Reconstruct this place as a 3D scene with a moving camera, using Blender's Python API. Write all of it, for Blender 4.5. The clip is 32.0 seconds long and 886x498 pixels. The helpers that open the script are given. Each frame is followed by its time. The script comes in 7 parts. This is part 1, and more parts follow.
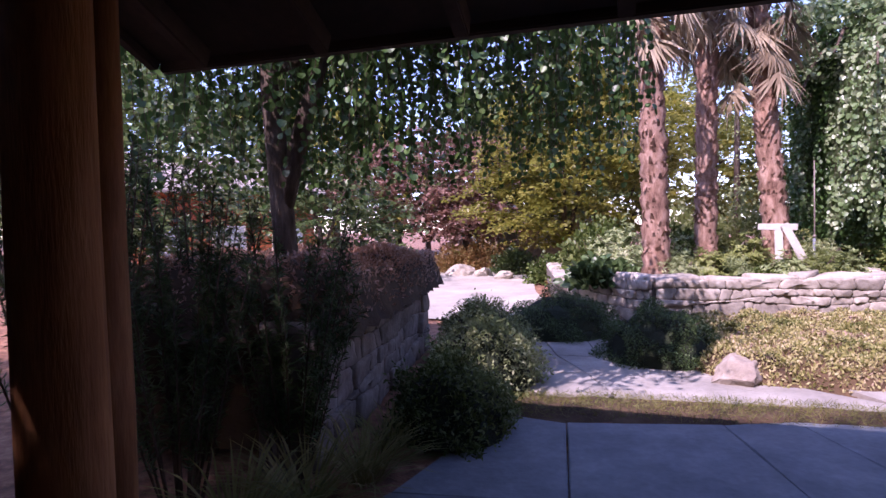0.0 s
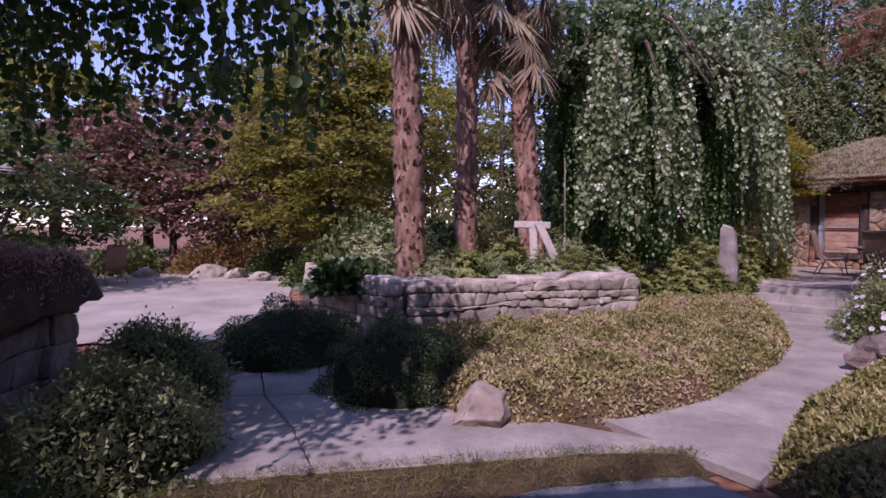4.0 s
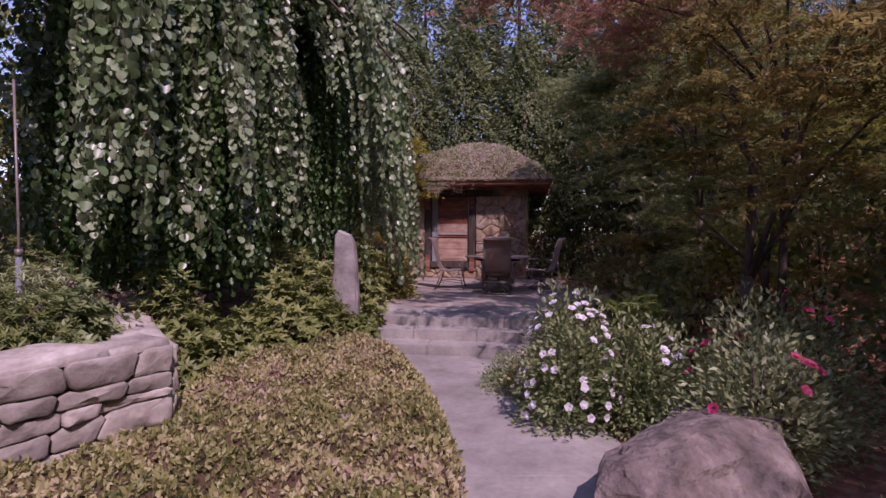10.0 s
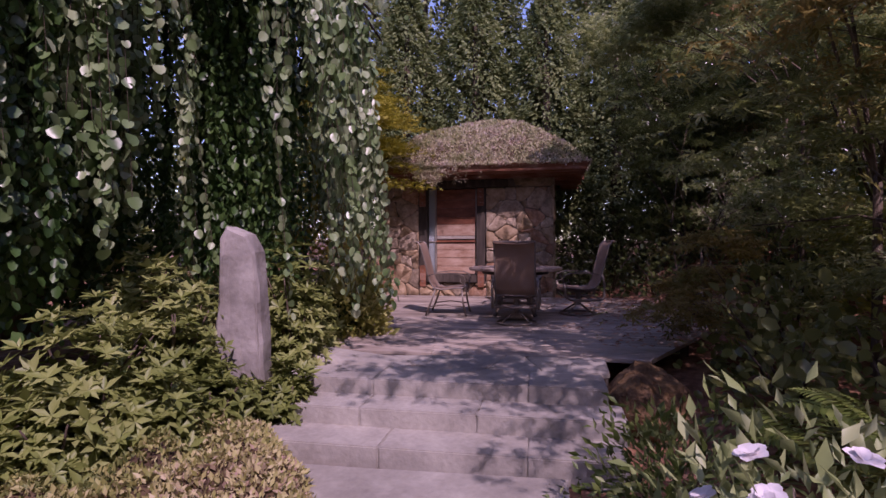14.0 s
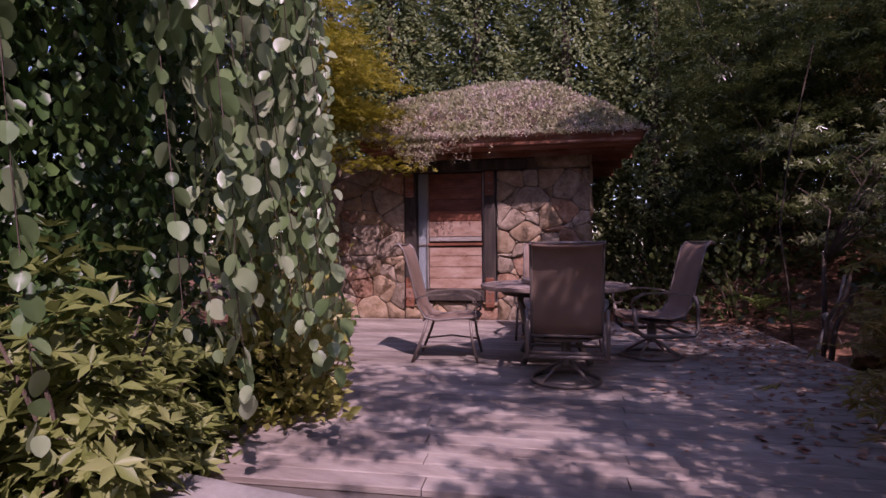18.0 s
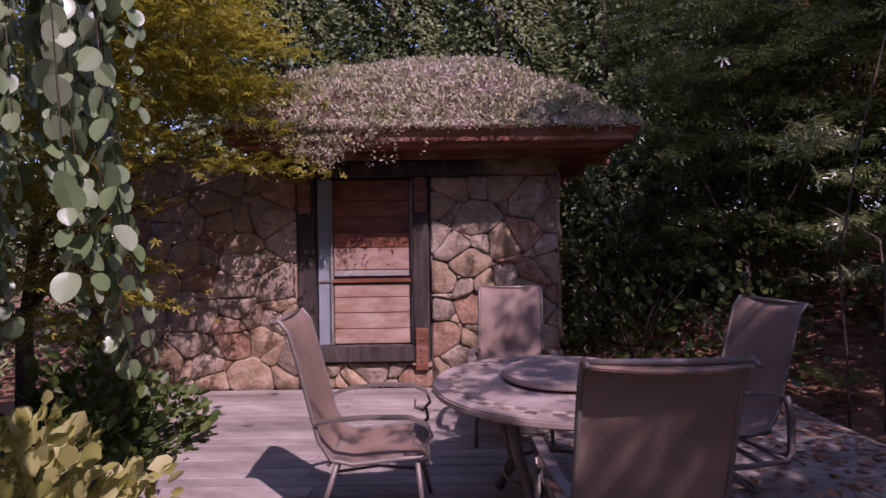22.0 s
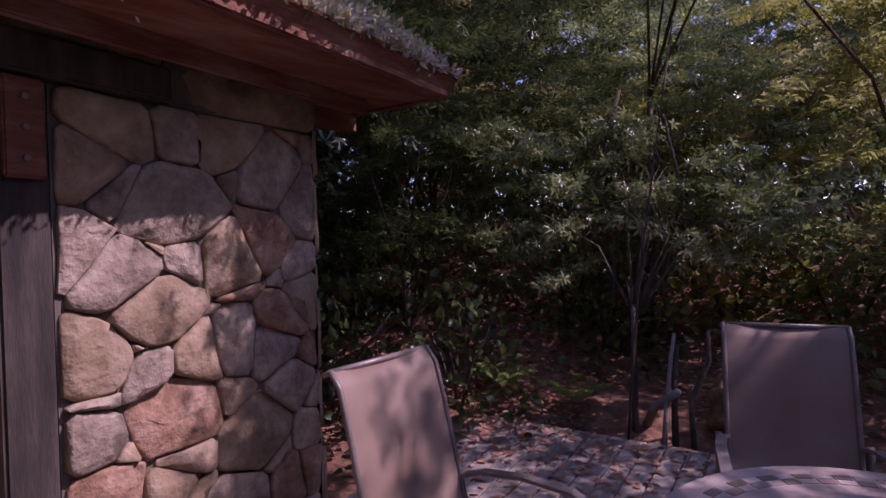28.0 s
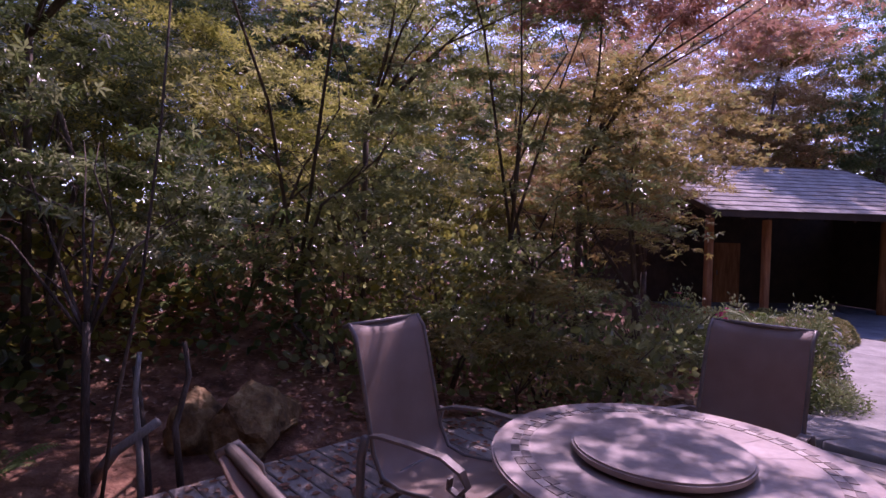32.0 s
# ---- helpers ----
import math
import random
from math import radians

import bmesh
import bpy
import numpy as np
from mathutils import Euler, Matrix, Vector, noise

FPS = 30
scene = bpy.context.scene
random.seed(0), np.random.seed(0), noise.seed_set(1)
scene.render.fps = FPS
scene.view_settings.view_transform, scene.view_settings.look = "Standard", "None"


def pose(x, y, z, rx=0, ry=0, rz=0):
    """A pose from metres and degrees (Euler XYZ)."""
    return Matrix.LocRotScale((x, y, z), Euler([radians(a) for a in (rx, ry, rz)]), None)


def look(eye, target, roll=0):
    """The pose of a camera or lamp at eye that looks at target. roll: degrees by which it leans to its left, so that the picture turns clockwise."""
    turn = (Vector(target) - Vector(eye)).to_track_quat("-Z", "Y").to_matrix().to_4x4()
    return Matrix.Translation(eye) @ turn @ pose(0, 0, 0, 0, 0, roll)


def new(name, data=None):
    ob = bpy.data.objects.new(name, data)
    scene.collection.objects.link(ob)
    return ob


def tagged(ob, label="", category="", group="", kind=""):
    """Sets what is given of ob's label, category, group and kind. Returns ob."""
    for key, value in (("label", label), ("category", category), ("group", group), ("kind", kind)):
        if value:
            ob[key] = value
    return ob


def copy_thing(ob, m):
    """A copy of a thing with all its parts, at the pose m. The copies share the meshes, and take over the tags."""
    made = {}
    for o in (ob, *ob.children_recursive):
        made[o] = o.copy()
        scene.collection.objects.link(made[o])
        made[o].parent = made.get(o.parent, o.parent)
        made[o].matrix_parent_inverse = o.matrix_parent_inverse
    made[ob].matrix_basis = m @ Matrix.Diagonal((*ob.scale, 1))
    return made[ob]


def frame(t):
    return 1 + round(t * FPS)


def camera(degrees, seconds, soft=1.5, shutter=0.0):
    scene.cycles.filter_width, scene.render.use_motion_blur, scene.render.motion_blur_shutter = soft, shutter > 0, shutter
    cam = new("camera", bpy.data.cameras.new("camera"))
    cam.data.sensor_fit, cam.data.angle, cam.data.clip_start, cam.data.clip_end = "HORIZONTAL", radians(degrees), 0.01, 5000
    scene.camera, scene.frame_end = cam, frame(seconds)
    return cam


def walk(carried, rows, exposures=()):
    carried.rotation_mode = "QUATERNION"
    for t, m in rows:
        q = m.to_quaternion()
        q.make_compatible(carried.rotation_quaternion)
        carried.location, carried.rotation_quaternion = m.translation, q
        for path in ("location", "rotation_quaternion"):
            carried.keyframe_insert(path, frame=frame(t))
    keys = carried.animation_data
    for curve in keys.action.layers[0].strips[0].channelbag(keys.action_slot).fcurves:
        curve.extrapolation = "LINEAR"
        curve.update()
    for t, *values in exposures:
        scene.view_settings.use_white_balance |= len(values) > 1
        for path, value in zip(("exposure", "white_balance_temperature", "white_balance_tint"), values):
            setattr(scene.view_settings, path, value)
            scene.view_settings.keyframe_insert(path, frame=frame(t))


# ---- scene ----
cam = camera(78.9, 32.0)
PATH = [
    (0, (-2.074, -1.626, 1.672), (-1.973, 0.37, 1.605), -0.9),
    (0.5, (-2.007, -1.373, 1.654), (-1.711, 0.604, 1.586), -0.6),
    (1, (-1.935, -1.127, 1.663), (-1.489, 0.822, 1.595), -0.4),
    (1.5, (-1.851, -0.868, 1.649), (-1.308, 1.056, 1.58), -0.2),
    (2, (-1.772, -0.624, 1.651), (-1.163, 1.279, 1.582), -0.1),
    (2.5, (-1.657, -0.374, 1.624), (-0.988, 1.509, 1.556), -0.1),
    (4.5, (-0.598, 0.249, 1.619), (0.369, 1.998, 1.529), 0.4),
    (5, (-0.407, 0.55, 1.589), (0.72, 2.2, 1.502), 0.7),
    (5.5, (-0.124, 0.832, 1.605), (1.129, 2.388, 1.519), 0.7),
    (6, (0.132, 1.15, 1.597), (1.499, 2.607, 1.513), 0.9),
    (6.5, (0.415, 1.491, 1.597), (1.886, 2.844, 1.518), 1.0),
    (7, (0.722, 1.785, 1.579), (2.283, 3.033, 1.505), 1.1),
    (7.5, (1.109, 2.042, 1.572), (2.739, 3.198, 1.501), 1.0),
    (8, (1.479, 2.308, 1.568), (3.159, 3.391, 1.501), 1.0),
    (8.5, (1.876, 2.591, 1.582), (3.598, 3.606, 1.519), 1.1),
    (9, (2.247, 2.791, 1.615), (4.007, 3.739, 1.554), 1.1),
    (9.5, (2.666, 2.93, 1.625), (4.449, 3.834, 1.563), 0.7),
    (10, (3.054, 3.049, 1.648), (4.843, 3.94, 1.586), 0.3),
    (10.5, (3.465, 3.195, 1.65), (5.255, 4.085, 1.589), -0.0),
    (11, (3.88, 3.329, 1.647), (5.669, 4.221, 1.588), -0.1),
    (11.5, (4.328, 3.429, 1.606), (6.114, 4.328, 1.553), 0.0),
    (12, (4.763, 3.565, 1.595), (6.546, 4.47, 1.546), -0.2),
    (12.5, (5.176, 3.741, 1.584), (6.951, 4.661, 1.54), -0.1),
    (13, (5.583, 3.919, 1.558), (7.351, 4.852, 1.52), -0.1),
    (13.5, (5.983, 4.106, 1.551), (7.748, 5.046, 1.517), -0.2),
    (15.5, (7.378, 4.859, 1.525), (9.123, 5.836, 1.501), -0.3),
    (16, (7.702, 5.068, 1.505), (9.449, 6.041, 1.485), -0.4),
    (16.5, (8.001, 5.238, 1.517), (9.751, 6.207, 1.501), -0.6),
    (17, (8.335, 5.416, 1.496), (10.096, 6.363, 1.482), -0.6),
    (17.5, (8.671, 5.629, 1.53), (10.447, 6.549, 1.515), -0.6),
    (18, (8.982, 5.761, 1.52), (10.757, 6.683, 1.507), -0.5),
    (18.5, (9.262, 5.901, 1.659), (11.04, 6.816, 1.621), -1.4),
    (19, (9.558, 6.011, 1.639), (11.345, 6.907, 1.604), -1.2),
    (19.5, (9.847, 6.12, 1.702), (11.644, 6.997, 1.667), -1.2),
    (20, (10.115, 6.253, 1.755), (11.917, 7.12, 1.722), -1.3),
    (20.5, (10.372, 6.397, 1.816), (12.188, 7.235, 1.788), -1.2),
    (21, (10.56, 6.623, 1.85), (12.415, 7.37, 1.822), -1.0),
    (21.5, (10.815, 6.771, 1.886), (12.701, 7.437, 1.863), -1.0),
    (22, (11.027, 6.934, 1.903), (12.939, 7.52, 1.888), -0.8),
    (22.5, (11.233, 7.109, 1.915), (13.169, 7.61, 1.903), -0.7),
    (23, (11.446, 7.265, 1.917), (13.411, 7.637, 1.914), -0.7),
    (23.5, (11.671, 7.438, 1.911), (13.658, 7.668, 1.908), -0.9),
    (24, (11.915, 7.626, 1.91), (13.913, 7.72, 1.912), -1.0),
    (24.5, (12.127, 7.831, 1.918), (14.127, 7.794, 1.917), -1.1),
    (26.5, (13.095, 8.53, 1.985), (14.972, 7.839, 1.96), -1.4),
    (27, (13.341, 8.679, 2.01), (15.129, 7.784, 1.974), -1.4),
    (27.5, (13.615, 8.809, 1.993), (15.285, 7.71, 1.955), -1.5),
    (28, (13.881, 8.919, 1.996), (15.401, 7.621, 1.958), -1.4),
    (28.5, (14.127, 9.021, 1.999), (15.485, 7.554, 1.949), -1.2),
    (29, (14.395, 9.101, 1.987), (15.527, 7.453, 1.945), -1.3),
    (29.5, (14.689, 9.142, 1.991), (15.506, 7.317, 1.937), -0.9),
    (30, (14.988, 9.143, 2.013), (15.444, 7.197, 1.939), -0.2),
    (30.5, (15.262, 9.114, 1.99), (15.363, 7.117, 1.928), 0.5),
    (31, (15.526, 9.023, 2.013), (15.252, 7.042, 1.946), 0.9),
    (31.5, (15.665, 8.873, 1.983), (15.083, 6.961, 1.931), 1.0),
    (32, (15.793, 8.681, 1.98), (14.913, 6.885, 1.938), 1.5),
]
EXPOSURES = [(0, 1.62, 6000, 54), (2.5, 1.0, 6050, 56), (5, 0.25, 6150, 59), (13, 0.38, 6250, 62), (18, 0.52, 6300, 63), (22, 0.58, 6050, 59), (24, 0.5, 5900, 57), (27, 0.5, 5800, 59), (28, 0.62, 5900, 62), (29.2, 1.1, 5750, 69), (32, 0.95, 6000, 72)]
walk(cam, [(t, look(eye, target, roll)) for t, eye, target, roll in PATH], EXPOSURES)

# ---- light ----
SUN_AZ = math.atan2(-0.71, -0.70)      # direction towards the sun, from +x
SUN_EL = radians(50)
sun_way = Vector((math.cos(SUN_AZ) * math.cos(SUN_EL), math.sin(SUN_AZ) * math.cos(SUN_EL), math.sin(SUN_EL)))
world = bpy.data.worlds.new("sky")
scene.world = world
world.use_nodes = True
wn = world.node_tree.nodes
sky = wn.new("ShaderNodeTexSky")
sky.sky_type = "NISHITA"
sky.sun_disc = False
sky.dust_density = 0.3
sky.ozone_density = 2.5
sky.sun_elevation = SUN_EL
sky.sun_rotation = math.pi / 2 - SUN_AZ
wn["Background"].inputs["Strength"].default_value = 0.15
world.node_tree.links.new(sky.outputs["Color"], wn["Background"].inputs["Color"])
sun = new("sun", bpy.data.lights.new("sun", "SUN"))
sun.data.energy = 2.95
sun.data.angle = radians(0.5)
sun.data.color = (1.0, 0.95, 0.88)
sun.matrix_world = look((0, 0, 30), Vector((0, 0, 30)) - sun_way)

# ---- materials ----
def rgb(h):
    return tuple(((int(h[i:i + 2], 16) / 255) ** 2.2) for i in (0, 2, 4)) + (1.0,)


def base_material(name):
    m = bpy.data.materials.new(name)
    m.use_nodes = True
    return m, m.node_tree.nodes, m.node_tree.links, m.node_tree.nodes["Principled BSDF"]


def ramp(nodes, cols):
    r = nodes.new("ShaderNodeValToRGB")
    el = r.color_ramp.elements
    while len(el) < len(cols):
        el.new(0.5)
    for i, c in enumerate(cols):
        el[i].position = i / (len(cols) - 1)
        el[i].color = c
    return r


def surface(name, cols, scale=3.0, rough=0.85, bump=0.4, bump_scale=40.0, vary=0.25, stretch=(1, 1, 1), metal=0.0, island=False, bump_dist=0.01):
    """A weathered surface: colour by noise at two scales, tone by piece, fine relief."""
    m, n, l, b = base_material(name)
    geo = n.new("ShaderNodeNewGeometry")
    mp = n.new("ShaderNodeMapping")
    mp.inputs["Scale"].default_value = stretch
    l.new(geo.outputs["Position"], mp.inputs["Vector"])
    big, fine = n.new("ShaderNodeTexNoise"), n.new("ShaderNodeTexNoise")
    big.inputs["Scale"].default_value, big.inputs["Detail"].default_value = scale, 5
    big.inputs["Roughness"].default_value = 0.65
    fine.inputs["Scale"].default_value, fine.inputs["Detail"].default_value = bump_scale, 4
    for t in (big, fine):
        l.new(mp.outputs["Vector"], t.inputs["Vector"])
    st = n.new("ShaderNodeMapRange")
    st.inputs[1].default_value, st.inputs[2].default_value = 0.3, 0.7
    l.new(big.outputs["Fac"], st.inputs["Value"])
    r = ramp(n, cols)
    l.new(st.outputs[0], r.inputs["Fac"])
    if island:
        rnd = geo.outputs["Random Per Island"]
    else:
        rnd = n.new("ShaderNodeObjectInfo").outputs["Random"]
    tone = n.new("ShaderNodeMapRange")
    tone.inputs[3].default_value, tone.inputs[4].default_value = 1 - vary, 1 + vary
    l.new(rnd, tone.inputs["Value"])
    ft = n.new("ShaderNodeMapRange")
    ft.inputs[3].default_value, ft.inputs[4].default_value = 0.78, 1.2
    l.new(fine.outputs["Fac"], ft.inputs["Value"])
    mul = n.new("ShaderNodeMath")
    mul.operation = "MULTIPLY"
    l.new(tone.outputs[0], mul.inputs[0])
    l.new(ft.outputs[0], mul.inputs[1])
    mix = n.new("ShaderNodeVectorMath")
    mix.operation = "SCALE"
    l.new(r.outputs["Color"], mix.inputs[0])
    l.new(mul.outputs[0], mix.inputs["Scale"])
    l.new(mix.outputs[0], b.inputs["Base Color"])
    b.inputs["Roughness"].default_value = rough
    b.inputs["Metallic"].default_value = metal
    if bump:
        bp = n.new("ShaderNodeBump")
        bp.inputs["Strength"].default_value, bp.inputs["Distance"].default_value = bump, bump_dist
        add = n.new("ShaderNodeMath")
        l.new(big.outputs["Fac"], add.inputs[0])
        l.new(fine.outputs["Fac"], add.inputs[1])
        l.new(add.outputs[0], bp.inputs["Height"])
        l.new(bp.outputs["Normal"], b.inputs["Normal"])
    return m


def leafy(name, cols, rough=0.45, through_light=0.3, spec=0.4, patches=0.9):
    """Leaves: colour by leaf, patches by place, some light passing through."""
    m, n, l, b = base_material(name)
    geo = n.new("ShaderNodeNewGeometry")
    big = n.new("ShaderNodeTexNoise")
    big.inputs["Scale"].default_value, big.inputs["Detail"].default_value = patches, 3
    l.new(geo.outputs["Position"], big.inputs["Vector"])
    mix = n.new("ShaderNodeMath")
    mix.operation = "MULTIPLY_ADD"
    mix.inputs[1].default_value = 0.6
    l.new(geo.outputs["Random Per Island"], mix.inputs[0])
    sub = n.new("ShaderNodeMath")
    sub.operation = "MULTIPLY_ADD"
    sub.inputs[1].default_value, sub.inputs[2].default_value = 1.6, -0.6
    l.new(big.outputs["Fac"], sub.inputs[0])
    l.new(sub.outputs[0], mix.inputs[2])
    r = ramp(n, cols)
    l.new(mix.outputs[0], r.inputs["Fac"])
    l.new(r.outputs["Color"], b.inputs["Base Color"])
    b.inputs["Roughness"].default_value = rough
    b.inputs["Specular IOR Level"].default_value = spec
    tr = n.new("ShaderNodeBsdfTranslucent")
    l.new(r.outputs["Color"], tr.inputs["Color"])
    ms = n.new("ShaderNodeMixShader")
    ms.inputs[0].default_value = through_light
    l.new(b.outputs[0], ms.inputs[1])
    l.new(tr.outputs[0], ms.inputs[2])
    l.new(ms.outputs[0], n["Material Output"].inputs["Surface"])
    return m


# Near-black green: shade between the twigs, put into the core's colour
M_heart = surface("twig_shade_core", [rgb("1d2416"), rgb("2a331f")], 8, 0.95, 0.8, 60)
M_soil = surface("soil", [rgb("3a2c22"), rgb("54422f"), rgb("6b5640")], 2.2, 0.95, 0.8, 30)
M_litter = surface("leaf_litter", [rgb("4c3427"), rgb("7d5742"), rgb("a37d62")], 6, 0.95, 0.9, 45)
M_pale = surface("pale_gravel", [rgb("857e74"), rgb("999287"), rgb("aaa396")], 0.7, 0.95, 0.5, 60)
M_path = surface("path_stone", [rgb("7b756d"), rgb("928c83"), rgb("a6a096")], 1.6, 0.9, 0.6, 25, 0.06)
M_slate = surface("blue_slate", [rgb("5a5f63"), rgb("6d7276"), rgb("7f8385")], 1.8, 0.8, 0.6, 18, 0.1)
M_wallstone = surface("grey_fieldstone", [rgb("7d7468"), rgb("a09688"), rgb("b9b0a2")], 4.0, 0.9, 0.7, 22, 0.22)
M_hutstone = surface("tan_fieldstone", [rgb("735d45"), rgb("9b8266"), rgb("b59e84")], 5.0, 0.9, 0.6, 26, 0.16, bump_dist=0.02)
M_hutgrey = surface("grey_hut_fieldstone", [rgb("766654"), rgb("9c8873"), rgb("b7a58f")], 6.0, 0.9, 0.6, 24, 0.16, bump_dist=0.02)
M_hutrust = surface("rusty_hut_fieldstone", [rgb("74543f"), rgb("98745b"), rgb("b0917a")], 6.0, 0.9, 0.6, 24, 0.14, bump_dist=0.02)
M_mortar = surface("mortar", [rgb("665c52"), rgb("7a7066")], 6, 0.95, 0.4, 40)
M_boulder = surface("boulder_rock", [rgb("6f6257"), rgb("988b7e"), rgb("b5aa9d")], 2.4, 0.9, 0.9, 14, 0.1)
M_pale_rock = surface("pale_standing_rock", [rgb("756e68"), rgb("918a84"), rgb("aaa39c")], 3.0, 0.9, 0.9, 16, 0.05)
M_boulder_d = surface("brown_boulder_rock", [rgb("4d443d"), rgb("7a6e65"), rgb("a3998e")], 3.4, 0.9, 1.0, 16, 0.1, bump_dist=0.04)
M_deck = surface("weathered_deck_wood", [rgb("7a6d62"), rgb("93867a"), rgb("a89c8f")], 1.2, 0.85, 0.4, 12, 0.2, (3.2, 1.0, 20))
M_cedar = surface("red_cedar", [rgb("6d3a22"), rgb("8f4f2e"), rgb("a7673f")], 1.5, 0.6, 0.25, 20, 0.16, (6, 1.2, 6))
M_fascia = surface("weathered_redwood", [rgb("5f3a28"), rgb("84523a"), rgb("a08070")], 1.2, 0.8, 0.4, 14, 0.1, (4, 1, 8))
M_beam = surface("dark_timber", [rgb("2b2521"), rgb("443b34"), rgb("5c5249")], 1.6, 0.85, 0.5, 20, 0.1, (6, 6, 1))
M_log = surface("log_post", [rgb("86522f"), rgb("ab7146"), rgb("c28a5c")], 1.6, 0.75, 0.4, 16, 0.1, (6, 6, 0.8))
M_plank = surface("pale_plank", [rgb("a9a196"), rgb("c4bdb2"), rgb("d2ccc2")], 2.0, 0.85, 0.4, 30, 0.08)
M_bark = surface("bark", [rgb("3c3229"), rgb("5c4e42"), rgb("786a5d")], 3, 0.95, 1.0, 30, 0.1, (4, 4, 1))
M_birch = surface("pale_bark", [rgb("6b6258"), rgb("8e857a"), rgb("a59c90")], 3, 0.9, 0.8, 30, 0.1, (4, 4, 1))
M_palm = surface("palm_fibre", [rgb("543a2e"), rgb("8e6e5c"), rgb("b09280")], 3, 0.95, 1.0, 26, 0.15, (3, 3, 1))
M_frond_dead = leafy("dry_frond", [rgb("7c6a52"), rgb("a29074"), rgb("b8a98c")], 0.7, 0.2)
M_frond = leafy("palm_frond", [rgb("4f6138"), rgb("6f7f50"), rgb("8d9a6a")], 0.5, 0.2)
M_shingle = surface("cedar_shingle", [rgb("6f655c"), rgb("91877d"), rgb("aaa197")], 2, 0.9, 0.5, 30, 0.18)
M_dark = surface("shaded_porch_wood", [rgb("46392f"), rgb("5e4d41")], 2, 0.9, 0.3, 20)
# Grey fieldstone made darker: the shade on the left wall is in its colour
M_shaded_wall = surface("shaded_fieldstone", [rgb("6e6258"), rgb("8d8074"), rgb("a5998c")], 4.0, 0.92, 0.8, 22, 0.22)
M_rust_rock = surface("rusty_rock", [rgb("34281d"), rgb("5f4830"), rgb("8c6a44")], 5.0, 0.92, 1.0, 18, 0.1, bump_dist=0.03)
M_door_red = surface("aged_red_cedar", [rgb("54301f"), rgb("77452f"), rgb("8f5d44")], 1.5, 0.65, 0.25, 20, 0.16, (6, 1.2, 6))
M_metal = surface("taupe_painted_metal", [rgb("6d6259"), rgb("877a70")], 8, 0.45, 0.1, 60, 0.03, (1, 1, 1), 0.2)
M_iron = surface("dark_iron", [rgb("2c2724"), rgb("3c3632")], 8, 0.5, 0.2, 60, 0.03, (1, 1, 1), 0.5)
M_tabletop = surface("travertine_top", [rgb("7c695c"), rgb("99867a"), rgb("ad9c8f")], 5, 0.45, 0.15, 30, 0.1)
M_tile = surface("mosaic_tile", [rgb("8f8073"), rgb("a59588"), rgb("b5a79a")], 12, 0.45, 0.1, 30, 0.2)
M_tile_dark = surface("dark_mosaic_tile", [rgb("665549"), rgb("7a685c"), rgb("8c7a6d")], 12, 0.45, 0.1, 30, 0.3)
M_moss = surface("mossy_rock", [rgb("55432f"), rgb("836743"), rgb("b39c6e")], 7, 0.95, 1.0, 30)



def sling_mesh():
    """Woven sling cloth: pale taupe where light falls on it, brown where it shines through."""
    m, n, l, b = base_material("taupe_sling_mesh")
    geo = n.new("ShaderNodeNewGeometry")
    weave, patch = n.new("ShaderNodeTexNoise"), n.new("ShaderNodeTexNoise")
    weave.inputs["Scale"].default_value, weave.inputs["Detail"].default_value = 420, 1
    patch.inputs["Scale"].default_value, patch.inputs["Detail"].default_value = 5, 4
    for t in (weave, patch):
        l.new(geo.outputs["Position"], t.inputs["Vector"])
    add = n.new("ShaderNodeMath")
    add.operation = "MULTIPLY_ADD"
    add.inputs[1].default_value = 0.5
    l.new(weave.outputs["Fac"], add.inputs[0])
    l.new(patch.outputs["Fac"], add.inputs[2])
    r = ramp(n, [rgb("725947"), rgb("917662"), rgb("a98f7d")])
    l.new(add.outputs[0], r.inputs["Fac"])
    l.new(r.outputs["Color"], b.inputs["Base Color"])
    b.inputs["Roughness"].default_value = 0.6
    bp = n.new("ShaderNodeBump")
    bp.inputs["Strength"].default_value, bp.inputs["Distance"].default_value = 0.3, 0.002
    l.new(weave.outputs["Fac"], bp.inputs["Height"])
    l.new(bp.outputs["Normal"], b.inputs["Normal"])
    tr = n.new("ShaderNodeBsdfTranslucent")
    tr.inputs["Color"].default_value = rgb("8a5840")
    ms = n.new("ShaderNodeMixShader")
    ms.inputs[0].default_value = 0.3
    l.new(b.outputs[0], ms.inputs[1])
    l.new(tr.outputs[0], ms.inputs[2])
    l.new(ms.outputs[0], n["Material Output"].inputs["Surface"])
    return m


M_sling = sling_mesh()
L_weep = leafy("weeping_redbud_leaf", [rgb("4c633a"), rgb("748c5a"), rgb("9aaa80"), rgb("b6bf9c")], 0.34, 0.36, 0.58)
# Darker copy of L_weep, with the shade of sheltered strands in its colour
L_weep_d = leafy("shade_painted_weeping_leaf", [rgb("35502a"), rgb("4e6d3a"), rgb("6d8a4c")], 0.4, 0.4, 0.5)
L_cover = leafy("groundcover_leaf", [rgb("595f34"), rgb("787b47"), rgb("969257"), rgb("afa572"), rgb("b8ab82"), rgb("af8f82")], 0.55, 0.25, patches=1.6)
L_rose = leafy("rose_leaf", [rgb("667448"), rgb("8e9a66"), rgb("b2b68c")], 0.45, 0.3)
# Paler cedar: bleaching, and the sun on the door's lower boards, in one colour
M_cedar_pale = surface("sunlit_bleached_cedar", [rgb("8a6650"), rgb("a98873"), rgb("bda28f")], 1.5, 0.7, 0.25, 20, 0.1, (6, 1.2, 6))
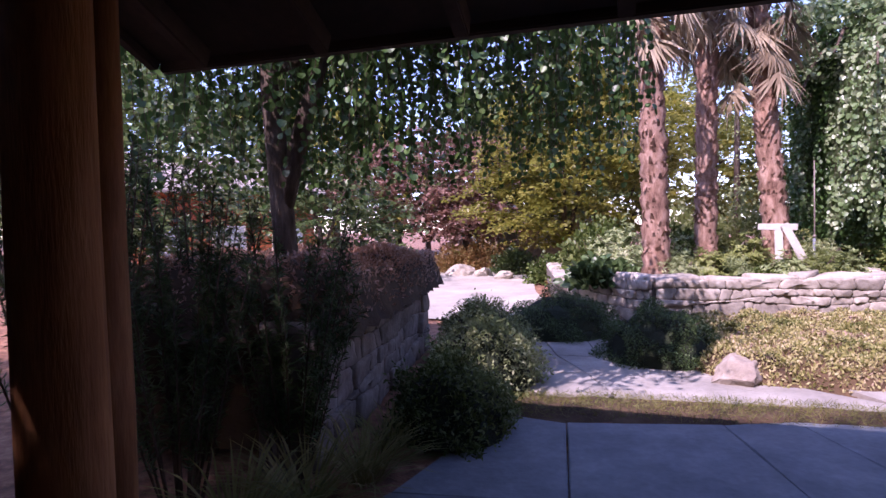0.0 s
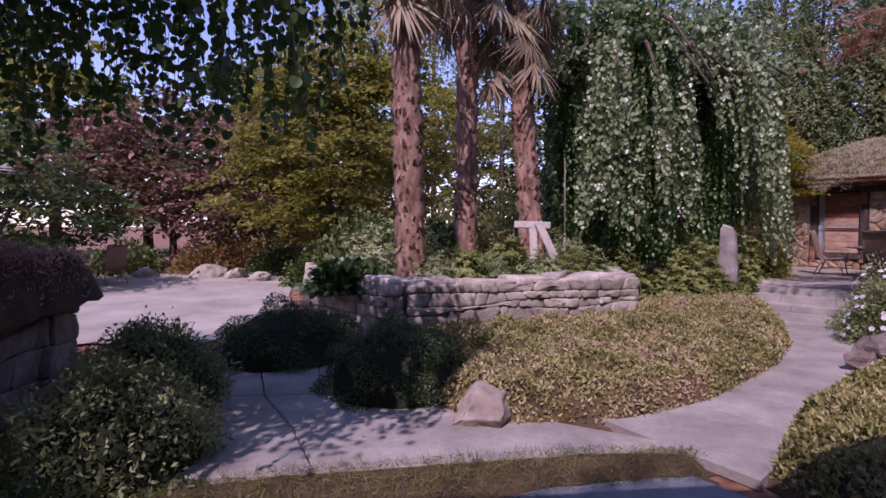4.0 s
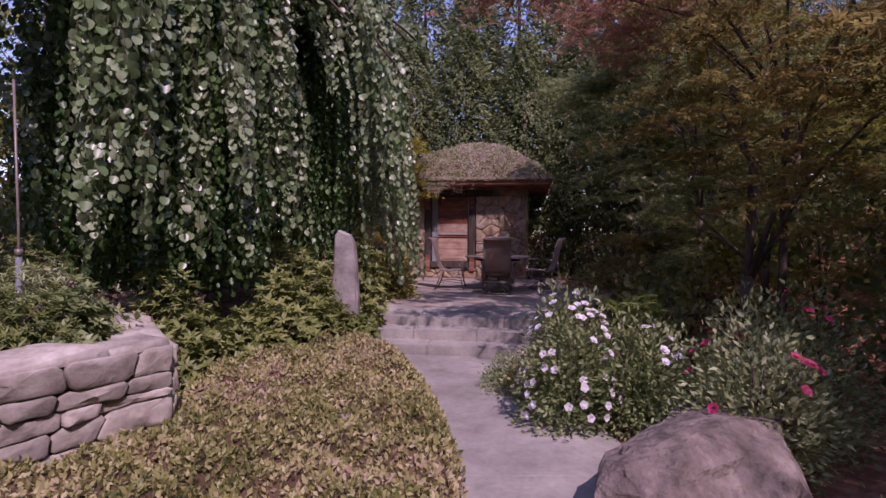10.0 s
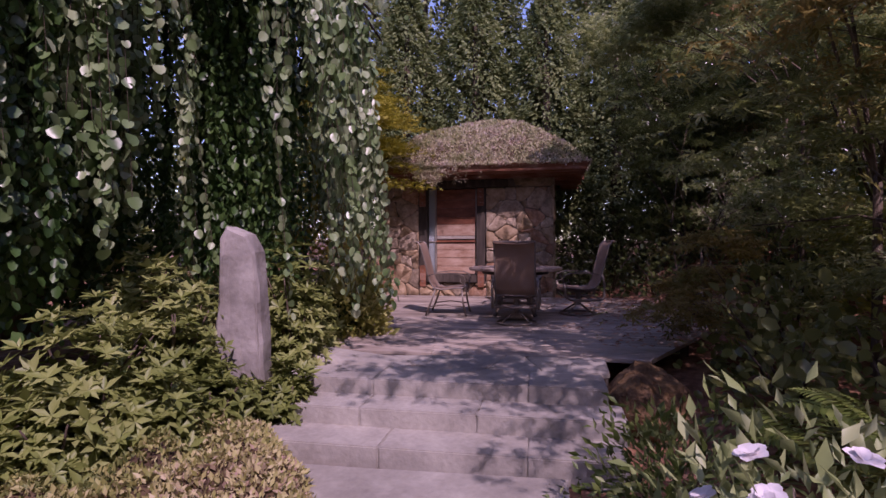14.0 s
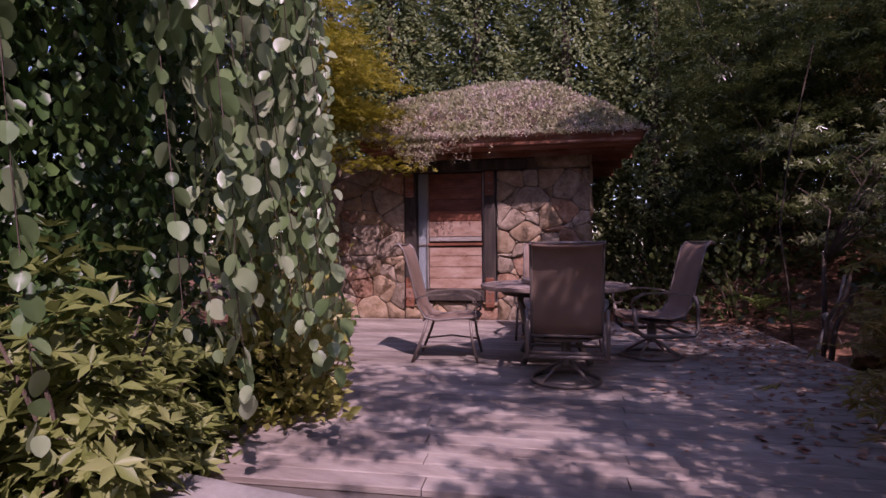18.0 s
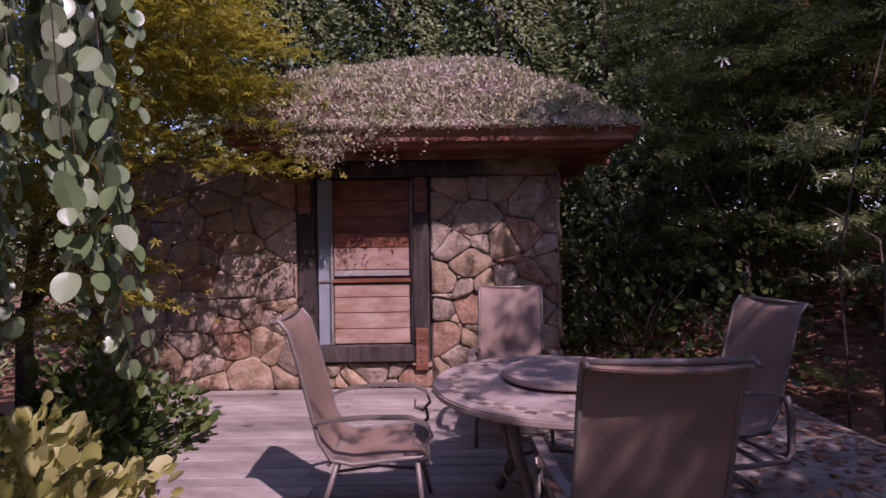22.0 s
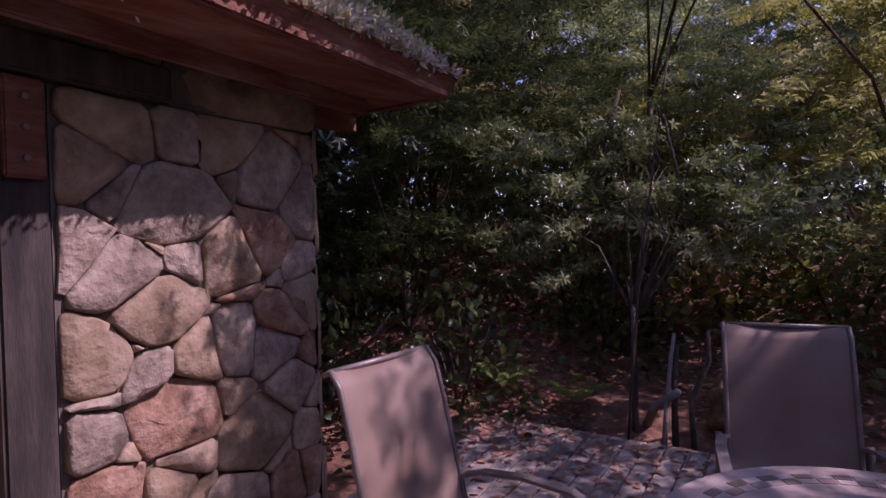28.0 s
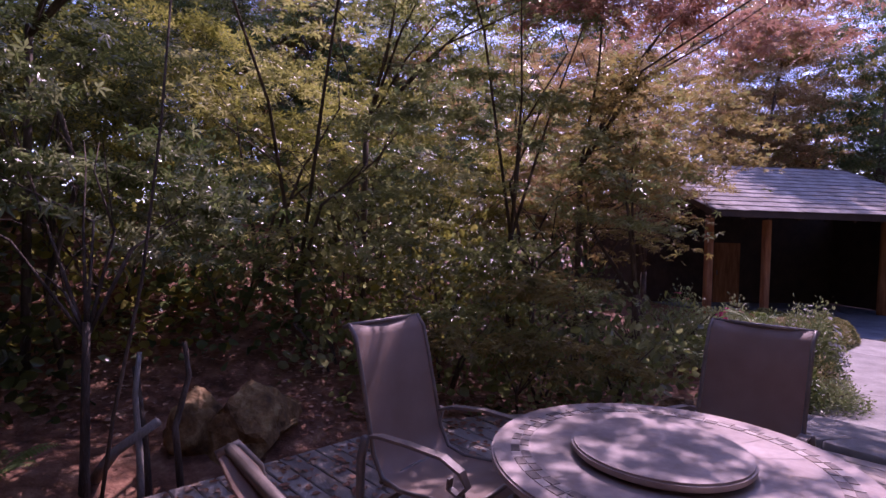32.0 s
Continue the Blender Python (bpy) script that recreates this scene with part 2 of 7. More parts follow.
L_box = leafy("boxwood_leaf", [rgb("34462a"), rgb("50663e"), rgb("6c8052")], 0.38, 0.25, patches=3.0)
L_azalea = leafy("bronze_azalea_leaf", [rgb("8e6448"), rgb("bb927a"), rgb("d2b6a6")], 0.45, 0.35)
L_shrub = leafy("shrub_leaf", [rgb("33421f"), rgb("52632f"), rgb("7a8550")], 0.45, 0.3)
L_lime = leafy("lime_leaf", [rgb("5c6734"), rgb("80894b"), rgb("a5a96c")], 0.45, 0.35)
L_yellow = leafy("golden_maple_leaf", [rgb("6f6a1e"), rgb("938a2a"), rgb("b4a641")], 0.5, 0.45)
L_dark = leafy("dark_maple_leaf", [rgb("5a653a"), rgb("828a50"), rgb("b2b882")], 0.3, 0.62, 0.8)
L_gold = leafy("gold_green_maple_leaf", [rgb("77793a"), rgb("9c9a52"), rgb("bbb57c")], 0.35, 0.66, 0.7)
L_red = leafy("red_maple_leaf", [rgb("6a6432"), rgb("9c764e"), rgb("ae9464"), rgb("929250")], 0.36, 0.58)
L_ember = leafy("ember_red_maple_leaf", [rgb("7c623c"), rgb("a4745a"), rgb("b48c76"), rgb("a09060")], 0.36, 0.5)
L_dusk = leafy("dusky_red_maple_leaf", [rgb("5c443a"), rgb("866354"), rgb("9a7d70"), rgb("7c7050")], 0.45, 0.35)
L_path = leafy("olive_orange_maple_leaf", [rgb("5e5c2e"), rgb("8a7844"), rgb("a19258"), rgb("8c9654")], 0.34, 0.66)
L_olive = leafy("olive_maple_leaf", [rgb("646828"), rgb("8c8a40"), rgb("b0a85c")], 0.36, 0.65, 0.7)
L_gloss = leafy("glossy_maple_leaf", [rgb("4f6236"), rgb("74824c"), rgb("9ca272"), rgb("b6b890")], 0.26, 0.4, 0.9)
# L_dark darkened: the deep woods' shade is put into the leaf colour
L_deep = leafy("wood_leaf_with_shade", [rgb("313b22"), rgb("4c5830"), rgb("78824f")], 0.28, 0.32, 0.7)
L_hydrangea = leafy("variegated_hydrangea_leaf", [rgb("868a42"), rgb("aca85e"), rgb("d2ca90")], 0.45, 0.42)
L_conifer = leafy("conifer_needle", [rgb("556440"), rgb("7d8856"), rgb("a4aa78")], 0.5, 0.42)
L_far = leafy("far_tree_leaf", [rgb("3c4f2e"), rgb("5a6c40"), rgb("7d8a56")], 0.4, 0.5, 0.6)
L_sedum = leafy("roof_sedum_leaf", [rgb("868a5c"), rgb("aca67a"), rgb("c2b49c"), rgb("c4aaa2")], 0.6, 0.25, patches=2.2)
L_fern = leafy("fern_frond", [rgb("55682f"), rgb("748541"), rgb("8f9b58")], 0.5, 0.35)
L_grass = leafy("grass_blade", [rgb("4f5a2c"), rgb("76783f"), rgb("8d8152")], 0.55, 0.3)
L_litter = leafy("dry_leaf", [rgb("6a4635"), rgb("9c6c54"), rgb("bb9c80")], 0.7, 0.1)
L_petal = leafy("white_rose_petal", [rgb("d5cfd0"), rgb("e6e0e2"), rgb("efeaea")], 0.5, 0.3)
L_pink = leafy("pink_rose_petal", [rgb("b02a50"), rgb("c8466a"), rgb("d05878")], 0.5, 0.3)

# ---- builders ----
rng = np.random.default_rng(7)


def part(name, bm, material, parent=None, label=""):
    me = bpy.data.meshes.new(name)
    bm.to_mesh(me)
    bm.free()
    me.materials.append(material)
    ob = new(name, me)
    ob.parent = parent
    if label:
        ob["label"] = label
    return ob


def thing(name, at=(0, 0, 0), rz=0.0, **tags):
    ob = new(name)
    ob.matrix_world = pose(at[0], at[1], at[2], 0, 0, rz)
    ob.empty_display_size = 0.1
    return tagged(ob, **tags)


def mesh_object(name, verts, faces, material, parent=None, smooth=False, label=""):
    me = bpy.data.meshes.new(name)
    me.from_pydata([tuple(v) for v in verts], [], faces)
    me.materials.append(material)
    if smooth:
        me.polygons.foreach_set("use_smooth", [True] * len(me.polygons))
    me.update()
    ob = new(name, me)
    ob.parent = parent
    if label:
        ob["label"] = label
    return ob


def bulk(name, verts, faces, material, parent=None, smooth=False):
    """One mesh from arrays: verts (n, 3), faces (m, k)."""
    me = bpy.data.meshes.new(name)
    k = faces.shape[1]
    me.vertices.add(len(verts))
    me.vertices.foreach_set("co", np.ascontiguousarray(verts, dtype=np.float32).ravel())
    me.loops.add(faces.size)
    me.loops.foreach_set("vertex_index", np.ascontiguousarray(faces, dtype=np.int32).ravel())
    me.polygons.add(len(faces))
    me.polygons.foreach_set("loop_start", np.arange(0, faces.size, k, dtype=np.int32))
    if smooth:
        me.polygons.foreach_set("use_smooth", np.ones(len(faces), dtype=bool))
    me.materials.append(material)
    me.update(calc_edges=True)
    ob = new(name, me)
    ob.parent = parent
    return ob


# leaf outlines: x across, y from stalk to tip, z out of the leaf
def leaf_round():
    a = [(0, 0, 0), (0.42, 0.12, 0.08), (0.5, 0.5, 0.1), (0.34, 0.84, 0.04), (0, 1.0, -0.06), (-0.34, 0.84, 0.04), (-0.5, 0.5, 0.1), (-0.42, 0.12, 0.08)]
    return np.array(a + [(0, 0.5, -0.04)], float), np.array([(8, i, (i + 1) % 8) for i in range(8)])


def leaf_heart():
    """A broad round leaf narrowing to the stalk, cupped a little, its tip turned down."""
    out = [(0.0, 0.0), (0.13, 0.01), (0.28, 0.09), (0.38, 0.24), (0.42, 0.46), (0.38, 0.68), (0.26, 0.86), (0.12, 0.96), (0.0, 1.02)]
    out += [(-x, y) for x, y in out[-2:0:-1]]
    edge = [(x, y, 0.2 * abs(x) - 0.14 * y * y) for x, y in out]
    n = len(edge)
    return np.array(edge + [(0.0, 0.42, -0.05)], float), np.array([(n, i, (i + 1) % n) for i in range(n)])


def leaf_oval(w=0.42):
    return (np.array([(0, 0, 0), (w / 2, 0.45, 0.07), (0, 1, -0.05), (-w / 2, 0.45, 0.07)], float), np.array([(0, 1, 2), (0, 2, 3)]))


def leaf_quad(w=0.7):
    return (np.array([(0, 0, 0), (w / 2, 0.4, 0.1), (w / 2.6, 0.8, 0.05), (0, 1.0, -0.05), (-w / 2.6, 0.8, 0.05), (-w / 2, 0.4, 0.1)], float),
            np.array([(0, 1, 2), (0, 2, 3), (0, 3, 4), (0, 4, 5)]))


def leaf_palmate():
    v, f = [(0, 0.15, 0)], []
    for i, (ang, ln) in enumerate(((-100, 0.5), (-52, 0.78), (0, 1.0), (52, 0.78), (100, 0.5))):
        a = radians(ang)
        d, s = np.array((math.sin(a), math.cos(a))), np.array((math.cos(a), -math.sin(a)))
        b = len(v)
        mid = d * ln * 0.5
        v += [(*(mid + s * 0.11 + (0, 0.15)), 0.02), (*(d * ln + (0, 0.15)), -0.12), (*(mid - s * 0.11 + (0, 0.15)), 0.02)]
        f += [(0, b, b + 1), (0, b + 1, b + 2)]
    return np.array(v, float), np.array(f)


def leaf_star():
    """A lobed leaf for trees farther off, one triangle a lobe."""
    v, f = [(0, 0, 0)], []
    for ang, ln in ((-100, 0.5), (-52, 0.8), (0, 1.0), (52, 0.8), (100, 0.5)):
        a = radians(ang)
        c, q = math.cos(a), math.sin(a)
        f.append((0, len(v), len(v) + 1))
        v += [(ln * q + 0.1 * c, 0.1 + ln * c - 0.1 * q, -0.1), (ln * q - 0.1 * c, 0.1 + ln * c + 0.1 * q, -0.1)]
    return np.array(v, float), np.array(f)


ROUND, OVAL, QUAD, PALMATE, STAR = leaf_round(), leaf_oval(), leaf_quad(), leaf_palmate(), leaf_star()
BLADE = (np.array([(-0.03, 0, 0), (0.03, 0, 0), (0.025, 0.55, 0.06), (0, 1, 0.25), (-0.025, 0.55, 0.06)], float), np.array([(0, 1, 2), (0, 2, 4), (4, 2, 3)]))


HEART = leaf_heart()


def frames(tip, up):
    """Rotation matrices whose y axis is tip and whose z axis is near up."""
    y = tip / np.linalg.norm(tip, axis=1, keepdims=True)
    x = np.cross(y, up)
    x /= np.maximum(np.linalg.norm(x, axis=1, keepdims=True), 1e-6)
    z = np.cross(x, y)
    return np.stack([x, y, z], axis=2)


def strew(name, shape, at, tip, up, size, material, parent=None):
    """Copies of one small outline at many places, joined."""
    V, F = shape
    R = frames(np.asarray(tip, float), np.asarray(up, float))
    n = len(at)
    verts = np.einsum("nij,kj->nki", R, V) * np.asarray(size).reshape(-1, 1, 1) + np.asarray(at)[:, None, :]
    faces = F[None] + (np.arange(n) * len(V))[:, None, None]
    return bulk(name, verts.reshape(-1, 3), faces.reshape(-1, F.shape[1]), material, parent)


def random_dirs(n, up=0.0, seed=None):
    g = np.random.default_rng(seed) if seed is not None else rng
    d = g.normal(size=(n, 3))
    d /= np.linalg.norm(d, axis=1, keepdims=True)
    d[:, 2] += up
    return d / np.linalg.norm(d, axis=1, keepdims=True)


def tube(name, pts, radii, material, parent=None, sides=8, cap=True, label=""):
    """A bent round bar through points."""
    pts = [Vector(p) for p in pts]
    if not hasattr(radii, "__len__"):
        radii = [radii] * len(pts)
    verts, faces = [], []
    ref = None
    for i, p in enumerate(pts):
        d = (pts[min(i + 1, len(pts) - 1)] - pts[max(i - 1, 0)]).normalized()
        if ref is None:
            ref = d.orthogonal().normalized()
        ref = (ref - d * ref.dot(d)).normalized()
        b = d.cross(ref)
        for k in range(sides):
            a = 2 * math.pi * k / sides
            verts.append(p + (ref * math.cos(a) + b * math.sin(a)) * radii[i])
    for i in range(len(pts) - 1):
        for k in range(sides):
            faces.append((i * sides + k, i * sides + (k + 1) % sides, (i + 1) * sides + (k + 1) % sides, (i + 1) * sides + k))
    if cap:
        faces.append(tuple(range(sides - 1, -1, -1)))
        faces.append(tuple((len(pts) - 1) * sides + k for k in range(sides)))
    return mesh_object(name, verts, faces, material, parent, smooth=True, label=label)


def bar(bm, size, m):
    """A bevelled box into bm."""
    r = bmesh.ops.create_cube(bm, size=1.0, matrix=m @ Matrix.Diagonal((*size, 1)))
    return r["verts"]


def whole(ob):
    return (whole(ob.parent) if ob.parent else Matrix.Identity(4)) @ ob.matrix_basis


def place(ob, m):
    """Puts a part at a pose of the world, whatever its parent's is."""
    ob.matrix_basis = (whole(ob.parent).inverted() if ob.parent else Matrix.Identity(4)) @ m
    return ob


def box_part(name, size, at, material, parent=None, rz=0.0, bevel=0.008, rx=0.0, ry=0.0, label=""):
    bm = bmesh.new()
    bar(bm, size, Matrix.Identity(4))
    if bevel:
        bmesh.ops.bevel(bm, geom=bm.edges[:], offset=min(bevel, min(size) * 0.3), segments=2, affect="EDGES")
    ob = part(name, bm, material, parent, label)
    ob.matrix_basis = pose(at[0], at[1], at[2], rx, ry, rz)
    return ob


def clip(poly, a, b, c):
    """The part of a polygon where a*x + b*y <= c."""
    out = []
    for i, p in enumerate(poly):
        q = poly[(i + 1) % len(poly)]
        dp, dq = a * p[0] + b * p[1] - c, a * q[0] + b * q[1] - c
        if dp <= 0:
            out.append(p)
        if dp * dq < 0:
            k = dp / (dp - dq)
            out.append((p[0] + (q[0] - p[0]) * k, p[1] + (q[1] - p[1]) * k))
    return out


def cells(w, h, size, stretch=1.0, seed=1, jitter=0.42, mixed=0.0):
    """A rectangle broken into irregular stones: a list of polygons."""
    g = random.Random(seed)
    nx, ny = max(1, round(w / (size * stretch))), max(1, round(h / size))
    pts = []
    for j in range(ny):
        for i in range(nx):
            if g.random() < 0.16 and i:
                continue
            off = 0.5 if j % 2 else 0.0
            pts.append((((i + 0.5 + off * 0.6 + g.uniform(-jitter, jitter)) * w / nx), (j + 0.5 + g.uniform(-jitter, jitter)) * h / ny))
    wt = [g.uniform(-1, 1) * mixed * size * size for _ in pts]
    polys = []
    for i, p in enumerate(pts):
        poly = [(0, 0), (w, 0), (w, h), (0, h)]
        for j, q in enumerate(pts):
            if i == j or abs(p[0] - q[0]) > 3.2 * size * stretch or abs(p[1] - q[1]) > 3.2 * size:
                continue
            dx, dy = (q[0] - p[0]) / stretch ** 2, q[1] - p[1]
            mx, my = (p[0] + q[0]) / 2, (p[1] + q[1]) / 2
            poly = clip(poly, dx, dy, dx * mx + dy * my + (wt[i] - wt[j]) / 2)
            if len(poly) < 3:
                break
        if len(poly) >= 3 and max(math.dist(a, b) for a in poly for b in poly) > 0.05:
            polys.append(poly)
    return polys


def rounded(poly, k=0.16):
    """The outline with its corners worn off."""
    out = []
    for i, p in enumerate(poly):
        q = poly[(i + 1) % len(poly)]
        ln = math.dist(p, q)
        if ln < 0.02:
            continue
        c = min(k, 0.035 / ln)
        out += [lerp2(p, q, c), lerp2(p, q, 0.5), lerp2(p, q, 1 - c)] if ln > 0.16 else [lerp2(p, q, c), lerp2(p, q, 1 - c)]
    return out


def lerp2(a, b, k):
    return (a[0] + (b[0] - a[0]) * k, a[1] + (b[1] - a[1]) * k)


def stone(name, poly, material, parent, m, depth=0.06, gap=0.012, bulge=0.03, seed=0, edge=0.09):
    """One stone of a wall or floor: its outline drawn in by the joint, standing proud, with worn edges. z is outwards."""
    g = random.Random(seed)
    cx, cy = sum(p[0] for p in poly) / len(poly), sum(p[1] for p in poly) / len(poly)
    ring = rounded(poly)
    r = max(0.02, sum(math.dist(p, (cx, cy)) for p in ring) / len(ring))
    n = len(ring)
    tilt = g.uniform(-0.1, 0.1), g.uniform(-0.1, 0.1)
    top = depth * g.uniform(0.7, 1.35)
    wob = [(g.uniform(-1, 1) * 0.005, g.uniform(-1, 1) * 0.005) for _ in range(n)]
    off = Vector((seed * 0.37, seed * 0.11, 3.0))
    verts = []
    for k, (inset, z) in enumerate(((gap, 0.0), (gap, top * 0.45), (gap + edge * r * 0.4, top * 0.85), (gap + edge * r * 1.5, top), (r * 0.4, top + bulge * 0.65), (r * 0.72, top + bulge))):
        for (x, y), w in zip(ring, wob):
            f = max(0.08, 1 - inset / max(math.dist((x, y), (cx, cy)), 0.03))
            px, py = (x - cx) * f + w[0], (y - cy) * f + w[1]
            rough = 0.016 * noise.fractal(Vector((px, py, 0)) * 9 + off, 1.0, 2.0, 3) if k > 2 else 0
            verts.append((px, py, z + (px * tilt[0] + py * tilt[1] if k > 1 else 0) + rough))
    faces = [(k * n + i, k * n + (i + 1) % n, (k + 1) * n + (i + 1) % n, (k + 1) * n + i) for k in range(5) for i in range(n)]
    faces.append(tuple(5 * n + i for i in range(n)))
    ob = mesh_object(name, verts, faces, material, parent, smooth=True)
    return place(ob, m @ Matrix.Translation((cx, cy, 0)))


def courses(w, h, size, stretch, seed):
    """A rectangle laid in uneven courses of long stones: a list of polygons."""
    g = random.Random(seed)
    n = max(2, round(h / size))
    ph = [[g.uniform(0, 7), g.uniform(1.1, 2.6), g.uniform(2.5, 5.0)] for _ in range(n + 1)]
    cut = sorted(g.uniform(-0.22, 0.22) / n + i / n for i in range(1, n))

    def level(j, x):
        if j == 0:
            return 0.0
        if j == n:
            return h
        p = ph[j]
        return (cut[j - 1] + (0.2 * math.sin(x * p[1] + p[0]) + 0.1 * math.sin(x * p[2] + 2 * p[0])) / n) * h

    polys = []
    for j in range(n):
        x = 0.0
        lean = 0.0
        while x < w - 1e-6:
            ln = size * stretch * g.choice((0.55, 0.8, 1.0, 1.3, 1.7)) * g.uniform(0.85, 1.15)
            e = x + ln
            nl = g.uniform(-0.05, 0.05)
            if w - e < size * stretch * 0.5:
                e, nl = w, 0.0
            m = (x + e) / 2
            polys.append([(x - lean, level(j, x)), (m, level(j, m)), (e - nl, level(j, e)), (e + nl, level(j + 1, e)), (m, level(j + 1, m)), (x + lean, level(j + 1, x))])
            x, lean = e, nl
    return polys


def rock(name, at, size, material, seed=1, rz=0.0, rough=0.35, flat=0.0, sub=4, cuts=9, deep=0.62, **tags):
    """A boulder: a ball hewn by noise and a few split planes."""
    bm = bmesh.new()
    bmesh.ops.create_icosphere(bm, subdivisions=sub, radius=1.0)
    g = random.Random(seed)
    planes = [(Vector(random_dirs(1, 0.1, seed * 31 + i)[0]), g.uniform(deep, 0.9)) for i in range(cuts)]
    off = Vector((seed * 3.1, seed * 1.7, seed * 0.3))
    for v in bm.verts:
        p = v.co.copy()
        for nrm, d in planes:
            k = p.dot(nrm) - d
            if k > 0:
                p -= nrm * k * (0.9 if cuts < 10 else 0.98)
        k = 1 + rough * 0.5 * noise.fractal(p * 1.4 + off, 1.0, 2.0, 4) + rough * 0.12 * noise.fractal(p * 6 + off, 1.0, 2.0, 3)
        p *= k
        v.co = Vector((p.x * size[0], p.y * size[1], p.z * size[2]))
    me = bpy.data.meshes.new(name)
    bm.to_mesh(me)
    bm.free()
    me.materials.append(material)
    me.polygons.foreach_set("use_smooth", [sub > 3 and cuts < 10] * len(me.polygons))
    ob = new(name, me)
    ob.matrix_world = pose(at[0], at[1], at[2], 0, 0, rz)
    return tagged(ob, **tags)


def inside(poly, x, y):
    c = np.zeros(len(x), bool)
    for i in range(len(poly)):
        (x1, y1), (x2, y2) = poly[i], poly[i - 1]
        hit = ((y1 > y) != (y2 > y)) & (x < (x2 - x1) * (y - y1) / (y2 - y1 + 1e-12) + x1)
        c ^= hit
    return c


def edge_distance(poly, x, y):
    d = np.full(len(x), 1e9)
    for i in range(len(poly)):
        a, b = np.array(poly[i - 1], float), np.array(poly[i], float)
        ab = b - a
        k = np.clip(((x - a[0]) * ab[0] + (y - a[1]) * ab[1]) / (ab @ ab), 0, 1)
        d = np.minimum(d, np.hypot(x - a[0] - k * ab[0], y - a[1] - k * ab[1]))
    return d


def bumps(x, y, f, seed):
    """Smooth noise over the plan, about -1 to 1."""
    g = np.random.default_rng(seed)
    z = np.zeros_like(x)
    for k in range(7):
        a = g.uniform(0, 2 * math.pi)
        w = f * g.uniform(0.6, 2.2)
        z += np.sin((x * math.cos(a) + y * math.sin(a)) * w + g.uniform(0, 7)) / 7 * 1.7
    return z


def bed(name, poly, height, material, n, leaf, size, shape=OVAL, base=0.0, seed=3, round_off=0.35, lump=0.06, lump_f=5.0, core=None, up=0.9, label="", category="plants", kind="", stand=0.35):
    """A planted bed: a lumpy mound of soil and twigs with its leaves, one thing."""
    g = np.random.default_rng(seed)
    xs, ys = [p[0] for p in poly], [p[1] for p in poly]
    step = 0.09
    gx, gy = np.meshgrid(np.arange(min(xs) - step, max(xs) + 2 * step, step), np.arange(min(ys) - step, max(ys) + 2 * step, step))

    def level(x, y):
        d = edge_distance(poly, x, y) * np.where(inside(poly, x, y), 1, -1)
        k = np.clip(d / round_off, 0, 1)
        return base + height * (1 - (1 - k) ** 2.2) + (lump * bumps(x, y, lump_f, seed)) * k

    z = level(gx.ravel(), gy.ravel())
    ins = inside(poly, gx.ravel(), gy.ravel())
    z = np.where(ins, z - 0.03, base - 0.05)
    r, c = gx.shape
    idx = np.arange(r * c).reshape(r, c)
    quads = np.stack([idx[:-1, :-1], idx[:-1, 1:], idx[1:, 1:], idx[1:, :-1]], -1).reshape(-1, 4)
    quads = quads[ins[quads].any(axis=1)]
    top = tagged(new(name), label, category, "", kind)
    bulk("mound", np.stack([gx.ravel(), gy.ravel(), z], 1), quads, core or M_soil, top, True)
    area = (max(xs) - min(xs)) * (max(ys) - min(ys))
    x, y = g.uniform(min(xs), max(xs), int(n)), g.uniform(min(ys), max(ys), int(n))
    k = inside(poly, x, y)
    x, y = x[k], y[k]
    zz = level(x, y) + g.uniform(-0.05, 0.02, len(x))
    tip = random_dirs(len(x), stand, seed + 5)
    nrm = random_dirs(len(x), up, seed + 6)
    lv = strew("leaves", shape, np.stack([x, y, zz], 1), tip, nrm, g.uniform(0.7, 1.3, len(x)) * size, leaf, top)
    tagged(lv, kind="stuff")
    return top


def crown_points(g, blobs, n, clump=0.35, shell=0.55):
    """Leaf places: clumps spread over ellipsoid shells, with gaps between."""
    out = []
    vol = np.array([b[3] * b[4] * b[5] for b in blobs]) ** 0.67
    for b, share in zip(blobs, vol / vol.sum()):
        m = int(n * share)
        nc = max(6, int(m / 55))
        d = g.normal(size=(nc, 3))
        d /= np.linalg.norm(d, axis=1, keepdims=True)
        rad = shell + (1 - shell) * g.random((nc, 1)) ** 0.6
        c = d * rad * np.array(b[3:6]) + np.array(b[:3])
        pick = g.integers(0, nc, m)
        # each clump is a flat spray, longer one way than the other and hanging a little outwards
        a = g.uniform(0, math.pi, nc)[pick]
        u, w = g.normal(size=m) * clump * 1.35, g.normal(size=m) * clump * 0.6
        dip = (c - np.array(b[:3]))[pick]
        dip /= np.maximum(np.linalg.norm(dip[:, :2], axis=1, keepdims=True), 0.2)
        ux, uy = np.cos(a) * u - np.sin(a) * w, np.sin(a) * u + np.cos(a) * w
        p = c[pick] + np.stack([ux, uy, g.normal(size=m) * clump * 0.13 - 0.25 * (ux * dip[:, 0] + uy * dip[:, 1])], 1)
        out.append(p)
    return np.concatenate(out)


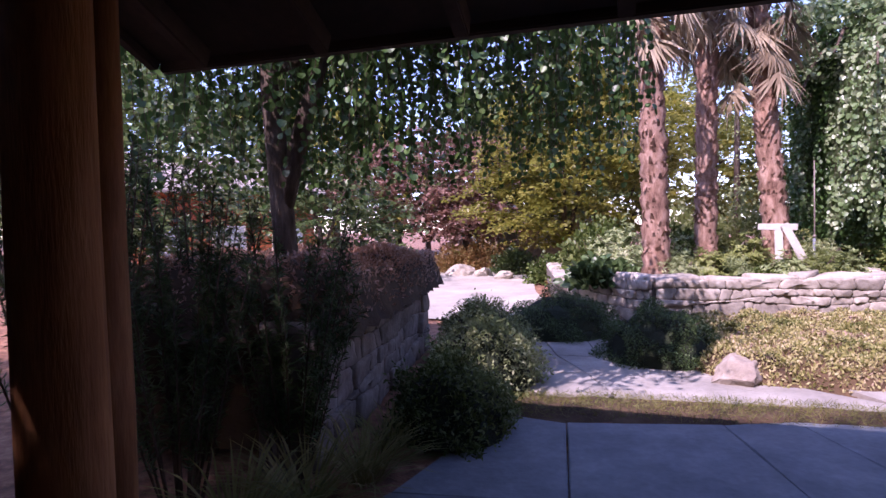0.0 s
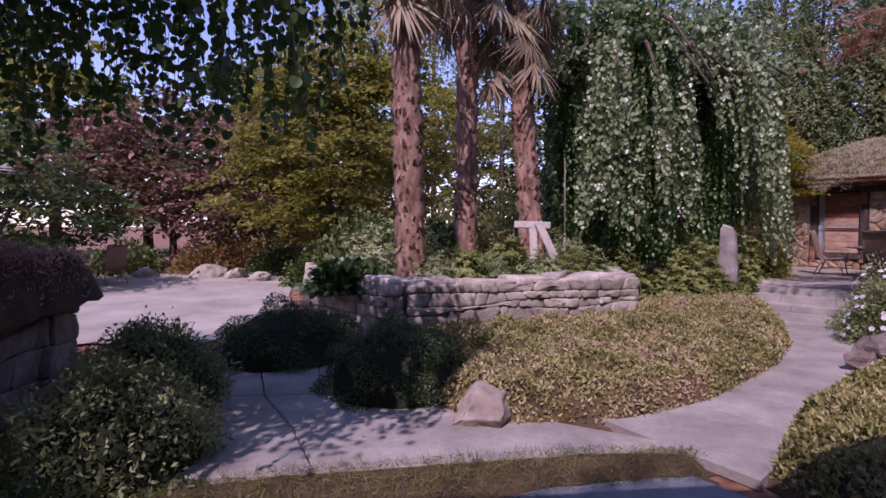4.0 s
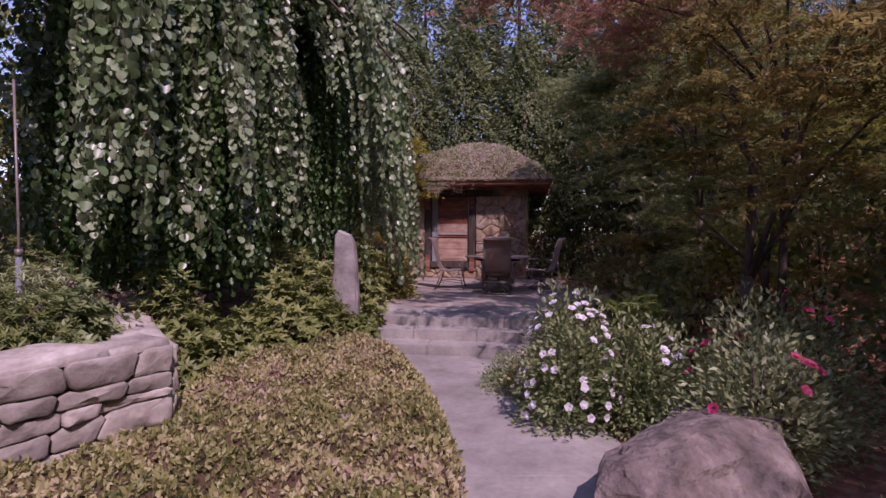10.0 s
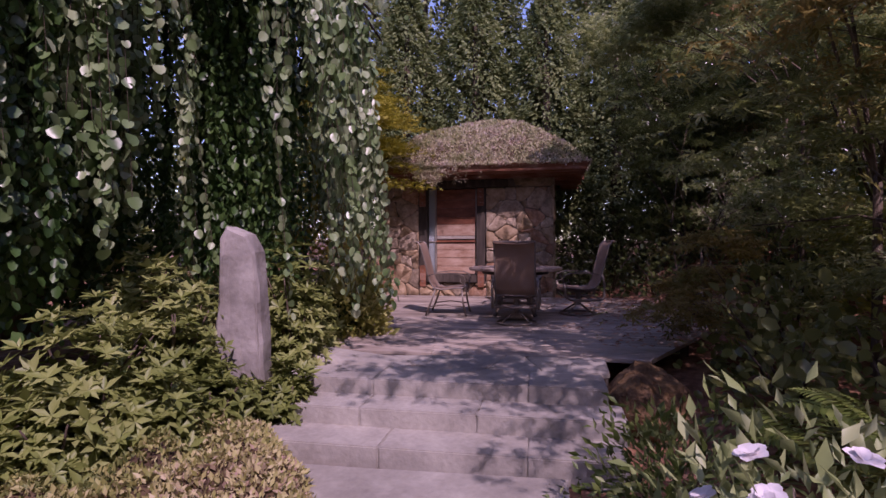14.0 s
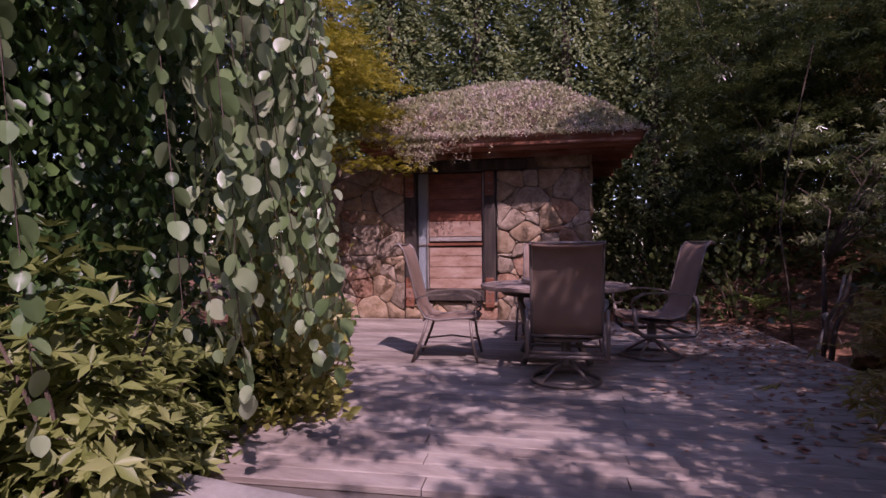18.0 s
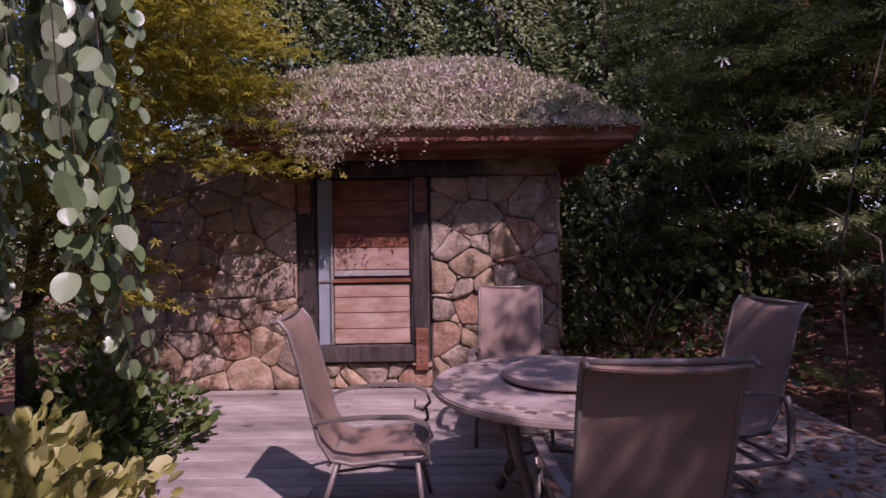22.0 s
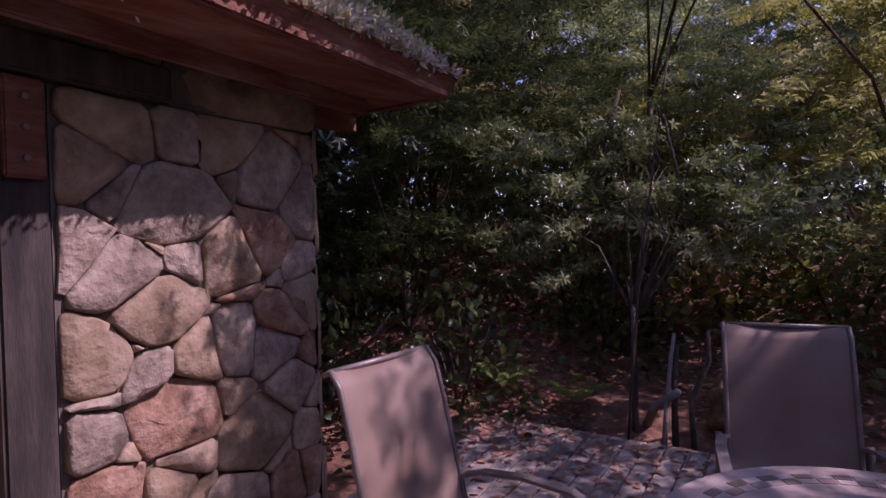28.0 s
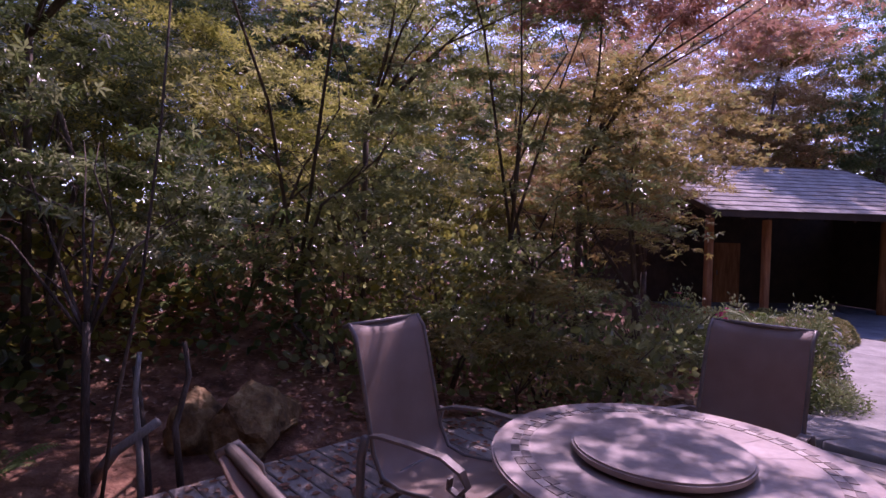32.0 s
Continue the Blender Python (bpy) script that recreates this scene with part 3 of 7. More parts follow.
def tree(name, base, trunk_r, blobs, n, leaf, size, shape=QUAD, seed=1, clump=0.35, bark=None, shell=0.5, lean=(0, 0), fork=1.2, limbs=4, droop=0.0, up=1.7, label="", category="tree", kind=""):
    """A tapered trunk with limbs to the crown's parts, and a crown of many small leaves in clumps."""
    g = np.random.default_rng(seed)
    bark = bark or M_bark
    top = tagged(new(name), label, category, "", kind)
    bx, by, bz = base
    hub = Vector((bx + lean[0], by + lean[1], bz + fork))
    mid = Vector((bx + lean[0] * 0.35, by + lean[1] * 0.35, bz + fork * 0.5))
    tube("trunk", [(bx, by, bz - 0.1), (bx + lean[0] * 0.1, by + lean[1] * 0.1, bz + fork * 0.15), mid, hub], [trunk_r * 1.35, trunk_r * 1.05, trunk_r * 0.92, trunk_r * 0.8], bark, top, 9)
    order = [blobs[i % len(blobs)] for i in range(limbs)]
    for i, b in enumerate(order):
        end = Vector(b[:3]) + Vector(g.normal(size=3)) * 0.35 * min(b[3:6])
        way = end - hub
        p1 = hub + way * 0.35 + Vector((g.normal() * 0.12, g.normal() * 0.12, 0.12 * way.length))
        p2 = hub + way * 0.7 + Vector((g.normal() * 0.15, g.normal() * 0.15, 0.1 * way.length))
        tube("limb", [hub - Vector((0, 0, 0.1)), p1, p2, end], [trunk_r * 0.48, trunk_r * 0.32, trunk_r * 0.2, trunk_r * 0.07], bark, top, 6)
        for _ in range(3):
            s = p1.lerp(end, g.random() * 0.8)
            e = s + Vector(random_dirs(1, 0.25, int(g.integers(1e6)))[0]) * 0.7 * min(b[3:6])
            tube("twig", [s, s.lerp(e, 0.5) + Vector((0, 0, 0.06)), e], [trunk_r * 0.15, trunk_r * 0.1, trunk_r * 0.04], bark, top, 5)
    p = crown_points(g, blobs, n, clump, shell)
    tip = random_dirs(len(p), 0, seed + 11) * np.array((1, 1, 0.45)) - np.array((0, 0, 0.15 + droop))
    nrm = random_dirs(len(p), up, seed + 12)
    cr = strew("crown", shape, p, tip, nrm, g.uniform(0.65, 1.3, len(p)) * size, leaf, top)
    tagged(cr, kind="stuff")
    return top


def bush(name, at, size, n, leaf, leaf_size, shape=OVAL, seed=1, core=None, up=0.5, fluff=0.08, label="", category="shrub", group="", whorl=0):
    """A shrub: short stems, its leaves on an uneven dome and, given core, a solid heart coloured as the shade between
    twigs.
    """
    g = np.random.default_rng(seed)
    top = tagged(new(name), label, category, group)
    top.matrix_world = pose(*at)
    for i in range(5):
        a = g.uniform(0, 7)
        tube("stem", [(0, 0, -0.03), (math.cos(a) * size[0] * 0.3, math.sin(a) * size[1] * 0.3, size[2] * 0.5), (math.cos(a) * size[0] * 0.7, math.sin(a) * size[1] * 0.7, size[2] * 0.8)], [0.018, 0.012, 0.005], M_bark, top, 5)
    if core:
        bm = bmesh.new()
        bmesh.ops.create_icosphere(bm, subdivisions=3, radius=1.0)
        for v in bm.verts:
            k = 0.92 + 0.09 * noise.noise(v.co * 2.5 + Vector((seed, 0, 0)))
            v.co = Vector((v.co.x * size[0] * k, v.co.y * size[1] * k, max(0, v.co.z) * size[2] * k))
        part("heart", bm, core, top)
    d = random_dirs(n, 0.25, seed + 1)
    d[:, 2] = np.abs(d[:, 2])
    lum = 1 + 0.16 * np.sin(d[:, 0] * 7 + seed) * np.sin(d[:, 1] * 6 + seed * 2) + 0.1 * np.sin(d[:, 2] * 9 + d[:, 0] * 5)
    rad = (g.random(n) ** (0.12 if core else 0.35)) * lum
    p = d * rad[:, None] * np.array(size) + g.normal(size=(n, 3)) * fluff * 0.5
    p[:, 2] = np.maximum(p[:, 2], 0.02)
    tip = d + random_dirs(n, 0, seed + 2) * (2.5 if core else 0.8)
    nrm, sizes = random_dirs(n, up, seed + 3), g.uniform(0.65, 1.3, n) * leaf_size
    if whorl:
        # shoots that each end in a ring of spreading leaves
        k = n // whorl
        p, d = np.repeat(p[:k], whorl, 0), np.repeat(d[:k] + np.array((0, 0, 0.5)) + g.normal(0, 0.25, (k, 3)), whorl, 0)
        d /= np.linalg.norm(d, axis=1, keepdims=True)
        side = np.cross(d, (0.31, 0.42, 0.85))
        side /= np.linalg.norm(side, axis=1, keepdims=True)
        a = np.tile(np.arange(whorl) * 2 * math.pi / whorl, k) + np.repeat(g.uniform(0, 7, k), whorl) + g.normal(0, 0.2, k * whorl)
        tip = np.cos(a)[:, None] * side + np.sin(a)[:, None] * np.cross(d, side) + d * g.uniform(0.0, 0.8, (k * whorl, 1))
        nrm, sizes = d, sizes[:k * whorl] * np.repeat(g.uniform(0.75, 1.15, k), whorl)
    lv = strew("leaves", shape, p, tip, nrm, sizes, leaf, top)
    tagged(lv, kind="stuff")
    return top


# ---- setting: ground and paving ----
P0, DW, NW = Vector((16.80, 7.45, 0)), Vector((-0.30, 0.954, 0)), Vector((-0.954, -0.30, 0))
HUT_RZ = math.degrees(math.atan2(DW.y, DW.x))
DECK = 0.42


def hut(s, n, z=0.0):
    """A place beside the hut: s along its front from the corner, n out from the front wall."""
    p = P0 + DW * s + NW * n
    return Vector((p.x, p.y, z))


def sheet(name, poly, z, material, label="", category="ground", seed=0):
    return tagged(mesh_object(name, [(x, y, z) for x, y in poly], [tuple(range(len(poly)))], material), label, category, "", "structure")


def ground_sheet():
    g = []
    xs = np.concatenate([np.linspace(-900, -40, 7), np.linspace(-30, 45, 76), np.linspace(60, 900, 7)])
    ys = np.concatenate([np.linspace(-900, -40, 7), np.linspace(-30, 45, 76), np.linspace(60, 900, 7)])
    gx, gy = np.meshgrid(xs, ys)
    x, y = gx.ravel(), gy.ravel()
    z = np.full(len(x), -0.06)
    # the wooded bank beside the deck rises away from it
    bank = np.clip((x - 11) / 4, 0, 1) * np.clip((4.6 - y) / 5, 0, 1)
    bank = np.maximum(bank, np.clip((x - 16.2) / 6, 0, 1) * np.clip((7.5 - y) / 3, 0, 1))
    z += bank * 2.2 + 0.25 * np.clip((x - 10.5) / 2, 0, 1)
    idx = np.arange(len(x)).reshape(gx.shape)
    q = np.stack([idx[:-1, :-1], idx[:-1, 1:], idx[1:, 1:], idx[1:, :-1]], -1).reshape(-1, 4)
    ob = bulk("ground", np.stack([x, y, z], 1), q, M_litter, None, True)
    return tagged(ob, "brown garden soil strewn with dry leaves", "ground", "", "structure")


ground_sheet()
sheet("pale_court", [(-8, 8.6), (-2.2, 8.9), (-0.7, 8.3), (0.8, 9.6), (1.2, 13), (2.0, 17), (3, 21), (-9, 22)], -0.02, M_pale, "pale sunlit gravel court between the beds", "gravel court")


def slabs(name, rows, z, material, label, category, thick=0.07, gap=0.005, seed=1, slope=None, worn=0.012):
    """Paving in rows: each row a list of points across; each slab a piece of its own."""
    g = random.Random(seed)
    top = tagged(new(name), label, category, "", "structure")
    for i in range(len(rows) - 1):
        a, b = rows[i], rows[i + 1]
        for j in range(len(a) - 1):
            quad = [a[j], a[j + 1], b[j + 1], b[j]]
            cx, cy = sum(p[0] for p in quad) / 4, sum(p[1] for p in quad) / 4
            h = g.uniform(-0.5, 0.5) * worn
            ring = []
            for k, p in enumerate(quad):
                q = quad[(k + 1) % 4]
                ring.append(p)
                for s in (0.33, 0.67):
                    ring.append((p[0] + (q[0] - p[0]) * s + g.uniform(-0.006, 0.006), p[1] + (q[1] - p[1]) * s + g.uniform(-0.006, 0.006)))
            v = []
            for inset, dz in ((gap, -thick), (gap, -worn), (gap + worn, 0)):
                for x, y in ring:
                    d = math.dist((x, y), (cx, cy))
                    k = 1 - inset / d
                    zz = z + (slope(x, y) if slope else 0)
                    v.append((cx + (x - cx) * k, cy + (y - cy) * k, zz + dz + h))
            n = len(ring)
            f = [(r * n + m, r * n + (m + 1) % n, (r + 1) * n + (m + 1) % n, (r + 1) * n + m) for r in range(2) for m in range(n)]
            f.append(tuple(2 * n + m for m in range(n)))
            mesh_object("paving_slab", v, f, material, top)
    return top


def strip_rows(left, right, across, seed, jitter=0.05, wander=0.12):
    g = random.Random(seed)
    rows = []
    for i, (a, b) in enumerate(zip(left, right)):
        ks = [0.0] + [k + g.uniform(-wander, wander) for k in across] + [1.0]
        rows.append([(x + g.uniform(-jitter, jitter), y + g.uniform(-jitter, jitter)) for x, y in (lerp2(a, b, k) for k in ks)])
    return rows


# porch slab in the lodge's shade
porch_left = [(-1.35, 3.2), (-2.3, 1.7), (-4.2, -0.3), (-4.5, -1.6), (-4.9, -3.0), (-5.2, -4.4)]
porch_right = [(2.1, 2.42), (2.5, 0.9), (2.1, -0.6), (1.7, -1.9), (1.3, -3.3), (1.0, -4.7)]
slabs("porch_paving", strip_rows(porch_left, porch_right, (0.24, 0.5, 0.76), 3, 0.13, 0.09), 0.0, M_slate, "blue-grey slate slabs of the shaded porch floor", "paving", seed=4)
# court beyond the grass strip and the path bending away to the steps
fl = [(-1.1, 3.82), (-0.95, 4.6), (-0.75, 5.5), (-0.6, 6.6), (-0.5, 7.8), (-0.6, 9.0)]
fr = [(2.4, 2.82), (1.55, 4.0), (0.95, 4.9), (0.75, 6.0), (0.85, 7.4), (0.9, 8.9)]
slabs("court_paving", strip_rows(fl, fr, (0.35, 0.7), 8), 0.02, M_path, "sunlit grey flagstones where two garden paths meet", "paving", seed=6)
pl = [(2.2, 3.75), (3.3, 3.7), (4.3, 3.95), (5.2, 4.2), (6.2, 4.75), (7.1, 5.3), (7.9, 5.95), (8.6, 6.6), (9.1, 7.0)]
pr = [(2.4, 2.2), (3.3, 2.55), (4.4, 2.85), (5.6, 3.05), (6.9, 3.3), (7.9, 4.0), (8.6, 4.6), (9.2, 5.05), (9.75, 5.2)]
slabs("garden_path", strip_rows(pl, pr, (), 9, 0.02, 0.03), 0.02, M_path, "pale flagstone garden path leading to the steps", "path", gap=0.0008, seed=7, worn=0.003)


def step(z, n0, n1, s0, s1, seed):
    """One broad step: its slabs side by side on a riser course."""
    g = random.Random(seed)
    top = tagged(new("garden_step"), "broad pale stone step between the beds", "step", "garden steps", "structure")
    ks = [0, 0.3 + g.uniform(-0.1, 0.1), 0.63 + g.uniform(-0.1, 0.1), 1]
    for a, b in zip(ks, ks[1:]):
        w = (s1 - s0) * (b - a) - 0.004
        c = hut(s0 + (s1 - s0) * (a + b) / 2, (n0 + n1) / 2, z - 0.09)
        box_part("step_slab", (w, n1 - n0 + 0.03, 0.18), c, M_path, top, HUT_RZ, 0.009)


step(0.40, 6.13, 6.62, -0.35, 2.35, 1)
step(0.27, 6.60, 6.98, -0.45, 2.3, 2)
step(0.13, 6.96, 7.36, -0.4, 2.2, 3)


def landing():
    """Irregular flagstones between the top step and the deck."""
    top = tagged(new("landing_paving"), "irregular pale flagstones of the landing before the deck", "paving", "", "structure")
    o = hut(-0.42, 5.7)
    m = Matrix(((DW.x, NW.x, 0, o.x), (DW.y, NW.y, 0, o.y), (0, 0, 1, 0.368), (0, 0, 0, 1)))
    for i, poly in enumerate(cells(2.85, 0.46, 0.36, 1.5, 77, 0.4, 0.5)):
        stone("flagstone", poly, M_path, top, m, 0.05, 0.004, 0.0015, 7700 + i, 0.04)
    c = hut(1.0, 5.83, 0.2)
    box_part("bedding", (2.8, 0.6, 0.36), c, M_mortar, top, HUT_RZ, 0)


landing()


# ---- deck ----
def deck():
    top = tagged(new("deck"), "weathered grey wooden deck before the stone hut", "deck", "", "structure")
    g = random.Random(5)
    meshes = {}
    pitch = 0.142
    count = int(5.62 / pitch)
    for i in range(count):
        n = 0.06 + pitch * (i + 0.5)
        s0, s1 = -1.95 + max(0, (n - 3.6)) * 0.55, 4.2 - max(0, n - 2.2) * 0.55
        cut = s0 + (s1 - s0) * (0.38 if i % 2 else 0.66)
        for a, b in ((s0, cut), (cut, s1)):
            length = b - a - 0.006
            bm = bmesh.new()
            bar(bm, (length, pitch - 0.008, 0.04), Matrix.Identity(4))
            bmesh.ops.bevel(bm, geom=[e for e in bm.edges if abs(e.verts[0].co.y - e.verts[1].co.y) < 1e-5 and abs(e.verts[0].co.z - e.verts[1].co.z) < 1e-5], offset=0.006, segments=1, affect="EDGES")
            # the ends follow the deck's slanting edges
            for v in bm.verts:
                if a == s0 and v.co.x < 0 and n > 3.6:
                    v.co.x += 0.55 * v.co.y
                if b == s1 and v.co.x > 0 and n > 2.2:
                    v.co.x -= 0.55 * v.co.y
            ob = part("deck_board", bm, M_deck, top)
            ob.matrix_world = Matrix.Translation(hut((a + b) / 2, n, DECK - 0.02 + g.uniform(-0.002, 0.002))) @ pose(0, 0, 0, 0, 0, HUT_RZ)
    for s in (-1.4, 0.2, 1.8, 3.2):
        box_part("joist", (0.09, 5.2 - abs(s - 1) * 0.6, 0.14), hut(s, 2.6, DECK - 0.115), M_beam, top, HUT_RZ, 0)
    return top


deck()

# ---- stone hut ----
HUT_W, HUT_D = 4.6, 3.2


def hut_house():
    h = thing("stone_hut", (P0.x, P0.y, 0), HUT_RZ, label="fieldstone garden hut with planted sod roof and cedar door", category="hut")

    def wall(name, s0, s1, n0, n1, z0, z1):
        return box_part(name, (s1 - s0, n1 - n0, z1 - z0), ((s0 + s1) / 2, (n0 + n1) / 2, (z0 + z1) / 2), M_mortar, h, 0, 0)

    front_right = wall("wall", 0.0, 1.33, -0.3, 0.0, 0.2, 2.87)
    front_left = wall("wall", 2.72, HUT_W, -0.3, 0.0, 0.2, 2.87)
    under = wall("wall", 1.33, 2.72, -0.3, -0.02, 0.2, 0.70)
    over = wall("wall", 1.33, 2.72, -0.3, 0.0, 2.78, 2.87)
    side = wall("wall", 0.0, 0.3, -HUT_D, -0.3, 0.2, 2.87)
    side2 = wall("wall", HUT_W - 0.3, HUT_W, -HUT_D, -0.3, 0.2, 2.87)
    wall("wall", 0.3, HUT_W - 0.3, -HUT_D, -HUT_D + 0.3, 0.2, 2.87)
    base = Matrix.Translation((P0.x, P0.y, 0)) @ pose(0, 0, 0, 0, 0, HUT_RZ)
    to_front = Matrix(((-1, 0, 0, 0), (0, 0, 1, 0), (0, 1, 0, 0), (0, 0, 0, 1)))

    def face(parent, s1, w, z0, z1, size, seed, stretch=1.0, n=0.0, bulge=0.016, depth=0.03):
        for i, poly in enumerate(cells(w, z1 - z0, size, stretch, seed, 0.46, 0.62)):
            stone("stone", poly, (M_hutstone, M_hutgrey, M_hutstone, M_hutrust, M_hutgrey, M_hutstone, M_hutgrey)[random.Random(seed * 5 + i).randrange(7)], parent, base @ Matrix.Translation((s1, n, z0)) @ to_front, depth, 0.0025, bulge * random.Random(seed * 9 + i).choice((0.3, 0.5, 0.7, 1.0, 1.7)), seed * 100 + i, 0.07)

    face(front_right, 1.32, 1.33, 0.40, 2.62, 0.185, 11, 1.15)
    face(front_right, 0.87, 0.88, 2.625, 2.87, 0.2, 12, 1.4)
    face(front_left, HUT_W, HUT_W - 2.73, 0.40, 2.86, 0.2, 13, 1.2)
    face(under, 2.72, 1.40, 0.40, 0.68, 0.14, 14, 1.3, -0.02, 0.02, 0.04)
    face(over, 2.85, 1.97, 2.785, 2.87, 0.12, 15, 2.4)
    to_side = Matrix(((0, 0, -1, 0), (-1, 0, 0, 0), (0, 1, 0, 0), (0, 0, 0, 1)))
    for i, poly in enumerate(cells(HUT_D, 2.46, 0.24, 1.2, 16, 0.48, 0.5)):
        stone("stone", poly, M_hutstone, side, base @ Matrix.Translation((0, 0.04, 0.40)) @ to_side, 0.035, 0.004, 0.014, 1600 + i)
    # timber door frame
    box_part("lintel", (1.97, 0.3, 0.15), (1.865, -0.06, 2.70), M_beam, h, 0, 0.012, label="dark hand-hewn timber lintel")
    for s in (1.43, 2.635):
        post = box_part("door_post", (0.17, 0.2, 2.02), (s, -0.06, 1.615), M_beam, h, 0, 0.012)
        for z, hh in ((2.43, 0.36), (0.82, 0.44)):
            br = box_part("bracket", (0.13, 0.035, hh), (0, 0.115, z - 1.615), M_fascia, post, 0, 0.008, label="reddish timber bracket with bolts")
            for dz in (-0.11, 0.0, 0.11):
                bm = bmesh.new()
                bmesh.ops.create_cone(bm, cap_ends=True, segments=10, radius1=0.014, radius2=0.011, depth=0.014)
                bo = part("bolt", bm, M_metal, post)
                bo.matrix_basis = pose(0, 0.139, z - 1.615 + dz, -90)
    box_part("sill", (1.04, 0.26, 0.16), (2.03, -0.04, 0.775), M_beam, h, 0, 0.012, label="dark weathered timber sill")
    # door of wide cedar boards with a middle rail
    door = box_part("door", (0.84, 0.03, 1.76), (1.955, -0.10, 1.735), M_beam, h, 0, 0)
    # boards below the eave's shadow take the paler cedar, sunlight in its colour
    zs = [-0.87, -0.71, -0.54, -0.375, -0.235]
    for a, b in zip(zs, zs[1:]):
        box_part("board", (0.80, 0.028, b - a - 0.006), (0, 0.026, (a + b) / 2), M_cedar_pale, door, 0, 0.004)
    zs = [-0.155, -0.085, 0.15, 0.31, 0.48, 0.65, 0.87]
    for a, b in zip(zs, zs[1:]):
        box_part("board", (0.80, 0.028, b - a - 0.006), (0, 0.026, (a + b) / 2), M_shingle if a < -0.1 else M_cedar_pale if a < 0.1 else M_door_red, door, 0, 0.004)
    box_part("door_rail", (0.83, 0.055, 0.045), (0, 0.04, -0.2), M_door_red, door, 0, 0.008, label="dark red rail across the door")
    box_part("door_stile", (0.03, 0.05, 1.76), (-0.425, 0.02, 0), M_shingle, door, 0, 0.006)
    box_part("door_stile", (0.03, 0.05, 1.76), (0.425, 0.02, 0), M_shingle, door, 0, 0.006)
    # narrow side light
    sl = box_part("side_light", (0.14, 0.02, 1.76), (2.46, -0.11, 1.735), M_glass, h, 0, 0, label="narrow dusty window strip beside the door")
    box_part("blind", (0.14, 0.01, 1.76), (0, -0.05, 0), M_plank, sl, 0, 0)
    box_part("light_rail", (0.14, 0.03, 0.03), (0, 0.012, -0.2), M_shingle, sl, 0, 0.004)
    for s, z, w in ((0.1, 1.52, 0.42), (0.0, 1.60, 0.2), (0.85, 1.9, 0.24)):
        box_part("ledge_stone", (w, 0.2, 0.085), (s, 0.02, z), M_hutgrey, front_right, 0, 0.03, 2, 3)
    # hipped roof: boarded soffit, leaning fascia boards, sod piled towards the middle
    s0, s1, n0, n1 = -0.68, 3.28, -HUT_D - 0.6, 0.66
    ws, wn_ = s1 - s0, n1 - n0
    roof = box_part("roof", (ws - 0.12, wn_ - 0.12, 0.06), ((s0 + s1) / 2, (n0 + n1) / 2, 2.9), M_fascia, h, 0, 0.01, label="timber roof deck under the sod")
    for length, at, rz, seed in ((ws, (0, wn_ / 2 - 0.04, 0.035), 0, 1), (ws, (0, -wn_ / 2 + 0.04, 0.035), 180, 2), (wn_, (ws / 2 - 0.04, 0, 0.035), -90, 3), (wn_, (-ws / 2 + 0.04, 0, 0.035), 90, 4)):
        bm = bmesh.new()
        v = [bm.verts.new(p) for p in ((-length / 2 + 0.07, -0.05, -0.078), (length / 2 - 0.07, -0.05, -0.078), (length / 2, 0.03, 0.075), (-length / 2, 0.03, 0.075), (-length / 2 + 0.12, -0.1, -0.078), (length / 2 - 0.12, -0.1, -0.078), (length / 2 - 0.05, -0.02, 0.075), (-length / 2 + 0.05, -0.02, 0.075))]
        for q in ((1, 0, 3, 2), (4, 5, 6, 7), (0, 1, 5, 4), (2, 3, 7, 6), (0, 4, 7, 3), (1, 2, 6, 5)):
            bm.faces.new([v[k] for k in q])
        bmesh.ops.recalc_face_normals(bm, faces=bm.faces[:])
        bmesh.ops.bevel(bm, geom=bm.edges[:], offset=0.006, segments=2, affect="EDGES")
        fb = part("fascia", bm, M_fascia, roof, "weathered redwood fascia board")
        fb.matrix_basis = pose(*at, 0, 0, rz)
    for n in (-0.2, -1.2, -2.2):
        box_part("rafter", (0.6, 0.09, 0.12), (-ws / 2 + 0.36, n - (n0 + n1) / 2, -0.085), M_fascia, roof, 0, 0.008)
    box_part("ledger", (ws - 0.5, 0.05, 0.1), (0.1, wn_ / 2 - 0.5, -0.07), M_fascia, roof, 0, 0.008)
    for i in range(5):
        box_part("wall_cap", (0.25, 0.34, 0.07), (3.35 + i * 0.262, -0.13, 2.9), M_hutgrey, front_left, 0, 0.02, 0, random.Random(i).uniform(-3, 3))
    gs, gn = np.meshgrid(np.linspace(s0 + 0.01, s1 - 0.01, 90), np.linspace(n0 + 0.01, n1 - 0.01, 80))

    def sod(s, n):
        e = np.minimum(np.minimum((s - s0) * 0.92, (s1 - s) * 1.15), np.minimum(n - n0, n1 - n))
        e = np.clip(e, 0, 9)
        return 2.985 + 1.22 * (1 - np.exp(-1.05 * np.clip(e - 0.05, 0, 9))) * 1.12 + 0.05 * bumps(s, n, 4, 3) * np.clip(e * 2, 0, 1)

    idx = np.arange(gs.size).reshape(gs.shape)
    q = np.stack([idx[:-1, :-1], idx[:-1, 1:], idx[1:, 1:], idx[1:, :-1]], -1).reshape(-1, 4)
    bulk("sod", np.stack([gs.ravel(), gn.ravel(), sod(gs.ravel(), gn.ravel())], 1), q, M_soil, h, True)
    g = np.random.default_rng(21)
    m = 60000
    tuft = g.integers(0, 2600, m)
    ts, tn, th = g.uniform(s0, s1, 2600), n0 + (n1 - n0) * g.random(2600) ** 0.7, g.uniform(0.3, 1.4, 2600)
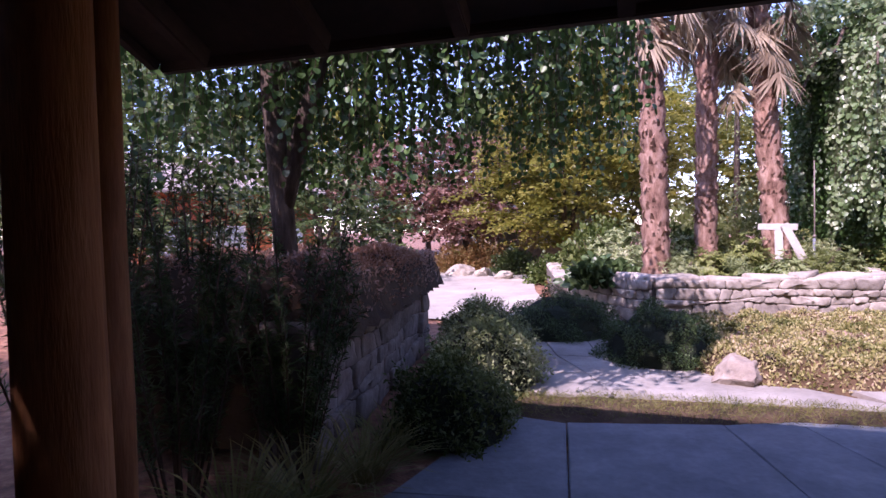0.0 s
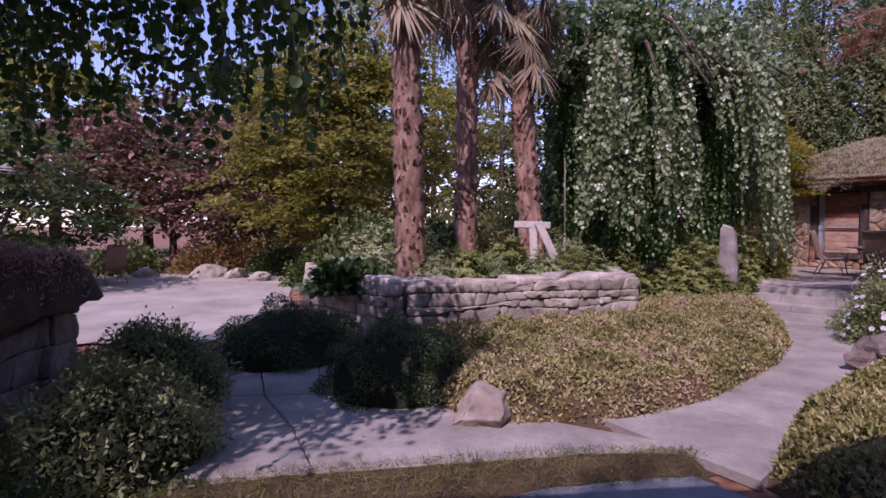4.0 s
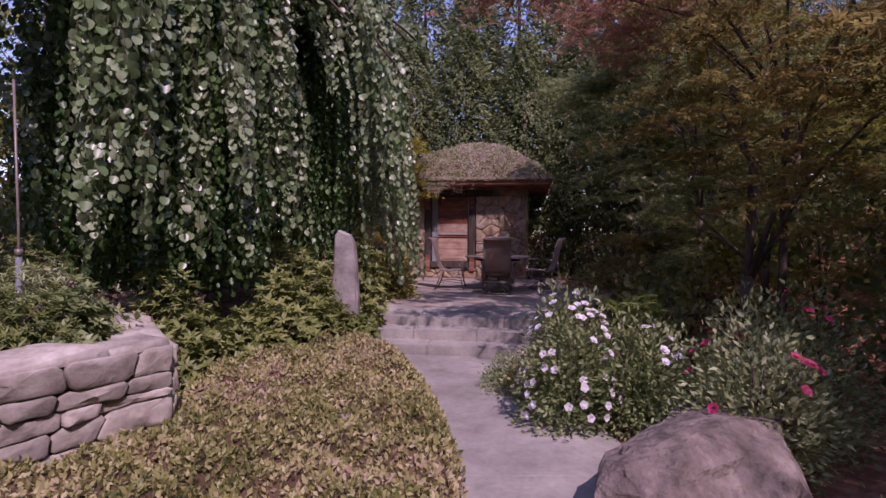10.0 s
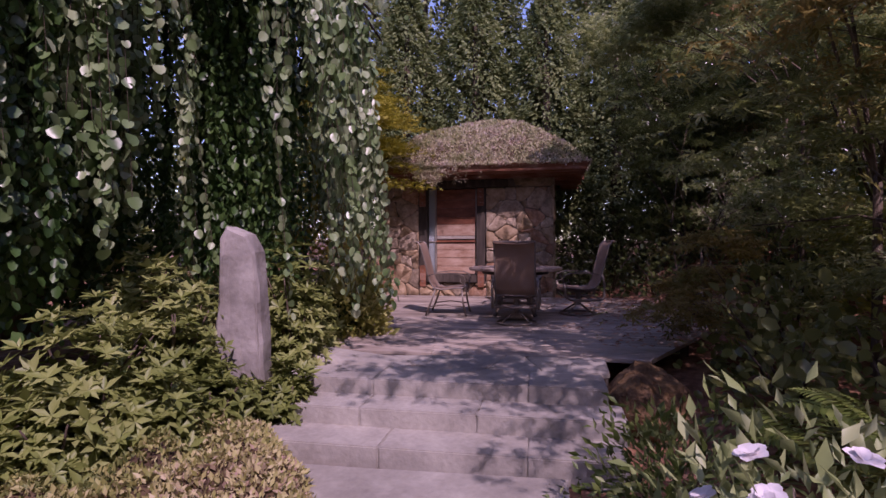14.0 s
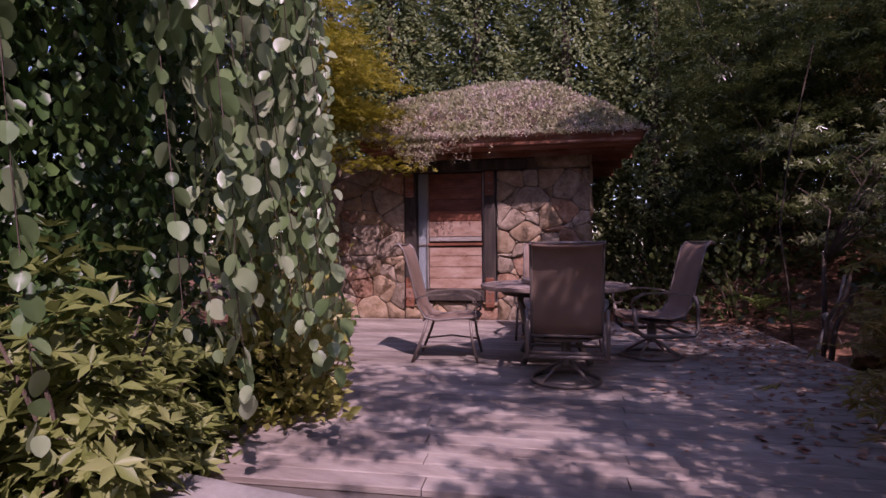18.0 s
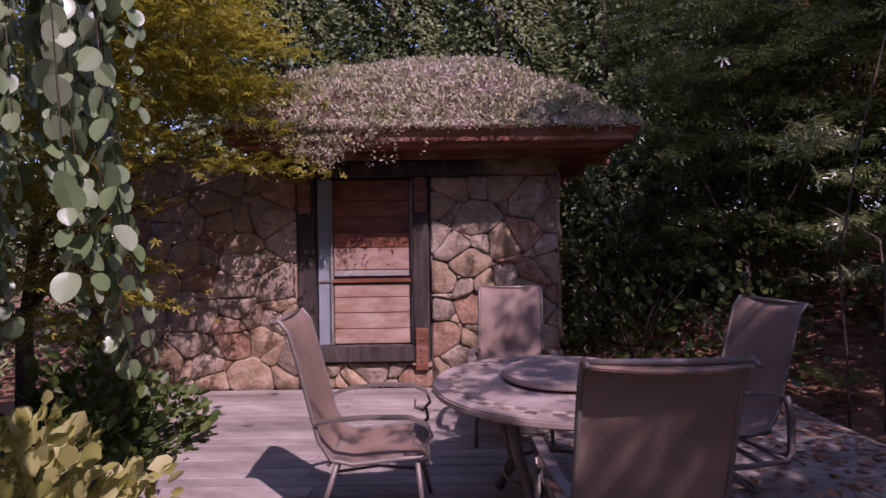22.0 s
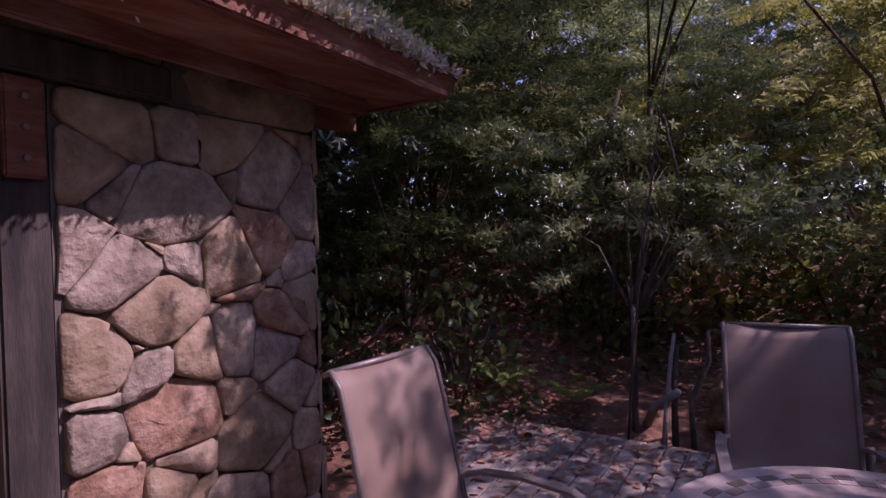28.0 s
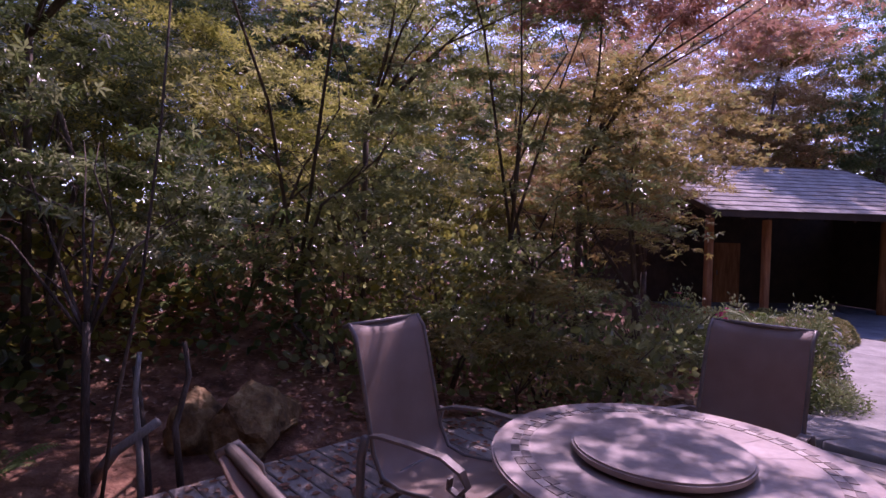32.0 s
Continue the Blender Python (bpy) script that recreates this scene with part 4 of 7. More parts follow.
    s, n = np.clip(ts[tuft] + g.normal(0, 0.04, m), s0, s1), np.clip(tn[tuft] + g.normal(0, 0.04, m), n0, n1)
    z = sod(s, n) + g.uniform(-0.01, 0.06, m) * th[tuft]
    tagged(strew("sedum", OVAL, np.stack([s, n, z], 1), random_dirs(m, 0.7, 3), random_dirs(m, 0.3, 4), g.uniform(0.03, 0.075, m), L_sedum, h), kind="stuff")
    # trailing growth over the eave
    pts, tips = [], []
    for i in range(760):
        c = g.normal(2.3, 0.42) if i < 480 else g.uniform(-0.3, 3.2)
        ln = g.uniform(0.1, 0.8) ** 1.7 * (0.62 * math.exp(-((c - 2.35) / 0.45) ** 2) + 0.1) + (0.3 if i < 14 else 0)
        for k in range(int(ln / 0.02) + 1):
            pts.append((c + g.normal() * 0.025, 0.71 + g.normal() * 0.025 + 0.03 * math.sin(k), 3.05 - k * 0.02 + g.normal() * 0.01))
    pts = np.array(pts)
    tagged(strew("trailing_growth", OVAL, pts, random_dirs(len(pts), -0.3, 5), random_dirs(len(pts), 0.3, 6), g.uniform(0.025, 0.05, len(pts)), L_sedum, h), kind="stuff")
    return h


def glass():
    m, n, l, b = base_material("window_glass")
    b.inputs["Base Color"].default_value = (0.62, 0.68, 0.7, 1)
    b.inputs["Roughness"].default_value = 0.08
    b.inputs["Transmission Weight"].default_value = 0.6
    return m


M_glass = glass()
hut_house()

# ---- garden walls ----
def garden_wall(name, a, b, z0, z1, thick, size, stretch, seed, material, label, end=True, z1b=None):
    """A dry-laid wall from a to b: core, face stones on its right-hand side, end stones and cap stones."""
    a, b = Vector((*a, 0)), Vector((*b, 0))
    way = (b - a).normalized()
    length = (b - a).length
    out = Vector((way.y, -way.x, 0))
    top = tagged(new(name), label, "stone wall", "", "structure")
    rz = math.degrees(math.atan2(way.y, way.x))
    c = (a + b) / 2 - out * thick / 2
    box_part("core", (length, thick - 0.02, z1 - z0 - 0.02), (c.x, c.y, (z0 + z1) / 2 - 0.01), M_mortar, top, rz, 0)
    m = Matrix(((way.x, 0, out.x, a.x), (way.y, 0, out.y, a.y), (0, 1, 0, z0), (0, 0, 0, 1)))
    for i, poly in enumerate(courses(length, z1 - z0, size, stretch, seed)):
        stone("stone", poly, material, top, m, 0.05, 0.003, 0.004, seed * 77 + i, 0.06)
    if end:
        m = Matrix(((-out.x, 0, way.x, b.x), (-out.y, 0, way.y, b.y), (0, 1, 0, z0), (0, 0, 0, 1)))
        for i, poly in enumerate(courses(thick, z1 - z0, size, 1.4, seed + 1)):
            stone("stone", poly, material, top, m, 0.05, 0.003, 0.004, seed * 99 + i, 0.06)
    m = Matrix(((way.x, -out.x, 0, a.x + out.x * 0.05), (way.y, -out.y, 0, a.y + out.y * 0.05), (0, 0, 1, z1 - 0.02), (0, 0, 0, 1)))
    for i, poly in enumerate(cells(length, thick + 0.05, 0.36, 1.6, seed + 2, 0.4, 0.4)):
        stone("cap_stone", poly, material, top, m, 0.07, 0.006, 0.012, seed * 55 + i, 0.08)
    return top


garden_wall("retaining_wall", (1.86, 7.02), (5.75, 6.7), -0.06, 0.8, 0.38, 0.155, 2.2, 31, M_wallstone, "sunlit grey dry-stone retaining wall of the raised bed")
garden_wall("retaining_wall_return", (5.77, 6.72), (6.5, 8.3), -0.06, 0.78, 0.34, 0.16, 1.8, 41, M_wallstone, "shaded return of the dry-stone retaining wall", end=False)
garden_wall("retaining_wall_side", (0.95, 8.95), (1.82, 7.06), -0.06, 0.8, 0.38, 0.17, 1.8, 34, M_wallstone, "shaded dry-stone side of the raised bed", end=False)
garden_wall("left_wall", (-2.85, 2.2), (-1.93, 6.45), -0.06, 0.98, 0.4, 0.22, 1.5, 37, M_shaded_wall, "shaded fieldstone wall under a clipped hedge")
sheet("raised_soil", [(1.8, 7.3), (5.6, 6.98), (6.3, 8.3), (6.4, 9.8), (6.0, 12), (3, 16), (1.2, 9.4)], 0.66, M_soil, "brown soil of the raised bed behind the wall")
garden_wall("back_wall", (1.3, 9.6), (3.2, 19.0), -0.06, 0.58, 0.4, 0.2, 1.8, 38, M_wallstone, "low pale stone edge beside the gravel court", end=False)


# ---- table and chairs ----
def patio_table():
    t = thing("patio_table", (14.05, 7.2, DECK), 20, label="round travertine mosaic patio table on the wooden deck", category="table")

    def disc(name, r, z0, z1, mat, parent, seg=72, label=""):
        bm = bmesh.new()
        bmesh.ops.create_cone(bm, cap_ends=True, segments=seg, radius1=r, radius2=r, depth=z1 - z0, matrix=Matrix.Translation((0, 0, (z0 + z1) / 2)))
        bmesh.ops.bevel(bm, geom=[e for e in bm.edges if abs(e.verts[0].co.z - e.verts[1].co.z) < 1e-5], offset=0.008, segments=2, affect="EDGES")
        return part(name, bm, mat, parent, label)

    topd = disc("tabletop", 0.70, 0.685, 0.722, M_tabletop, t)
    g = random.Random(3)
    for r0, r1, k in ((0.55, 0.584, 60), (0.588, 0.622, 60)):
        for i in range(k):
            a = 2 * math.pi * (i + 0.5) / k
            da = math.pi / k * 0.86
            v = [(r * math.cos(x), r * math.sin(x), z) for z in (0.7215, 0.7245) for r, x in ((r0, a - da), (r1, a - da), (r1, a + da), (r0, a + da))]
            mat = M_tile if (i + (r0 > 0.57)) % 2 else M_tile_dark
            mesh_object("mosaic_tile", v, [(4, 5, 6, 7), (0, 1, 5, 4), (1, 2, 6, 5), (2, 3, 7, 6), (3, 0, 4, 7)], mat, topd)
    for i in range(16):
        a0, a1 = 2 * math.pi * i / 16 + 0.004, 2 * math.pi * (i + 1) / 16 - 0.004
        v, f = [], []
        for k in range(4):
            a = a0 + (a1 - a0) * k / 3
            v += [(0.54 * math.cos(a), 0.54 * math.sin(a), 0.7235), (0.2 * math.cos(a), 0.2 * math.sin(a), 0.7235)]
        f = [(2 * k, 2 * k + 2, 2 * k + 3, 2 * k + 1) for k in range(3)]
        mesh_object("stone_wedge", v, f, M_tabletop, topd)
    disc("apron", 0.5, 0.63, 0.685, M_iron, t, 40)
    for i in range(4):
        a = math.pi / 4 + i * math.pi / 2
        c, s = math.cos(a), math.sin(a)
        tube("leg", [(c * 0.46, s * 0.46, 0.62), (c * 0.40, s * 0.40, 0.42), (c * 0.30, s * 0.30, 0.2), (c * 0.42, s * 0.42, 0.02)], [0.03, 0.03, 0.026, 0.03], M_metal, t, 8)
    tube("ring", [(0.31 * math.cos(x), 0.31 * math.sin(x), 0.22) for x in np.linspace(0, 2 * math.pi, 25)], 0.012, M_metal, t, 6)
    lz = thing("lazy_susan", (14.10, 7.19, DECK + 0.722), 40, label="round stone turntable lying on the patio table", category="turntable")
    disc("turntable_foot", 0.12, 0.0035, 0.018, M_metal, lz, 30)
    disc("turntable_top", 0.335, 0.018, 0.05, M_tabletop, lz, 60)


def patio_chair(swivel):
    c = thing("patio_chair", label="high-backed brown sling patio chair on a swivel base" if swivel else "high-backed brown sling patio chair with scrolled metal arms", category="chair", group="chairs round the patio table")
    prof = [(0.31, 0.385), (0.27, 0.425), (0.12, 0.415), (-0.08, 0.395), (-0.19, 0.42), (-0.25, 0.52), (-0.30, 0.72), (-0.35, 0.92), (-0.39, 1.06), (-0.435, 1.115), (-0.475, 1.10)]
    w = 0.262
    v, f = [], []
    for dz in (0.0, -0.006):
        for y, z in prof:
            for k in range(5):
                u = -1 + 2 * k / 4
                v.append((u * (w - 0.012), y - 0.012 * (1 - u * u), z - 0.014 * (1 - u * u) + dz))
    n = len(prof) * 5
    for i in range(len(prof) - 1):
        for k in range(4):
            q = (i * 5 + k, i * 5 + k + 1, (i + 1) * 5 + k + 1, (i + 1) * 5 + k)
            f += [q, tuple(n + x for x in reversed(q))]
    mesh_object("sling", v, f, M_sling, c, True)
    for sx in (-1, 1):
        tube("side_rail", [(sx * w, y, z) for y, z in prof], 0.0115, M_metal, c, 8)
        x = sx * (w + 0.03)
        arm = [(sx * w, -0.275, 0.60), (x, -0.18, 0.63), (x + sx * 0.02, 0.0, 0.645), (x + sx * 0.02, 0.2, 0.64), (x + sx * 0.015, 0.29, 0.60), (x, 0.315, 0.54), (x, 0.27, 0.49), (x, 0.22, 0.51), (x, 0.225, 0.555)]
        v, f = [], []
        for k, (ax, ay, az) in enumerate(arm):
            hw = 0.022 if 0 < k < 5 else 0.016
            q = arm[min(k + 1, len(arm) - 1)]
            p = arm[max(k - 1, 0)]
            d = Vector((0, q[1] - p[1], q[2] - p[2])).normalized()
            nx = Vector((0, -d.z, d.y)) * 0.007
            v += [(ax - hw, ay + nx.y, az + nx.z), (ax + hw, ay + nx.y, az + nx.z), (ax + hw, ay - nx.y, az - nx.z), (ax - hw, ay - nx.y, az - nx.z)]
            if k:
                b0 = 4 * k - 4
                f += [(b0 + e, b0 + (e + 1) % 4, b0 + 4 + (e + 1) % 4, b0 + 4 + e) for e in range(4)]
        f += [(3, 2, 1, 0), tuple(len(v) - 4 + e for e in range(4))]
        mesh_object("arm", v, f, M_metal, c)
        tube("arm_support", [(x, 0.29, 0.50), (x, 0.30, 0.44), (sx * w, 0.24, 0.40)], 0.011, M_metal, c, 6)
        if not swivel:
            tube("leg", [(sx * w, 0.24, 0.40), (sx * (w + 0.012), 0.26, 0.2), (sx * (w + 0.016), 0.31, 0.0)], 0.0135, M_metal, c, 8)
            tube("leg", [(sx * w, -0.16, 0.40), (sx * (w + 0.012), -0.22, 0.22), (sx * (w + 0.016), -0.31, 0.0)], 0.0135, M_metal, c, 8)
            tube("leg_brace", [(sx * (w + 0.01), 0.27, 0.14), (sx * (w + 0.01), 0.0, 0.17), (sx * (w + 0.01), -0.25, 0.14)], 0.009, M_metal, c, 6)
    tube("crossbar", [(-w, 0.27, 0.40), (w, 0.27, 0.40)], 0.012, M_metal, c, 6)
    tube("crossbar", [(-w, -0.2, 0.40), (w, -0.2, 0.40)], 0.012, M_metal, c, 6)
    tube("headrail", [(-w, -0.45, 1.11), (w, -0.45, 1.11)], 0.013, M_metal, c, 6)
    if swivel:
        bm = bmesh.new()
        bmesh.ops.create_cone(bm, cap_ends=True, segments=18, radius1=0.045, radius2=0.04, depth=0.2, matrix=Matrix.Translation((0, 0.02, 0.24)))
        part("swivel_hub", bm, M_metal, c)
        box_part("rocker_plate", (0.34, 0.3, 0.025), (0, 0.02, 0.352), M_metal, c, 0, 0.006)
        tube("base_ring", [(0.27 * math.cos(a), 0.02 + 0.27 * math.sin(a), 0.016) for a in np.linspace(0, 2 * math.pi, 33)], 0.016, M_metal, c, 8, cap=False)
        for i in range(4):
            a = math.pi / 4 + i * math.pi / 2
            tube("base_spoke", [(0.27 * math.cos(a), 0.02 + 0.27 * math.sin(a), 0.022), (0.15 * math.cos(a), 0.02 + 0.15 * math.sin(a), 0.1), (0.03 * math.cos(a), 0.02 + 0.03 * math.sin(a), 0.17)], 0.013, M_metal, c, 6)
        for sx in (-1, 1):
            x = sx * (w + 0.035)
            tube("side_loop", [(x, -0.27, 0.61), (x, -0.30, 0.5), (x, -0.30, 0.3), (x, -0.27, 0.245), (x, 0.0, 0.235), (x, 0.2, 0.245), (x, 0.27, 0.3), (x, 0.29, 0.5)], 0.021, M_metal, c, 4)
        for y in (-0.27, -0.12, 0.2):
            tube("frame_bar", [(-w - 0.035, y, 0.25), (w + 0.035, y, 0.25)], 0.016, M_metal, c, 4)
        for sx in (-1, 1):
            tube("seat_strut", [(sx * w, 0.25, 0.40), (sx * 0.16, 0.1, 0.35)], 0.012, M_metal, c, 6)
            tube("seat_strut", [(sx * w, -0.18, 0.40), (sx * 0.16, -0.08, 0.35)], 0.012, M_metal, c, 6)
    return c


def face_rz(dx, dy):
    return math.degrees(math.atan2(dy, dx)) - 90


patio_table()
leg_chair, swivel_chair = patio_chair(False), patio_chair(True)
leg_chair.matrix_basis = pose(13.72, 8.17, DECK, 0, 0, face_rz(0.33, -0.94))
copy_thing(leg_chair, pose(15.2, 7.66, DECK, 0, 0, face_rz(-0.98, -0.2)))
swivel_chair.matrix_basis = pose(13.26, 6.88, DECK, 0, 0, face_rz(0.96, 0.28))
copy_thing(swivel_chair, pose(14.6, 6.365, DECK, 0, 0, face_rz(-0.45, 0.89)))

# ---- lodge with its porch ----
def lodge():
    lx, ly = Vector((0.945, -0.328, 0)), Vector((-0.328, -0.945, 0))
    rz = math.degrees(math.atan2(lx.y, lx.x))
    h = thing("lodge", (-3.67, 1.93, 0), rz, label="low timber lodge with a shingled roof and a deep dark porch", category="house")
    # local x along the eave, local y is out of the porch
    W, back, ez, rise = 7.7, 4.4, 2.75, 1.85
    ang = math.degrees(math.atan2(rise, back))
    ln = math.hypot(back, rise)
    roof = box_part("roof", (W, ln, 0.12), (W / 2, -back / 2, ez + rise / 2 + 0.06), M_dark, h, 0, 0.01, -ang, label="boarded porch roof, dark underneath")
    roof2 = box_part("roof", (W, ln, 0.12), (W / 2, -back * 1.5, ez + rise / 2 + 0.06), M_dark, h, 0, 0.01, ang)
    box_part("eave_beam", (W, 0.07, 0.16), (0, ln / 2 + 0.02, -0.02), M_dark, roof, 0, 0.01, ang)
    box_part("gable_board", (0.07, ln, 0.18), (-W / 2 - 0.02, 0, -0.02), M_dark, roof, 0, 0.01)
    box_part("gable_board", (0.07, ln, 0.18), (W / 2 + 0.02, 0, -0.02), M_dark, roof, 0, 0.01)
    g = random.Random(2)
    bm = bmesh.new()
    bar(bm, (0.3, 0.42, 0.018), Matrix.Identity(4))
    bmesh.ops.bevel(bm, geom=bm.edges[:], offset=0.004, segments=1, affect="EDGES")
    me = bpy.data.meshes.new("shingle")
    bm.to_mesh(me)
    bm.free()
    me.materials.append(M_shingle)
    for j in range(12):
        for i in range(25):
            sh = new("shingle", me)
            sh.parent = roof
            sh.matrix_basis = pose(-W / 2 + 0.16 + i * 0.308 + (0.15 if j % 2 else 0), ln / 2 - 0.17 - j * 0.38 + g.uniform(-0.015, 0.015), 0.085, 3.0 + g.uniform(-0.4, 0.4), 0, 0)
    for i in range(0, int(W / 0.8)):
        box_part("rafter", (0.08, ln - 0.1, 0.13), (-W / 2 + 0.4 + i * 0.8, 0, -0.12), M_dark, roof, 0, 0.008)
    for x, y, r in ((0.50, -0.914, 0.1), (1.12, -1.624, 0.125)):
        post = tube("porch_post", [(x, y, 0), (x + 0.012, y, 0.9), (x - 0.008, y + 0.006, 1.7), (x, y, 2.9)], [r * 1.06, r, r * 0.97, r * 0.94], M_log, h, 16, label="peeled orange log post")
    for x, y in ((5.5, -0.94), (7.2, -0.94), (5.5, -3.5)):
        box_part("porch_post", (0.18, 0.18, 2.7), (x, y, 1.35), M_log, h, 0, 0.02, label="square porch post in shade")
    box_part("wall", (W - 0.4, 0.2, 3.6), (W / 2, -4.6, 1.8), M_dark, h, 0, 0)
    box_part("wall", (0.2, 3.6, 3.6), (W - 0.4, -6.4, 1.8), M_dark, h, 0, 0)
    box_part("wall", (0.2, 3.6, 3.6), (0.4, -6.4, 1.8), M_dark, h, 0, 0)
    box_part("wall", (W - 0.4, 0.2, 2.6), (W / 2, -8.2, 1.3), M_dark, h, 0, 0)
    # unseen side wall, added to keep the sun off the log posts
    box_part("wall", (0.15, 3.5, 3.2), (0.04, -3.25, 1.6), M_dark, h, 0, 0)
    d = box_part("door", (0.95, 0.06, 2.05), (4.2, -4.48, 1.03), M_log, h, 0, 0.01)
    box_part("door_handle", (0.03, 0.05, 0.16), (0.38, 0.05, 0), M_metal, d, 0, 0.006)
    return h


lodge()

# ---- palms and the rustic sign ----
def palm(base, lean, top_z, r, seed, skirt=True):
    g = np.random.default_rng(seed)
    p = tagged(new("windmill_palm"), "tall windmill palm with a shaggy fibrous trunk", "palm tree", "palms in the raised bed")
    bx, by, bz = base
    pts, rad = [], []
    for k in range(54):
        u = k / 53
        z = bz - 0.1 + (top_z - bz) * u
        pts.append((bx + lean[0] * u + 0.02 * math.sin(k * 1.3), by + lean[1] * u, z))
        rad.append(r * (1.16 if k % 2 else 0.98) * (1.18 - 0.2 * u) + 0.012 * math.sin(k * 2.7))
    tube("trunk", pts, rad, M_palm, p, 12)
    # leaf bases and fibre tufts
    m = 760
    u = g.random(m)
    a = g.uniform(0, 2 * math.pi, m)
    rr = r * 1.03
    at = np.stack([bx + lean[0] * u + np.cos(a) * rr, by + lean[1] * u + np.sin(a) * rr, bz + (top_z - bz) * u], 1)
    tip = np.stack([np.cos(a) * 0.45, np.sin(a) * 0.45, np.where(g.random(m) < 0.75, 1.0, -0.9)], 1)
    V = np.array([(-0.3, 0, 0), (0.3, 0, 0), (0.12, 1, 0.12), (-0.12, 1, 0.12)], float)
    tagged(strew("trunk_fibre", (V, np.array([(0, 1, 2), (0, 2, 3)])), at, tip, np.stack([np.cos(a), np.sin(a), a * 0], 1), g.uniform(0.07, 0.16, m), M_palm, p), kind="stuff")
    c = np.array((bx + lean[0], by + lean[1], top_z + 0.1))
    # fan fronds: each a stalk with a spread of narrow folded blades
    for i in range(38):
        dead = i >= 16
        az = g.uniform(0, 2 * math.pi)
        el = g.uniform(-1.2, -0.5) if dead else g.uniform(-0.35, 1.1)
        d = np.array((math.cos(az) * math.cos(el), math.sin(az) * math.cos(el), math.sin(el)))
        s = c + np.array((0, 0, -g.uniform(0.2, 1.7) if dead else 0.1))
        L = g.uniform(0.6, 1.0)
        e = s + d * L + np.array((0, 0, -0.1))
        fr = tube("frond_stalk", [s, (s + e) / 2 + np.array((0, 0, 0.06)), e], [0.016, 0.012, 0.009], M_frond_dead if dead else M_frond, p, 5)
        nb = 26
        side = np.cross(d, (0, 0, 1.0))
        side /= np.linalg.norm(side)
        th = np.linspace(-1.75, 1.75, nb) + g.normal(0, 0.08, nb)
        tips = np.cos(th)[:, None] * d + np.sin(th)[:, None] * side + np.array((0, 0, -0.75 if dead else -0.2)) + g.normal(0, 0.14, (nb, 3))
        V2 = np.array([(-0.025, 0, 0), (0.025, 0, 0), (0.03, 0.5, 0.01), (0, 1, -0.1), (-0.03, 0.5, 0.01)], float)
        tagged(strew("frond_fan", (V2, np.array([(0, 1, 2), (0, 2, 4), (4, 2, 3)])), np.repeat(e[None], nb, 0), tips, np.repeat(np.cross(side, d)[None], nb, 0), g.uniform(0.5, 0.9, nb), M_frond_dead if dead else M_frond, p), kind="stuff")


palm((2.22, 7.75, 0.6), (-0.05, 0.3, 0), 7.4, 0.19, 1)
palm((3.85, 9.1, 0.6), (0.1, 0.1, 0), 7.6, 0.175, 2)
palm((5.18, 8.75, 0.6), (-0.45, 0.15, 0), 6.75, 0.19, 3)


def rustic_sign():
    t = thing("rustic_sign", (4.56, 7.88, 0.6), -30, label="pale weathered plank post with a crosspiece and a leaning board", category="wooden sign")
    box_part("post", (0.13, 0.07, 1.0), (0, 0, 0.5), M_plank, t, 0, 0.01, 0, -2)
    box_part("crosspiece", (0.62, 0.08, 0.12), (-0.03, 0.0, 1.05), M_plank, t, 0, 0.01, 0, 1.5)
    box_part("leaning_board", (0.13, 0.06, 0.98), (0.27, -0.08, 0.66), M_plank, t, 0, 0.01, 0, -25)


rustic_sign()


def garden_pole():
    p = thing("garden_pole", (5.5, 8.25, 0.5), label="thin grey-green metal pole standing in the raised bed", category="pole")
    tube("pole", [(0, 0, 0), (0.01, 0, 1.2), (0, 0.01, 2.4)], 0.011, M_metal, p, 8)
    tube("sleeve", [(0, 0, 0), (0.008, 0, 0.95)], 0.024, M_slate, p, 10)
    tube("collar", [(0.008, 0, 0.93), (0.0085, 0, 0.99)], 0.03, M_metal, p, 10)


garden_pole()

# ---- weeping trees ----
def strand_leaves(g, tops, bottoms, gap, size, hub=None):
    at, tip, nrm, sizes, lines = [], [], [], [], []
    for (tx, ty, tz), bz in zip(tops, bottoms):
        ln = tz - bz
        k = max(3, int(ln / gap))
        sway = g.normal(0, 0.06, 2)
        ph = g.uniform(0, 7)
        u = (np.arange(k) + g.random(k) * 0.6) / k
        x = tx + sway[0] * u + 0.025 * np.sin(u * 9 + ph)
        y = ty + sway[1] * u + 0.025 * np.cos(u * 8 + ph)
        z = tz - ln * u
        if hub:
            # arching back towards the crown, and drifting with the other twigs of the branch
            back = 0.16 * np.clip(z - 3.4, 0, 9) ** 1.6 - 0.1 * np.clip(2.6 - z, 0, 9)
            d = math.hypot(hub[0] - tx, hub[1] - ty)
            x, y = x + (hub[0] - tx) / d * back, y + (hub[1] - ty) / d * back
            sl = 0.1 * math.sin(tx * 2.1 + ty * 1.3)
            x = x + sl * (tz - z) * 0.6
        a = g.uniform(0, 2 * math.pi, k)
        at.append(np.stack([x, y, z], 1))
        tip.append(np.stack([np.cos(a) * 0.55, np.sin(a) * 0.55, -0.9 + g.normal(0, 0.25, k)], 1))
        nrm.append(np.stack([np.cos(a) * 0.8 + g.normal(0, 0.5, k), np.sin(a) * 0.8 + g.normal(0, 0.5, k), 0.45 + g.normal(0, 0.45, k)], 1))
        sizes.append(g.uniform(0.6, 1.15, k) * size * (1 - 0.25 * u))
        lines.append(np.stack([x, y, z], 1))
    return np.concatenate(at), np.concatenate(tip), np.concatenate(nrm), np.concatenate(sizes), lines


